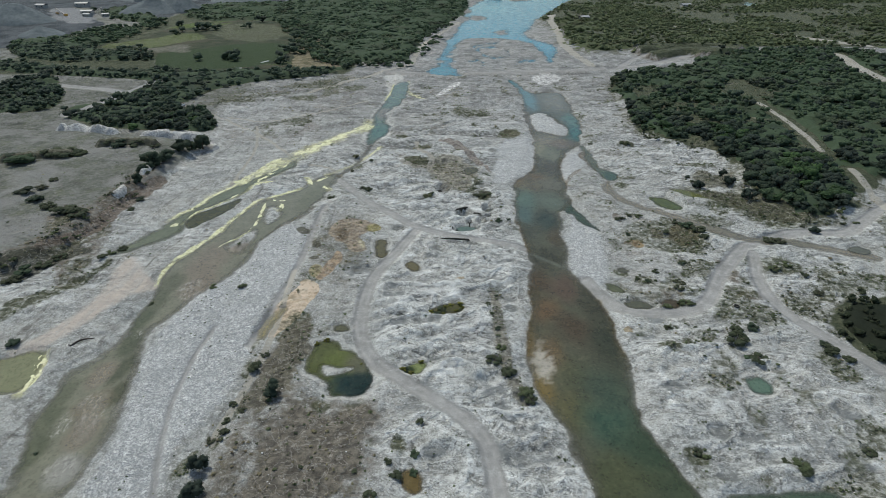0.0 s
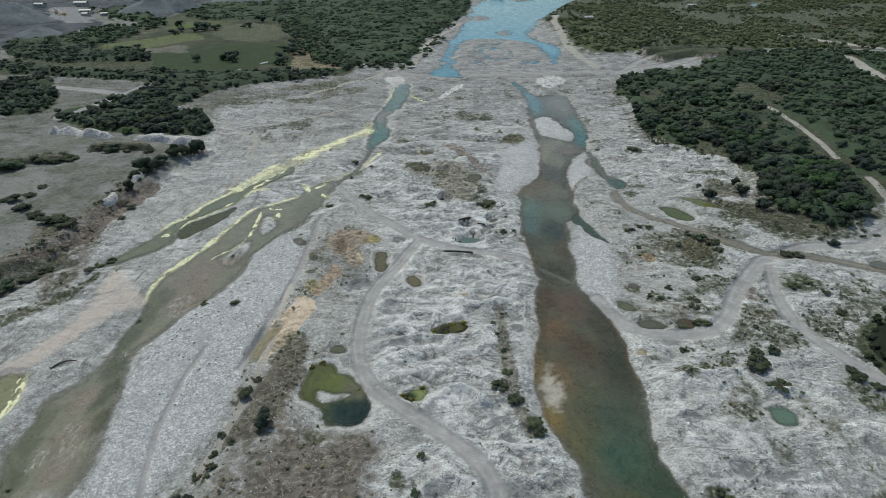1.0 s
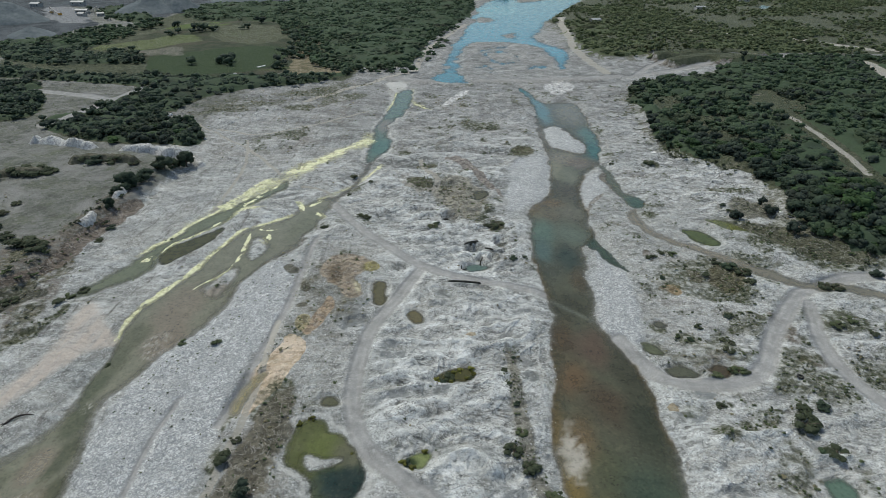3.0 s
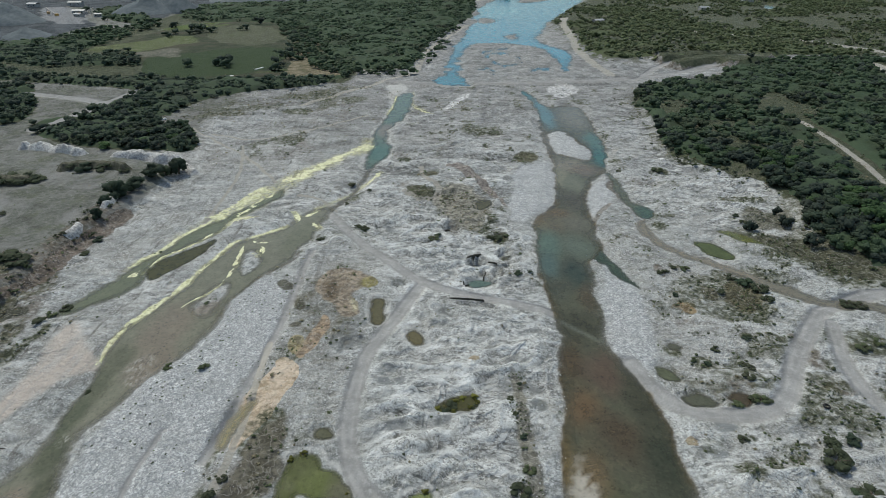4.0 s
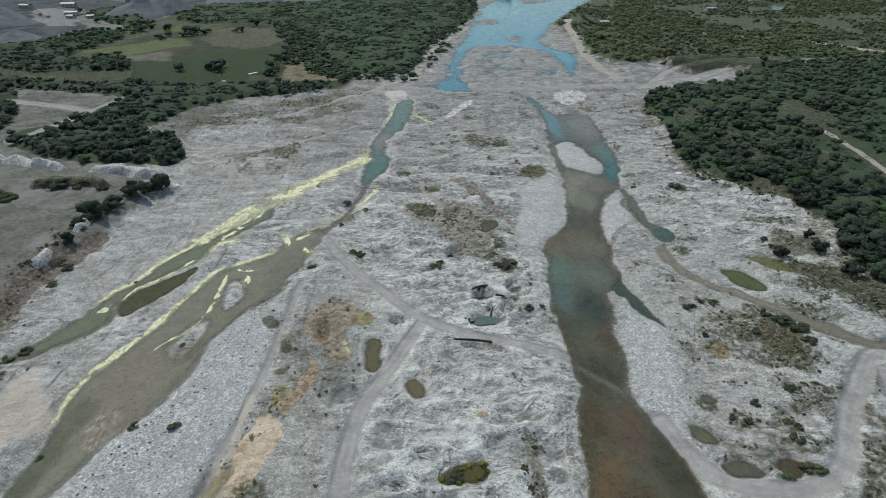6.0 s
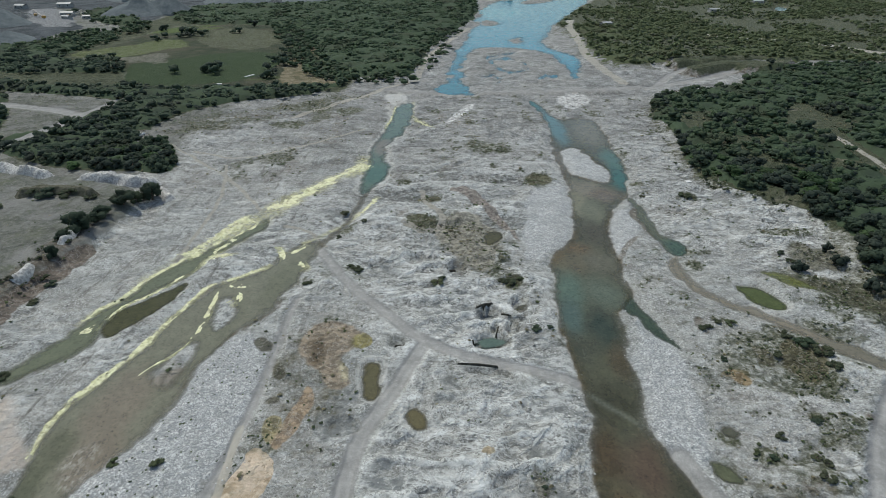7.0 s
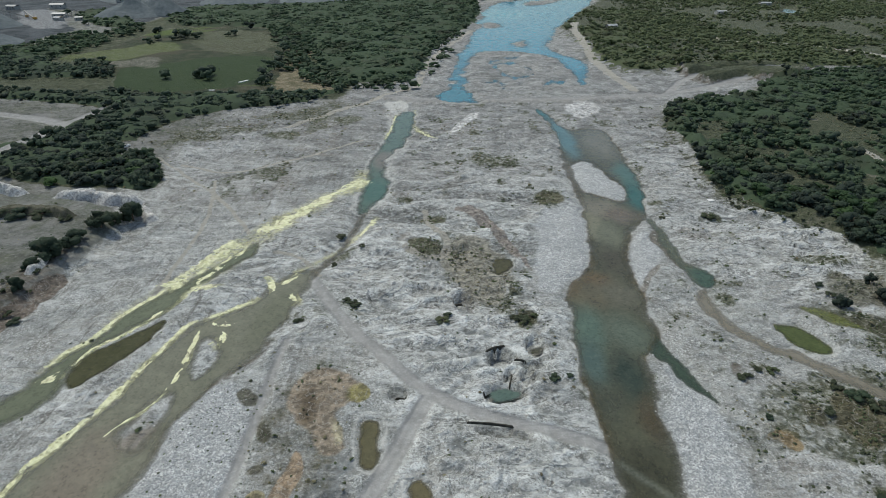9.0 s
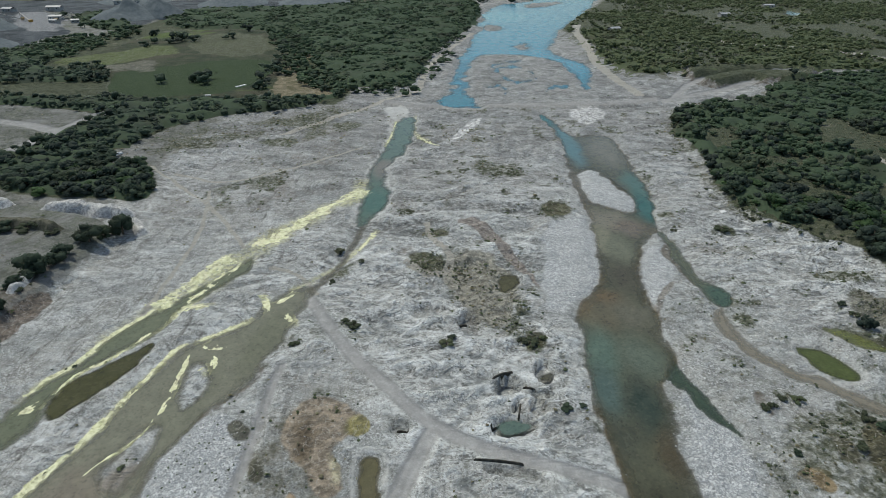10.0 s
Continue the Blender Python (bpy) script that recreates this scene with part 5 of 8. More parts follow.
    for n, (deep, run) in WATERS.items():
        d = shore(*calmer(n, x, y, wx, wy), n)
        steep = 0.55 if run < 3.1 else 0.16
        under = WATER_Z - 0.03 - deep * smooth(-d, 0, run)
        z = np.where(d < 0, np.minimum(z, under), np.minimum(z, WATER_Z + 0.02 + steep * d + 0.06 * np.clip(d, 0, None) ** 1.5 + 40 * smooth(d, 18, 29)))
        wet = np.maximum(wet, 1 - smooth(d, -0.5, 0.9))
        if n == "tan_channel":
            lace = (1 - smooth(np.abs(d + 0.3), 0.3, 1.0)) * (x < 100) * smooth(fbm(x, y, 9, 3, 68), 0.42, 0.55)
        if n in ("big_pond", "round_pond", "oval_pond", "long_pond", "little_pond", "chan_up", "green_pond"):
            rim = np.maximum(rim, 1 - smooth(np.abs(d - 1.3), 0.2, 1.1))
    m["wet"] = wet
    if not full:
        return z, m
    m["bar"] = barn
    m["streak"] = smooth(-x, 25, 60) * smooth(y, 70, 100) * (1 - smooth(y, 380, 460)) * (1 - terrace) * (1 - 0.5 * barn) * (1 - heaps)
    # how far the gravel is darkened upstream in place of dimmer light
    m["dim_far"] = smooth(y + 90 * (fbm(x, y, 60, 4, 73) - 0.5), 230, 470)
    m["hollow"] = np.maximum.reduce([m["hollow"], cover(wx, wy, ["mud_a", "mud_b", "mud_c"], 1.5), 1.6 * mud])
    m["crest"] = m["crest"] * (1 - mud)
    m["terrace"] = np.maximum(terrace, 0.82 * smooth(-x, 125, 175) * smooth(y, 190, 260))
    m["tan"] = cover(vx * 0.4 + x * 0.6, vy * 0.4 + y * 0.6, ["tan_flat"], 3.0)
    m["silt"] = np.maximum(cover(wx, wy, ["silt_b"], 3.0), 0 * x) + 0.30 * cover(vx * 0.3 + x * 0.7, vy * 0.3 + y * 0.7, ["tan_channel"], 3.0)
    m["pale"] = np.maximum(1.2 * cover(wx, wy, ["pale_a"], 5.0), np.maximum(0.62 * rim, 0.75 * lace))
    m["ochre"] = cover(wx, wy, ["ochre"], 1.0)
    m["stain"] = 0.30 * cover(vx, vy, ["ochre_c"], 5.0)
    scarp = cover(wx, wy, ["scarp_west"], 3.0, False, 4.5)
    # the band along the cut bank darkens its face in place of shade
    m["soil"] = np.maximum.reduce([cover(vx, vy, ["brown_scrub"], 8.0) * 0.73, scarp * 0.85, 0.8 * cover(wx, wy, ["bank_b"], 1.5, False, 1.2), 0.9 * (1 - smooth(np.abs(cut + 1.5), 2.0, 5.0)), 0.45 * cover(vx, vy, ["ochre_c", "ochre_b", "veg_east_low"], 7.0), 0.50 * cover(vx, vy, ["dark_west"], 8.0), 0.36 * cover(vx, vy, ["shrubland_nw"], 16.0)])
    blot = fbm(x, y, 15.0, 5, 61, 0.6)
    slope = cover(wx, wy, ["slope_low"], 3.0)
    m["soil"] = np.maximum(m["soil"], 0.72 * slope)
    shelf_nw = smooth(y + 40 * (fbm(x, y, 30, 3, 113) - 0.5), 250, 330) * (1 - smooth(y, 470, 500)) * smooth(-x, -25, 10) * (1 - smooth(-x, 130, 160)) * (1 - terrace)
    m["soil"] = np.maximum(m["soil"], 0.45 * shelf_nw * smooth(fbm(x, y * 0.6, 20, 5, 115, 0.65), 0.50, 0.64))
    fleck = fbm(x, y, 6.0, 4, 66, 0.6)
    plants = np.maximum.reduce([cover(vx, vy, ["veg_centre", "veg_east"], 5.0) * (0.34 + 0.36 * smooth(fleck, 0.42, 0.58)), 0.95 * cover(vx * 0.5 + x * 0.5, vy * 0.5 + y * 0.5, ["grass_bank"], 2.0), 0.80 * cover(vx, vy, ["veg_bank_east", "veg_pool", "veg_pool_b"], 4.0), 0.50 * cover(vx, vy, ["veg_east_low"], 5.0), cover(vx, vy, ["shrubland_nw"], 14.0) * (0.30 + 0.40 * smooth(fbm(x, y, 14, 4, 68, 0.6), 0.44, 0.58)), 0.62 * cover(wx, wy, ["veg_line"], 3.0), 0.60 * slope * smooth(fleck_of(x, y), 0.42, 0.56), 0.42 * cover(vx, vy, ["dark_west"], 7.0),
                                0.32 * cover(vx, vy, ["brown_scrub"], 4.0), 0.45 * m["scrub"]])
    east_side = smooth(x, 50, 75) * (1 - smooth(y, 225, 275)) * smooth(blot, 0.48, 0.58) * 0.66
    west_side = smooth(-x, 20, 40) * (1 - smooth(-x, 60, 75)) * (y > 130) * (y < 240) * smooth(blot, 0.50, 0.62) * 0.52
    shelf = smooth(fleck, 0.58, 0.68) * (0.50 + 0.12 * smooth(y, 280, 420)) * (y < 480) * (np.abs(x) < 190) * (1 - 0.5 * heaps) * (1 - 0.55 * smooth(-x, 20, 50))
    edge_wood = 0.62 * np.maximum(1 - smooth(away(wx, wy, "wood_east"), 2, 12), 1 - smooth(away(vx, vy, "scrub_far_east"), 4, 26)) * smooth(fleck, 0.42, 0.58)
    m["veg"] = np.maximum.reduce([plants, (1 - barn) * (1 - road) * np.maximum.reduce([east_side, west_side, shelf, edge_wood, 0.60 * shelf_nw * smooth(-x, 55, 80) * smooth(fbm(x, y * 0.6, 18, 5, 117, 0.65), 0.56, 0.66)])])
    m["film"] = np.maximum.reduce([0.62 * (1 - smooth(np.minimum.reduce([away(wx * 0.5 + x * 0.5, wy * 0.5 + y * 0.5, "mat_%d" % k, False) - 0.9 * half for k, (_, half) in enumerate(MATS)]), -0.5, 1.6)), cover(vx * 0.4 + x * 0.6, vy * 0.4 + y * 0.6, ["film_a", "film_b"], 4.5, False, 5.5) * 0.8, 0.8 * cover(wx, wy, ["film_c", "film_d"], 1.5, False, 1.0)])
    m["veg"] = np.maximum(m["veg"], 0.80 * spotted(x, y, "veg"))
    m["soil"] = np.maximum.reduce([m["soil"], 0.80 * spotted(x, y, "soil"), 0.52 * spotted(x, y, "khaki", 0.6)])
    m["stain"] = np.maximum(m["stain"], spotted(x, y, "stain"))
    m["field"] = cover(wx, wy, ["field"], 3.0)
    m["crop"] = cover(vx * 0.5 + x * 0.5, vy * 0.5 + y * 0.5, ["crop"], 3.0)
    m["dryfield"] = cover(wx, wy, ["dry_field"], 3.0)
    m["quarry"] = cover(wx, wy, ["quarry", "quarry_back"], 8.0)
    green_west = smooth(y, 470, 500) * smooth(-x, 75, 95) * (1 - smooth(-x, 380, 460))
    outer = np.maximum.reduce([smooth(y, 1150, 1300), smooth(np.abs(x), 520, 700), green_west])
    m["wood"] = np.clip(np.maximum.reduce([m["wood"], 0.9 * outer, 0.62 * m["scrub"], 0.8 * smooth(-cut, 1.0, 4.0)]), 0, 1) * (1 - 0.8 * np.maximum(track, road)) * (1 - m["field"]) * (1 - m["quarry"])
    main = shore(wx, wy, "river_main")
    m["slime"] = np.clip((1 - smooth(main, -0.8, 0.6)) * (1 - 0.5 * smooth(y, 255, 300)) * (0.35 + 0.65 * smooth(y, 90, 135)) * (0.12 + 1.1 * smooth(fbm(x, y, 17, 4, 71), 0.42, 0.60)), 0, 1)
    return z, m


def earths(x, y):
    """Where a stain of earth or the painted bank shade lies, and its colour."""
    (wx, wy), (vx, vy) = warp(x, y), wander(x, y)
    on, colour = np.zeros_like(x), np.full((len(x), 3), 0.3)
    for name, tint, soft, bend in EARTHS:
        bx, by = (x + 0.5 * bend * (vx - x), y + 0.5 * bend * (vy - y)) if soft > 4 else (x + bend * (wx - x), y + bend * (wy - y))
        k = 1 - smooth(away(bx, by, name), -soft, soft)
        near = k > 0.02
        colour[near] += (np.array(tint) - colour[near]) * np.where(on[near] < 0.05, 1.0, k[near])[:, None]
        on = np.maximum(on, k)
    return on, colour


def spaced(lo, hi, step, grow):
    """Steps from lo to hi that widen."""
    out, s = [lo], step
    while out[-1] < hi:
        out.append(out[-1] + s)
        s *= grow
    return np.array(out)


def mesh_object(name, verts, faces, material, smooth_faces=True, attrs=None, colours=None):
    """A mesh object from arrays; faces is an n x 3 or n x 4 array."""
    me = bpy.data.meshes.new(name)
    n, k = faces.shape
    me.vertices.add(len(verts))
    me.vertices.foreach_set("co", np.ascontiguousarray(verts, np.float32).ravel())
    me.loops.add(n * k)
    me.loops.foreach_set("vertex_index", np.ascontiguousarray(faces, np.int32).ravel())
    me.polygons.add(n)
    me.polygons.foreach_set("loop_start", np.arange(0, n * k, k, dtype=np.int32))
    me.polygons.foreach_set("use_smooth", np.full(n, smooth_faces))
    me.update(calc_edges=True)
    for key, v in (attrs or {}).items():
        me.attributes.new(key, "FLOAT", "POINT").data.foreach_set("value", np.ascontiguousarray(v, np.float32))
    for key, v in (colours or {}).items():
        me.attributes.new(key, "FLOAT_COLOR", "POINT").data.foreach_set("color", np.ascontiguousarray(np.hstack((v, np.ones((len(v), 1)))), np.float32).ravel())
    me.materials.append(material)
    return new(name, me)


def grid_faces(rows, cols):
    i = (np.arange(rows - 1)[:, None] * cols + np.arange(cols - 1)[None, :]).ravel()
    return np.stack((i, i + 1, i + cols + 1, i + cols), 1)


# ---- the ground: one sheet to the horizon, finer where the flight passes ----
ahead = spaced(46.0, 420.0, 0.30, 1.0036)
ahead = np.concatenate((ahead, spaced(ahead[-1] + 1.7, 1500.0, 1.75, 1.009)))
ys = np.concatenate((-spaced(44.0, 4500.0, 6, 1.25)[::-1], spaced(-38.0, 44.0, 1.4, 0.993), ahead, spaced(ahead[-1] + 8, 4600.0, 10, 1.25)))
core = np.linspace(-1.0, 1.0, 600)
wing = spaced(1.006, 48.0, 0.012, 1.16)
us = np.concatenate((-wing[::-1], core, wing))
GY, GU = np.meshgrid(ys, us, indexing="ij")
fan = np.clip(GY + 62, 100, 1400) * 0.80
GX = np.clip(GU * fan, -4600, 4600)
gx, gy = GX.ravel(), GY.ravel()
gz, masks = valley(gx, gy)
masks.pop("scrub")
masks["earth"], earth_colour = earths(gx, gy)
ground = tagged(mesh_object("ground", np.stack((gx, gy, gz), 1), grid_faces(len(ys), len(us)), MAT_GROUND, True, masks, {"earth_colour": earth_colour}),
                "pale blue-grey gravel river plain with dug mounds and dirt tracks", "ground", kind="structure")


def height(x, y):
    return valley(np.atleast_1d(np.asarray(x, float)), np.atleast_1d(np.asarray(y, float)), False)[0]


# ---- water: one still sheet for each body ----
TEAL, GREY, TURQ = (0.036, 0.118, 0.122), (0.072, 0.076, 0.053), (0.028, 0.165, 0.235)
# body: step, first tint, murk at the edge, murk in the deep, then patches of (x, y, reach x, reach y, tint, murk)
BODIES = {
    "river_main": (0.8, GREY, 0.42, 0.92, [
        # below the gate and round the island
        (47, 462, 6, 22, TEAL, 0.9), (53, 428, 5, 20, (0.075, 0.150, 0.165), 0.9), (54, 400, 5, 24, (0.080, 0.155, 0.170), 0.9), (71, 400, 10, 26, (0.140, 0.140, 0.115), 0.85), (46, 350, 4, 26, (0.125, 0.112, 0.085), 0.6),
        (74, 350, 5.5, 20, (0.068, 0.125, 0.110), 0.92), (72, 326, 6, 18, (0.034, 0.098, 0.090), 0.95), (69, 301, 4, 9, (0.105, 0.098, 0.072), 0.7),
        # grey plume
        (53, 313, 9, 14, (0.190, 0.182, 0.145), 0.75), (60, 306, 6, 9, (0.150, 0.130, 0.105), 0.75), (47, 298, 5, 12, (0.180, 0.180, 0.130), 0.80), (52, 288, 6, 10, (0.130, 0.138, 0.100), 0.90), (48, 270, 6, 13, (0.062, 0.060, 0.044), 0.92), (55, 266, 3, 12, (0.075, 0.072, 0.052), 0.85),
        (40, 254, 6, 6, (0.115, 0.090, 0.056), 0.80), (31, 250, 4, 7, (0.135, 0.105, 0.060), 0.65), (46, 246, 8, 9, (0.105, 0.105, 0.080), 0.90), (36, 243, 6, 8, (0.105, 0.098, 0.068), 0.85),
        # jade reach
        (33, 228, 6, 12, (0.080, 0.120, 0.098), 0.92), (44, 226, 7, 10, (0.090, 0.112, 0.088), 0.92), (31, 214, 4, 10, (0.066, 0.100, 0.092), 0.92), (39, 208, 5, 11, (0.030, 0.044, 0.036), 0.96), (32, 199, 4, 8, (0.060, 0.068, 0.052), 0.85), (41, 193, 3.5, 8, (0.070, 0.060, 0.038), 0.8),
        # brown reach
        (34, 178, 8, 7, (0.042, 0.044, 0.030), 0.92), (30, 163, 5, 9, (0.062, 0.048, 0.030), 0.88), (38, 158, 6, 9, (0.082, 0.062, 0.046), 0.90), (45, 148, 5, 10, (0.044, 0.046, 0.032), 0.92), (30, 145, 5, 8, (0.105, 0.074, 0.044), 0.85), (37, 136, 6, 8, (0.062, 0.050, 0.034), 0.90), (44, 130, 5, 12, (0.034, 0.040, 0.028), 0.94),
        (23, 128, 3, 10, (0.135, 0.105, 0.050), 0.7), (29, 124, 4, 9, (0.130, 0.100, 0.060), 0.75), (24, 111, 4, 7, (0.150, 0.115, 0.045), 0.8),
        # green deep
        (33, 116, 5, 8, (0.070, 0.076, 0.046), 0.90), (40, 113, 7, 9, (0.044, 0.062, 0.045), 0.94), (31, 103, 5, 8, (0.090, 0.088, 0.046), 0.85), (39, 98, 8, 12, (0.036, 0.068, 0.049), 0.95), (46, 90, 8, 12, (0.034, 0.054, 0.034), 0.94), (38, 82, 9, 8, (0.056, 0.066, 0.036), 0.90), (52, 78, 10, 8, (0.040, 0.056, 0.034), 0.92)]),
    "side_channel": (0.6, (0.040, 0.062, 0.045), 0.7, 0.96, []), "teal_pool": (0.8, (0.10, 0.115, 0.085), 0.5, 0.8, [(78, 258, 7, 14, (0.05, 0.085, 0.065), 0.9)]),
    "tan_channel": (0.8, (0.205, 0.190, 0.152), 0.4, 0.75, [(120, 205, 25, 22, (0.15, 0.145, 0.115), 0.8)]), "green_pond": (0.7, (0.062, 0.078, 0.026), 0.7, 0.97, []),
    "green_strip": (0.8, (0.115, 0.130, 0.048), 0.4, 0.8, []), "round_pond": (0.6, (0.085, 0.135, 0.105), 0.6, 0.95, []),
    "big_pond": (0.6, (0.060, 0.072, 0.026), 0.75, 0.97, [(-29, 119, 5, 8, (0.085, 0.105, 0.032), 0.9), (-23, 119, 5, 5, (0.095, 0.098, 0.062), 0.95), (-22, 110, 12, 9, (0.006, 0.024, 0.024), 0.98), (-20, 111, 8, 7, (0.004, 0.018, 0.018), 0.98)]),
    "little_pond": (0.5, (0.15, 0.18, 0.075), 0.7, 0.97, [(-9.5, 117, 2.5, 2, (0.02, 0.035, 0.012), 0.97)]), "shrub_pond": (0.6, (0.055, 0.055, 0.022), 0.7, 0.95, []),
    "long_pond": (0.6, (0.085, 0.08, 0.045), 0.75, 0.97, []), "oval_pond": (0.6, (0.10, 0.09, 0.05), 0.7, 0.95, []), "pit_pool": (0.5, (0.075, 0.115, 0.10), 0.8, 0.97, []),
    "corner_pool": (0.5, (0.05, 0.05, 0.035), 0.8, 0.95, []), "ochre_pool": (0.6, (0.26, 0.235, 0.14), 0.3, 0.7, []), "brown_pool": (0.6, (0.10, 0.075, 0.03), 0.7, 0.92, []),
    "chan_up": (1.0, (0.075, 0.115, 0.092), 0.5, 0.95, [(-44, 368, 7, 17, (0.15, 0.145, 0.125), 0.85), (-42, 328, 8, 17, (0.055, 0.112, 0.092), 0.95)]), "chan_link": (0.9, (0.12, 0.115, 0.09), 0.4, 0.8, []),
    "chan_b": (0.8, (0.150, 0.154, 0.118), 0.35, 0.90, [(-71, 205, 7, 20, (0.140, 0.146, 0.110), 0.9), (-60, 232, 6, 18, (0.125, 0.132, 0.096), 0.92), (-84, 172, 10, 16, (0.190, 0.172, 0.138), 0.75), (-80, 158, 7, 12, (0.190, 0.170, 0.136), 0.70),
               (-91, 158, 5, 9, (0.098, 0.104, 0.074), 0.93), (-90.5, 148, 4, 9, (0.090, 0.098, 0.068), 0.95), (-90.5, 138, 3.6, 8, (0.075, 0.086, 0.058), 0.96), (-88.5, 127, 3.4, 8, (0.070, 0.080, 0.054), 0.96), (-85.5, 116, 3.2, 8, (0.066, 0.074, 0.050), 0.96), (-82, 107, 2.6, 6, (0.066, 0.072, 0.048), 0.95),
               (-90, 114, 3.5, 6, (0.230, 0.205, 0.160), 0.60), (-86, 103, 4.5, 7, (0.200, 0.178, 0.130), 0.60), (-83, 95, 4.5, 7, (0.230, 0.205, 0.160), 0.55), (-95, 107, 3.2, 7, (0.100, 0.108, 0.076), 0.94), (-93.5, 98, 3.4, 8, (0.085, 0.095, 0.064), 0.96), (-91, 88, 3.6, 9, (0.080, 0.090, 0.060), 0.96), (-81, 84, 4.5, 6, (0.260, 0.262, 0.240), 0.7)]),
    "chan_a": (0.9, (0.105, 0.120, 0.080), 0.5, 0.95, []), "olive_pool": (0.7, (0.040, 0.042, 0.014), 0.9, 0.98, []), "left_pool": (0.8, (0.16, 0.17, 0.10), 0.5, 0.9, []),
    "upper_river": (4.0, TURQ, 0.7, 0.97, [(40, 1000, 60, 90, (0.05, 0.21, 0.27), 0.95), (-10, 510, 30, 30, (0.022, 0.135, 0.18), 0.97)]), "far_pond": (5.0, (0.16, 0.24, 0.25), 0.9, 0.97, []), "edge_pool": (0.7, (0.05, 0.075, 0.055), 0.6, 0.95, []),
}
for sump, (*_, tint) in SUMPS.items():
    BODIES[sump] = (0.5, tint, 0.75, 0.96, [])
WATER_LABELS = {"river_main": "shallow river over gravel, grey plume turning brown and green", "upper_river": "wide turquoise river above the causeway", "big_pond": "dug pond, green shallows and dark teal deep end"}


# riffles of broken water: x, y, reach x, reach y
RIFFLES = [(-84, 158, 4, 5), (-82, 152, 4, 4), (-88.5, 131, 2, 2.5), (-89, 96, 2.6, 5), (-79.3, 101.5, 1.5, 4), (-82, 84, 4.5, 4), (-84, 99, 3.5, 5), (-86.5, 104, 3, 4)]


def water_sheet(name, step, tint, edge, deep, patches):
    p = rounded(PLAN[name], True)
    xs, ys_ = np.arange(p[:, 0].min() - 5, p[:, 0].max() + 5, step), np.arange(p[:, 1].min() - 5, p[:, 1].max() + 5, step)
    yy, xx = np.meshgrid(ys_, xs, indexing="ij")
    x, y = xx.ravel(), yy.ravel()
    d = shore(*calmer(name, x, y, *warp(x, y)), name)
    f = grid_faces(len(ys_), len(xs))
    f = f[(d[f] < 2.0 + step).any(1)]
    used, f = np.unique(f, return_inverse=True)
    f = f.reshape(-1, 4)
    x, y, d = x[used], y[used], d[used]
    run = WATERS[name][1]
    murk = (edge + (deep - edge) * smooth(-d, 0, run * 0.6)) * smooth(-d, -0.3, 0.5)
    col = np.tile(np.array(tint), (len(x), 1))
    for cx, cy, rx, ry, c, k in patches:
        near = min(1.0, rx / 12)
        jx, jy = x + near * 10 * (fbm(x, y, 12, 5, 81, 0.65) - 0.5), y + near * 22 * (fbm(x * 1.5, y * 0.7, 16, 5, 83, 0.6) - 0.5)
        w = (1 - smooth(np.sqrt(((jx - cx) / rx) ** 2 + ((jy - cy) / ry) ** 2), *((0.25, 1.45) if name == "river_main" else (0.45, 1.1))))
        col = col + (np.array(c) - col) * w[:, None]
        murk = murk + (np.minimum(k, murk + k * 0.8) - murk) * w * smooth(-d, -0.3, 2.0)
    if name in ("side_channel", "teal_pool"):       # fades where it joins the river
        murk = murk * smooth(shore(*warp(x, y), "river_main"), -2.0, 1.0)
    if name == "river_main":        # a bleached shoal, and the ridge of a ford
        shoal = np.hypot((x - 26.3) / 3.2, (y - 121.3) / 8.5) + 1.6 * (fbm(x, y, 4.0, 5, 85, 0.7) - 0.5)
        w = (1 - smooth(shoal, 0.45, 1.15)) * 0.85 * smooth(fbm(x, y, 2.2, 4, 88, 0.7), 0.30, 0.52)
        col = col + (np.array((0.42, 0.40, 0.35)) - col) * w[:, None]
        u = np.clip((x - 27.0) / 14.6, 0, 1)
        ford = np.exp(-((y - 183.1 - -13.6 * u + 1.2 * (fbm(x, y, 5, 2, 86) - 0.5)) / 0.9) ** 2) * ((u > 0) & (u < 1)) * 0.55
        col = col + (np.array((0.15, 0.165, 0.14)) - col) * ford[:, None]
    foam = np.zeros(len(x))
    for cx, cy, rx, ry in RIFFLES:
        foam = np.maximum(foam, 1 - smooth(np.hypot((x - cx) / rx, (y - cy) / ry) + 0.8 * (fbm(x, y, 5, 3, 87) - 0.5), 0.4, 1.1))
    ob = mesh_object(name, np.stack((x, y, np.full(len(x), WATER_Z + 0.005 * list(BODIES).index(name))), 1), f, MAT_WATER, True, {"murk": murk, "foam": foam if name == "chan_b" else 0 * foam}, {"tint": col})
    kind = "pond" if ("pond" in name or "pool" in name) else "river" if "river" in name else "stream"
    ob.name = kind
    tagged(ob, WATER_LABELS.get(name, {"pond": "still murky pond in a gravel hollow", "river": "turquoise river", "stream": "shallow silty stream between gravel bars"}[kind]), "water", kind="structure")
    return ob


for body, spec in BODIES.items():
    water_sheet(body, *spec)


# ---- plants ----
MAT_REED = leaf_material("leaf_reed", (0.10, 0.12, 0.03), (0.24, 0.23, 0.07), (0.20, 0.16, 0.07))

def part(name, verts, faces, material, parent, label="", smooth_faces=False):
    ob = mesh_object(name, verts, faces, material, smooth_faces)
    ob.parent = parent
    if label:
        tagged(ob, label)
    return ob


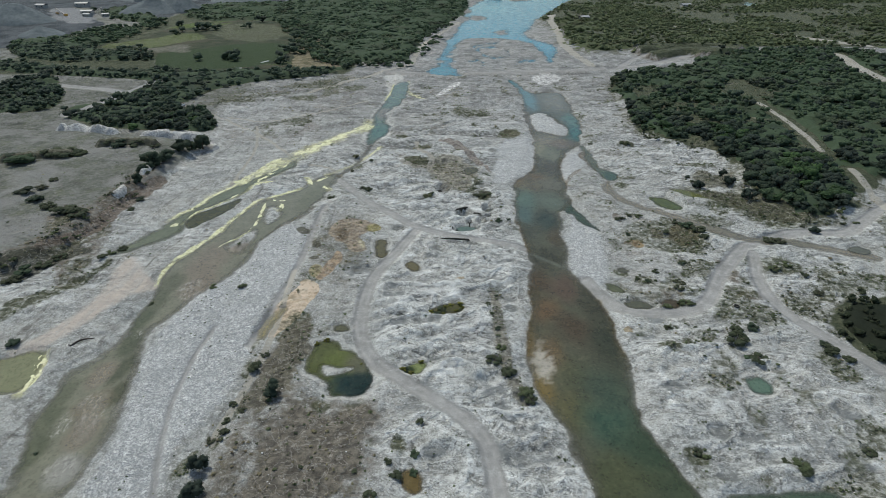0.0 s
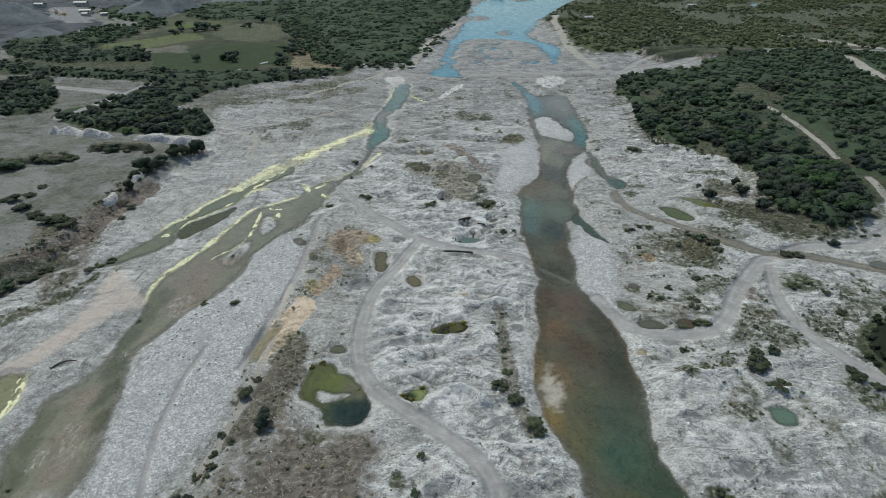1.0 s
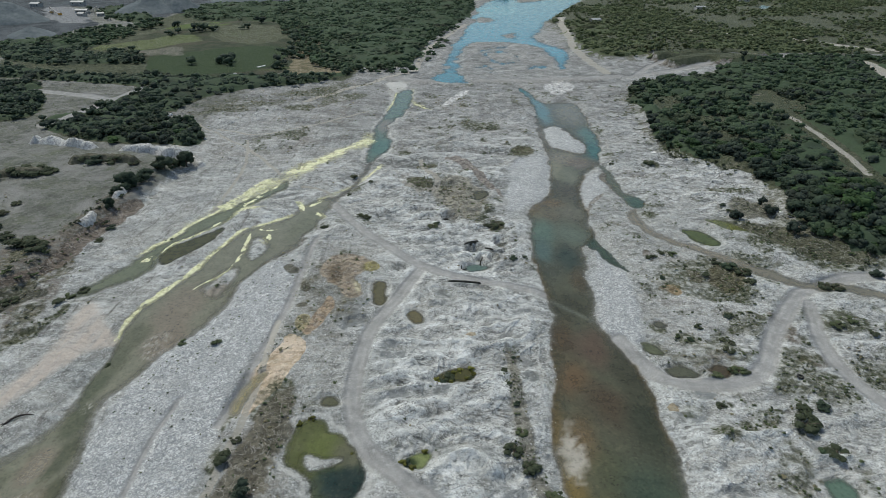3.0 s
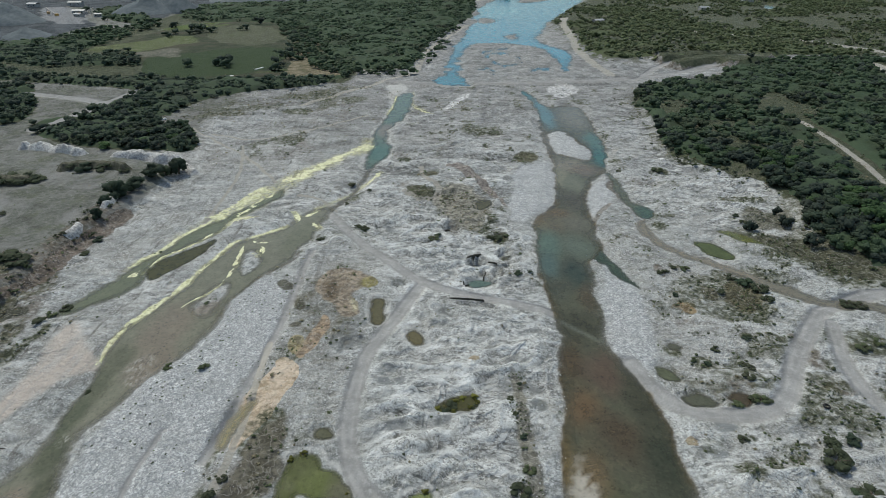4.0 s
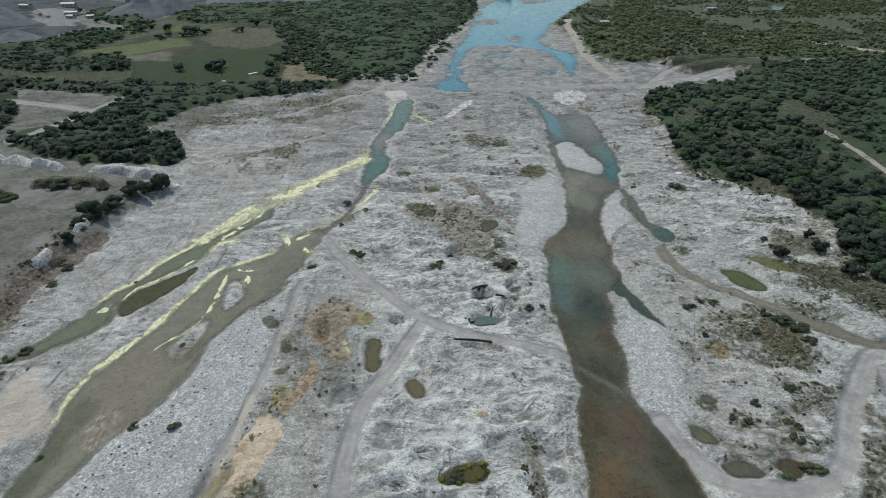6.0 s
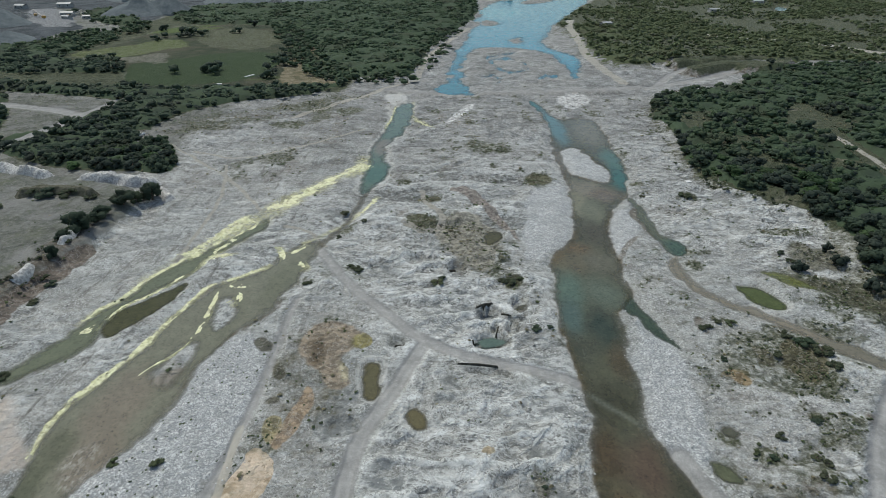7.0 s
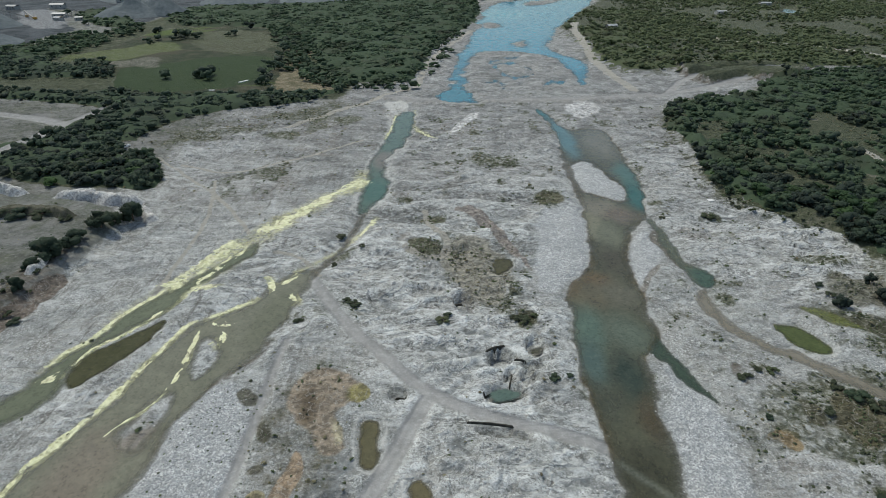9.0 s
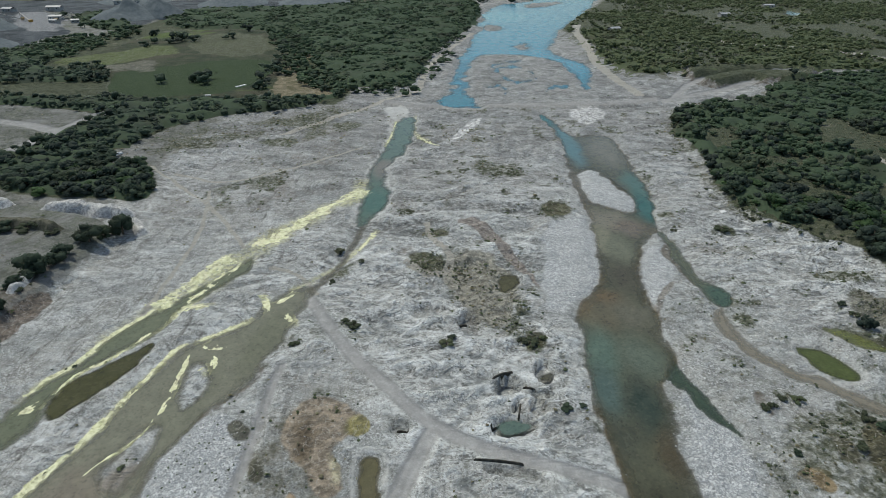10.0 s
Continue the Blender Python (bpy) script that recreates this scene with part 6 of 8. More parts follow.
def ball(fine):
    """A small round lump of 20 or 80 triangles: places and faces."""
    bm = bmesh.new()
    bmesh.ops.create_icosphere(bm, subdivisions=2 if fine else 1, radius=1.0)
    v, f = np.array([tuple(q.co) for q in bm.verts]), np.array([[q.index for q in p.verts] for p in bm.faces])
    bm.free()
    return v, f


BALLS = {fine: ball(fine) for fine in (False, True)}


def leaves(rng, count, r, h, leaf, lumps=8, low=0.25, fine=False):
    """A crown: uneven lumps of foliage with loose leaf sprays on their skins, of half-width r, from low * h up to h."""
    k = rng.uniform(0, 6.28, lumps)
    rad = np.sqrt(rng.uniform(0, 1, lumps)) * r * 0.72
    mid = np.stack((rad * np.cos(k), rad * np.sin(k), h * (low + (0.92 - low) * rng.uniform(0.15, 0.85, lumps) * (1 - 0.35 * (rad / r) ** 2))), 1)
    size = r * rng.uniform(0.28, 0.56, lumps) * (0.85 if fine else 1.0)
    squash = np.array((1, 1, min(0.95, 0.62 * h / r)))
    bv, bf = BALLS[fine]
    verts = [mid[i] + bv * size[i] * rng.uniform(0.6, 1.15, (len(bv), 1)) * squash for i in range(lumps)]
    faces = [bf + i * len(bv) for i in range(lumps)]
    which = rng.randint(0, lumps, count)
    n = rng.normal(size=(count, 3))
    n[:, 2] = np.abs(n[:, 2]) * 1.1 - 0.35
    n /= np.linalg.norm(n, axis=1)[:, None]
    c = mid[which] + n * size[which][:, None] * rng.uniform(0.7, 1.3, (count, 1)) * squash
    c[:, 2] = np.maximum(c[:, 2], 0.06 * h)
    n = n + rng.normal(size=(count, 3)) * 0.4 + np.array((0, 0, 0.5))
    n /= np.linalg.norm(n, axis=1)[:, None]
    a = np.cross(n, rng.normal(size=(count, 3)))
    a /= np.linalg.norm(a, axis=1)[:, None] + 1e-9
    b = np.cross(n, a)
    s = leaf * rng.uniform(0.5, 1.25, (count, 1))
    a, b = a * s, b * s * rng.uniform(0.5, 0.9, (count, 1))
    verts.append(np.stack((c - a - b * 0.4, c - b * 0.9 + a * 0.3, c + a + b * 0.3, c + b - a * 0.2), 1).reshape(-1, 3))
    q = np.arange(count * 4).reshape(-1, 4) + lumps * len(bv)
    faces += [q[:, (0, 1, 2)], q[:, (0, 2, 3)]]
    return np.vstack(verts), np.vstack(faces)


def tube(points, radii, sides=6):
    """A tapered limb along points."""
    p, rings = [Vector(q) for q in points], []
    for i, q in enumerate(p):
        d = (p[min(i + 1, len(p) - 1)] - p[max(i - 1, 0)]).normalized()
        u = d.orthogonal().normalized()
        v = d.cross(u)
        rings += [q + radii[i] * (math.cos(6.2832 * k / sides) * u + math.sin(6.2832 * k / sides) * v) for k in range(sides)]
    f = [(i * sides + k, i * sides + (k + 1) % sides, (i + 1) * sides + (k + 1) % sides, (i + 1) * sides + k) for i in range(len(p) - 1) for k in range(sides)]
    return np.array([tuple(q) for q in rings]), np.array(f)


def joined(pieces):
    verts, faces, at = [], [], 0
    for v, f in pieces:
        verts.append(v), faces.append(f + at)
        at += len(v)
    return np.vstack(verts), np.vstack(faces)


def trunk_shape(rng, r, h):
    lean = rng.uniform(-0.08, 0.08, 2) * h
    top = (lean[0], lean[1], 0.62 * h)
    limbs = [tube([(0, 0, -0.4), (lean[0] * 0.3, lean[1] * 0.3, 0.25 * h), top], [0.055 * r + 0.05, 0.045 * r + 0.03, 0.02 * r])]
    for k in range(4):
        a = 1.57 * k + rng.uniform(0, 1)
        s = rng.uniform(0.2, 0.4) * h
        limbs.append(tube([(lean[0] * s / h, lean[1] * s / h, s), (0.35 * r * math.cos(a), 0.35 * r * math.sin(a), s + 0.2 * h), (0.65 * r * math.cos(a), 0.65 * r * math.sin(a), s + 0.34 * h)], [0.03 * r, 0.022 * r, 0.008 * r], 5))
    return joined(limbs)


def plant(kind, r, h, material, label, group, seed, count, leaf, lumps=9, low=0.25):
    """A tree or bush as a thing: trunk with limbs, and a crown of leaf clumps."""
    rng = np.random.RandomState(seed)
    ob = tagged(new(kind), label, "tree" if kind == "tree" else "shrub", group)
    part("trunk", *trunk_shape(rng, r, h), MAT_BARK, ob, smooth_faces=True)
    part("crown", *leaves(rng, count, r, h, leaf, lumps, low, True), material, ob, smooth_faces=True)
    return ob


PLANTS = {
    "tree_dark": [plant("tree", 1.0, 2.0, MAT_LEAF_DARK, "dark dense evergreen tree among dry scrub", "dark trees in the dry scrub", 300 + k, 420, 0.10, 10, 0.1) for k in range(2)],
    "tree_green": [plant("tree", 1.0, 1.5, MAT_LEAF, "broad green tree on the eroded terrace edge", "trees along the terrace edge", 310 + k, 900, 0.07, 14, 0.12) for k in range(3)],
    "bush": [plant("bush", 1.0, 1.0, (MAT_LEAF_OLIVE, MAT_LEAF, MAT_LEAF_OLIVE, MAT_LEAF_OLIVE)[k], "low olive-green bush growing in grey gravel", "bushes on the gravel", 320 + k, 340, 0.10, 8, 0.05) for k in range(4)],
    "palm_bush": [plant("bush", 1.0, 1.6, MAT_LEAF_DARK, "tall dark bush beside pale spoil heaps", "bushes by the spoil heaps", 330 + k, 140, 0.12, 8, 0.05) for k in range(2)],
    "reed": [plant("reed_clump", 1.0, 0.9, MAT_REED, "yellow-green reed clump at the rim of a pond", "reeds round the ponds", 360 + k, 140, 0.14, 7, 0.0) for k in range(2)],
    "wood": [plant("tree", 1.0, 1.35, (MAT_LEAF, MAT_LEAF_DARK, MAT_LEAF, MAT_LEAF_LUSH, MAT_LEAF_DARK)[k], "rounded green woodland tree with a dense crown", "woodland trees", 340 + k, 230, 0.12, 9, 0.08) for k in range(5)],
}
spare = {k: [True] * len(v) for k, v in PLANTS.items()}


def plant_at(kind, k, x, y, r, turn, tall=1.0):
    """Move the pattern there first; later ones are copies."""
    z = float(height(x, y)[0])
    ob = PLANTS[kind][k]
    m = Matrix.LocRotScale((x, y, z), Euler((0, 0, turn)), (r, r, r * tall))
    if spare[kind][k]:
        spare[kind][k] = False
        ob.matrix_basis = m
        return ob
    new_ob = copy_thing(ob, Matrix.LocRotScale((x, y, z), Euler((0, 0, turn)), None))
    new_ob.matrix_basis = m
    return new_ob


def planting(kind, places):
    rng = random.Random(len(places) * 13 + int(abs(places[0][0])))
    for x, y, r in places:
        plant_at(kind, rng.randrange(len(PLANTS[kind])), x, y, r * 1.1, rng.uniform(0, 6.28), rng.uniform(0.5, 0.8) if kind == "bush" else rng.uniform(0.8, 1.15))


planting("tree_dark", [(-42.5, 106.5, 2.4), (-51.5, 83.5, 2), (-50, 76.5, 2.3), (-51, 75.5, 1.8)])
planting("tree_green", [(-141, 258, 5.2), (-139.5, 264, 3.2), (-140, 270, 3.6), (-137.5, 280.5, 4.2), (-135.5, 287, 3), (-132, 292, 4.6), (-143, 250, 2.6), (-139.5, 238.5, 2.4), (-134, 297, 3.4)])
planting("bush", [(-49, 115.5, 2.2), (-48.5, 121, 1.1), (-48, 101, 0.9), (-75.5, 156, 1.3), (-66, 155.5, 1.5), (16, 115.5, 2.2), (13, 120, 2.1), (15, 125, 1.4), (19.5, 107.5, 2.1), (21, 105, 1.6), (80.5, 129, 3.1), (82.5, 135, 1.9), (82.5, 121, 2.4), (80, 121.5, 1.5), (-51, 97.5, 1.1), (-51, 103, 1), (-50, 93.5, 1.2), (-52, 91, 1.1), (-10, 82.5, 1.4), (-11.5, 86, 1.1), (-6, 88.5, 1.2), (-14.5, 77.5, 1.4), (-6, 84, 1.1), (-5.5, 97.5, 1), (75.5, 86, 1.9), (76, 83.5, 1.4), (73, 86.5, 1.2)])
planting("bush", [(55.5, 90, 1.1), (57, 88.5, 1), (93, 90.5, 1.4), (104.5, 125, 2.7), (106.5, 121.5, 1.8), (103.5, 128, 1.5), (-92, 147, 0.9), (-89.5, 88, 0.9), (-90, 101, 0.5), (-2, 144.5, 2.1), (3.5, 146, 1.4), (-3.5, 143, 1), (-10, 116.5, 1.3), (-8.5, 117.5, 0.9), (-210.5, 261, 7.2), (-218.5, 265, 5.6), (-200, 273.5, 5.2), (-192, 272, 5.7), (-187, 273.5, 4), (-181, 289, 4.2), (-172.5, 287, 4.2), (-164.5, 289, 4.2), (-154, 285.5, 2.4), (-180.5, 223, 3.9), (-172, 215, 3.8), (-162.5, 209.5, 3.2), (-152.5, 204, 5), (-145.5, 202, 4), (-177.5, 229, 2.5), (-178.5, 239, 2.1), (-131, 214.5, 2.3), (-132.5, 225, 2)])
planting("bush", [(-119, 182.5, 1.9), (-121.5, 179, 1.6), (-122, 174, 2), (-143.5, 159, 3), (-142, 163.5, 3.1), (-139.5, 168.5, 2.7), (-137, 174.5, 2.4), (-120, 124.5, 2.2), (-49, 282, 2.2), (-9.5, 230, 2), (-8, 232.5, 1.3), (-36.5, 237.5, 1.9), (-39.5, 240, 1.3), (14, 231.5, 2.2), (11.5, 232.5, 1.6), (17.5, 233.5, 1.3), (-51.5, 228.5, 1.6), (20, 206.5, 1.6), (23.5, 207, 1.1), (67.5, 194, 1.1), (111, 247.5, 1.5), (110, 252, 1.4), (93.5, 303.5, 2.6), (75.5, 302.5, 1.3), (120.5, 317, 1.4), (-48, 262, 1.5), (-39.5, 273, 1.2)])
planting("bush", [(-2, 143.5, 1.1), (-4, 144, 1), (4, 144.5, 0.9), (67, 207.5, 1.4), (72.5, 211, 1.3), (72, 149, 1.3), (74.5, 147.5, 1.3), (75, 162.5, 1.1), (76.5, 160.5, 1.1), (81, 173.5, 1.3), (65.5, 162, 1.1), (62, 163, 1), (119, 192, 2.3), (122.5, 191, 2), (12.5, 146, 0.9), (13.5, 141.5, 0.7), (15, 135, 0.9), (15.5, 153, 0.7), (82.5, 134, 1.4), (63.5, 135, 1.2), (88, 135.5, 1.9), (91.5, 200.5, 2.6), (94.5, 197.5, 2.6), (89, 205.5, 1.8), (94.5, 191, 2.1), (82.5, 195.5, 1.7), (76, 210.5, 1.6), (68.5, 208, 1.3), (70, 168, 1.3), (73.5, 156, 1.6), (73, 148, 1.7), (66.5, 146, 1.5)])
planting("bush", [(80, 172, 1.2), (114.5, 170.5, 1.7), (117.5, 165, 1.5), (109.5, 168.5, 1.9), (117, 155, 1.6), (129.5, 155, 1.8)])
planting("reed", [(-4.5, 143.5, 1.1), (-2.5, 145, 1.1), (-0.5, 146.5, 1.2), (1.5, 147.5, 1.2), (4, 148, 1), (4.5, 146, 0.9), (3, 144.5, 0.8), (-1, 143, 0.8), (-11, 116.5, 1), (-9, 115.5, 1), (-6.5, 120, 0.8), (-36, 127.5, 0.9), (-33.5, 129, 1), (-22.5, 119.5, 0.6)])
planting("palm_bush", [(111, 242, 2.5), (126, 245, 2.8), (126.5, 254, 2.1), (138.5, 197.5, 2.1), (126.5, 227.5, 3.3)])


def scatter(x0, x1, y0, y1, step, seed):
    """Jittered places."""
    rng = np.random.RandomState(seed)
    xx, yy = np.meshgrid(np.arange(x0, x1, step), np.arange(y0, y1, step))
    x, y = xx.ravel() + rng.uniform(-0.48, 0.48, xx.size) * step, yy.ravel() + rng.uniform(-0.48, 0.48, xx.size) * step
    return x, y, rng


def clear_of(x, y, names, closed, by):
    return np.minimum.reduce([away(x, y, n, closed) for n in names]) > by


def stamped(name, shapes, x, y, z, r, tall, rng, material, label, category):
    """Many plants or stones as one mesh of stuff."""
    pieces, at, faces, tones = [], 0, [], []
    pick, turn = rng.randint(0, len(shapes), len(x)), rng.uniform(0, 6.28, len(x))
    for k, (v, f) in enumerate(shapes):
        i = np.flatnonzero(pick == k)
        if not len(i):
            continue
        c, s = np.cos(turn[i])[:, None], np.sin(turn[i])[:, None]
        vx = (v[None, :, 0] * c - v[None, :, 1] * s) * r[i][:, None] + x[i][:, None]
        vy = (v[None, :, 0] * s + v[None, :, 1] * c) * r[i][:, None] + y[i][:, None]
        vz = v[None, :, 2] * (r * tall)[i][:, None] + z[i][:, None]
        pieces.append(np.stack((vx, vy, vz), 2).reshape(-1, 3))
        faces.append((f[None] + (np.arange(len(i)) * len(v))[:, None, None]).reshape(-1, f.shape[1]) + at)
        at += len(i) * len(v)
        tones.append(np.repeat(LATTICE[(i * 7) % 256, (i * 3 + k) % 256], len(v)))
    return tagged(mesh_object(name, np.vstack(pieces), np.vstack(faces), material, True, {"tone": np.concatenate(tones)}), label, category, kind="stuff")


def tree_shapes(count, leaf, seed, kinds=6, h=1.35, lumps=5):
    out = []
    for k in range(kinds):
        rng = np.random.RandomState(seed + k)
        v, f = leaves(rng, count, 1.0, h, leaf, lumps, 0.12)
        tv, tf = tube([(0, 0, -0.3), (0.03, 0.02, 0.6 * h)], [0.08, 0.03], 3)
        out.append(joined([(v, f), (tv, np.vstack((tf[:, (0, 1, 2)], tf[:, (0, 2, 3)])))]))
    return out


ALL_TRACKS = list(TRACKS) + list(ROADS)
# eastern wood: the trees towards the river one by one, the rest as a mass
x, y, rng = scatter(105, 445, 195, 605, 5.0, 401)
edge = away(x, y, "wood_east") + 22 * (fbm(x, y, 30, 4, 109, 0.6) - 0.5)
inside = edge < -1.0
thin = fbm(x, y, 38, 3, 91) + 0.10 * (rng.rand(len(x)) - 0.5)
ok = inside & ((thin > 0.30) | ((edge > -16) & (thin > 0.28))) & clear_of(x, y, ALL_TRACKS, False, 9.0)
x, y = x[ok], y[ok]
r = (1.7 + 3.4 * rng.rand(len(x)) ** 1.5) * (0.7 + 0.7 * fbm(x, y, 30, 3, 93))
rank = np.argsort(np.hypot(x - 60, y - 190))
one = rank[:230]
for i in one:
    plant_at("wood", int(rng.randint(0, 5)), float(x[i]), float(y[i]), float(r[i]), float(rng.uniform(0, 6.28)), float(rng.uniform(0.65, 1.05)))
rest = rank[230:]
SHAPES_MID, SHAPES_FAR = tree_shapes(22, 0.21, 500, lumps=4), tree_shapes(5, 0.29, 520, h=0.95, lumps=3)
SHAPES_HORIZON = tree_shapes(3, 0.3, 530, h=0.95, lumps=2)
lush = rng.rand(len(rest)) < 0.25
for sel, mat, name in ((rest[~lush], MAT_LEAF, "dense dark-green wood east of the river"), (rest[lush], MAT_LEAF_DARK, "darker trees mixed into the eastern wood")):
    stamped("woodland", SHAPES_MID, x[sel], y[sel], height(x[sel], y[sel]), r[sel], rng.uniform(0.55, 0.95, len(sel)), rng, mat, name, "wood")

def understorey(x0, x1, y0, y1, step, depth_of, tall, material, label, seed):
    """A closed, uneven sheet of saplings and shrubs below the crowns; depth_of gives metres inside the wood."""
    yy, xx = np.meshgrid(np.arange(y0, y1, step), np.arange(x0, x1, step), indexing="ij")
    x, y = xx.ravel() + step * 0.7 * (vnoise(xx.ravel(), yy.ravel(), step, seed) - 0.5), yy.ravel() + step * 0.7 * (vnoise(xx.ravel(), yy.ravel(), step, seed + 1) - 0.5)
    deep = depth_of(x, y)
    f = grid_faces(*xx.shape)
    f = f[(deep[f] > -step).any(1)]
    used, f = np.unique(f, return_inverse=True)
    x, y, deep = x[used], y[used], deep[used]
    z = height(x, y) - 0.4 + (0.4 + tall * (0.25 + 1.5 * np.abs(fbm(x, y, step * 2.6, 3, seed + 2, 0.6) - 0.35))) * smooth(deep, 0.0, 4.0)
    ob = mesh_object("undergrowth", np.stack((x, y, z), 1), f.reshape(-1, 4), material, True, {"tone": np.clip(1.6 * fbm(x, y, 14, 3, seed + 4) - 0.3, 0, 1)})
    return tagged(ob, label, "scrub", kind="stuff")


def in_woods(names, by=1.5):
    return lambda x, y: np.minimum(-np.minimum.reduce([away(x, y, n) for n in names]) - 1.0 + 5 * (fbm(x, y, 12, 3, 161) - 0.5), np.minimum.reduce([away(x, y, n, False) for n in ALL_TRACKS]) - 4.0)


def in_east(x, y):
    inside = -(away(x, y, "wood_east") + 22 * (fbm(x, y, 30, 4, 109, 0.6) - 0.5)) - 1.5
    return np.minimum(np.minimum(inside, 40 * (fbm(x, y, 38, 3, 91) - 0.32)), np.minimum.reduce([away(x, y, n, False) for n in ALL_TRACKS]) - 5.0)


understorey(104, 400, 195, 600, 2.6, in_east, 3.5, MAT_LEAF, "closed green undergrowth below the eastern trees", 163)
understorey(-380, -130, 300, 500, 2.8, in_woods(["wood_west_clump", "wood_west_pocket"]), 3.9, MAT_LEAF, "closed dark undergrowth of the western clumps", 167)
understorey(-560, -60, 375, 660, 4.0, in_woods(["wood_west_belt", "wood_nw"]), 4.6, MAT_LEAF, "closed undergrowth of the western belt", 171)
understorey(-600, 40, 520, 1230, 7.0, in_woods(["wood_north", "wood_nw_b"]), 5.4, MAT_LEAF, "closed undergrowth of the northern wood", 175)

# corner thicket, its leaf colour darkened to paint the cloud shadow there
understorey(105, 145, 112, 160, 1.6, in_woods(["wood_dark_corner"]), 1.6, MAT_LEAF_CLOUD_SHADE, "closed thicket beside the gravel track, darkened to paint a cloud shadow", 179)


def in_scrub(x, y):
    patchy = 45 * (fbm(x, y, 60, 3, 95) - 0.40 - 0.14 * smooth(y, 720, 900))
    return np.minimum.reduce([-away(x, y, "scrub_far_east") - 2.0, patchy, np.minimum.reduce([away(x, y, n, False) for n in ALL_TRACKS]) - 6.0, np.minimum(away(x, y, "far_pond"), away(x, y, "upper_river")) - 6.0])


understorey(100, 940, 565, 1320, 7.0, in_scrub, 2.4, MAT_LEAF_OLIVE, "olive thorn scrub between the far trees", 183)

# dark corner thicket, western clump and pocket
x, y, rng = scatter(-380, -130, 300, 490, 5.4, 402)
ok = (np.minimum(away(x, y, "wood_west_clump"), away(x, y, "wood_west_pocket")) < -1.0) & clear_of(x, y, ["road_west", "road_west_b"], False, 7.0)
x, y = x[ok], y[ok]
r = rng.uniform(2.4, 5.4, len(x))
rank = np.argsort(np.hypot(x + 130, y - 300))
for i in rank[:70]:
    plant_at("wood", int(rng.randint(0, 5)), float(x[i]), float(y[i]), float(r[i]), float(rng.uniform(0, 6.28)), float(rng.uniform(0.65, 1.0)))
i = rank[70:]
stamped("woodland", SHAPES_MID, x[i], y[i], height(x[i], y[i]), r[i], rng.uniform(0.65, 1.0, len(i)), rng, MAT_LEAF_DARK, "dark-green trees in clumps beside the western road", "wood")
x, y, rng = scatter(108, 150, 112, 158, 4.2, 403)
ok = away(x, y, "wood_dark_corner") < -0.5
x, y = x[ok], y[ok]
stamped("scrub", SHAPES_MID, x, y, height(x, y), rng.uniform(1.4, 2.8, len(x)), rng.uniform(0.5, 0.8, len(x)), rng, MAT_LEAF_CLOUD_SHADE, "low thicket of thorn bushes, darkened to paint a cloud shadow", "scrub")

# belts and woods to the north and west
x, y, rng = scatter(-560, 60, 375, 620, 5.6, 404)
ok = (away(x, y, "wood_west_belt") < -1.0) | ((away(x, y, "wood_nw") < -1) & (y < 620))
x, y = x[ok], y[ok]
r = rng.uniform(3.0, 6.6, len(x))
stamped("woodland", SHAPES_FAR, x, y, height(x, y), r, rng.uniform(0.7, 1.2, len(x)), rng, MAT_LEAF_DARK, "dark belt of tall trees along the western fields", "wood")
x, y, rng = scatter(-620, 60, 520, 1240, 8.0, 405)
bank_trees = (away(x, y, "wood_north") < 26) & (away(x, y, "upper_river") > 9 + 10 * fbm(x, y, 20, 3, 119)) & (y > 500) & (x > -230) & (x < 0)
ok = (bank_trees | (away(x, y, "wood_north") < -1.0) | (away(x, y, "wood_nw_b") < -1.0) | ((away(x, y, "wood_nw") < -1) & (y >= 620))) & clear_of(x, y, ["track_bank_up"], False, 5.0)
x, y = x[ok], y[ok]
r = rng.uniform(4.2, 8.4, len(x))
stamped("woodland", SHAPES_FAR, x, y, height(x, y), r, rng.uniform(0.6, 0.95, len(x)), rng, MAT_LEAF, "broad green wood on the west bank above the causeway", "wood")
# open scrub far to the east
x, y, rng = scatter(100, 940, 565, 1320, 6.8, 406)
ok = (away(x, y, "scrub_far_east") < -2.0) & (fbm(x, y, 60, 3, 95) + 0.35 * (rng.rand(len(x)) - 0.5) > 0.30 + 0.18 * smooth(y, 720, 900)) & clear_of(x, y, ALL_TRACKS, False, 6.0) & clear_of(x, y, ["far_pond", "upper_river"], True, 7.0)
x, y = x[ok], y[ok]
r = 2.2 + 4.6 * rng.rand(len(x)) ** 1.5
stamped("woodland", SHAPES_FAR, x, y, height(x, y), r, rng.uniform(0.7, 1.15, len(x)), rng, MAT_LEAF_OLIVE, "scattered olive-green trees over dry scrub", "wood")
# woods that close the distance
x, y, rng = scatter(-1500, 1500, 380, 2100, 31.0, 407)
known = WOODS + ["scrub_far_east", "field", "quarry", "quarry_back", "upper_river", "crop", "dry_field", "terrace_west"]
ok = clear_of(x, y, known, True, 6.0) & ((y > 1130) | (np.abs(x) > 430)) & (fbm(x, y, 120, 3, 97) > 0.36) & clear_of(x, y, ALL_TRACKS, False, 8.0) & ((x > -330) | (y > 560))
x, y = x[ok], y[ok]
r = rng.uniform(8.0, 15.0, len(x))
stamped("woodland", SHAPES_HORIZON, x, y, height(x, y), r, rng.uniform(0.6, 0.9, len(x)), rng, MAT_LEAF_DARK, "distant dark woods towards the horizon", "wood")
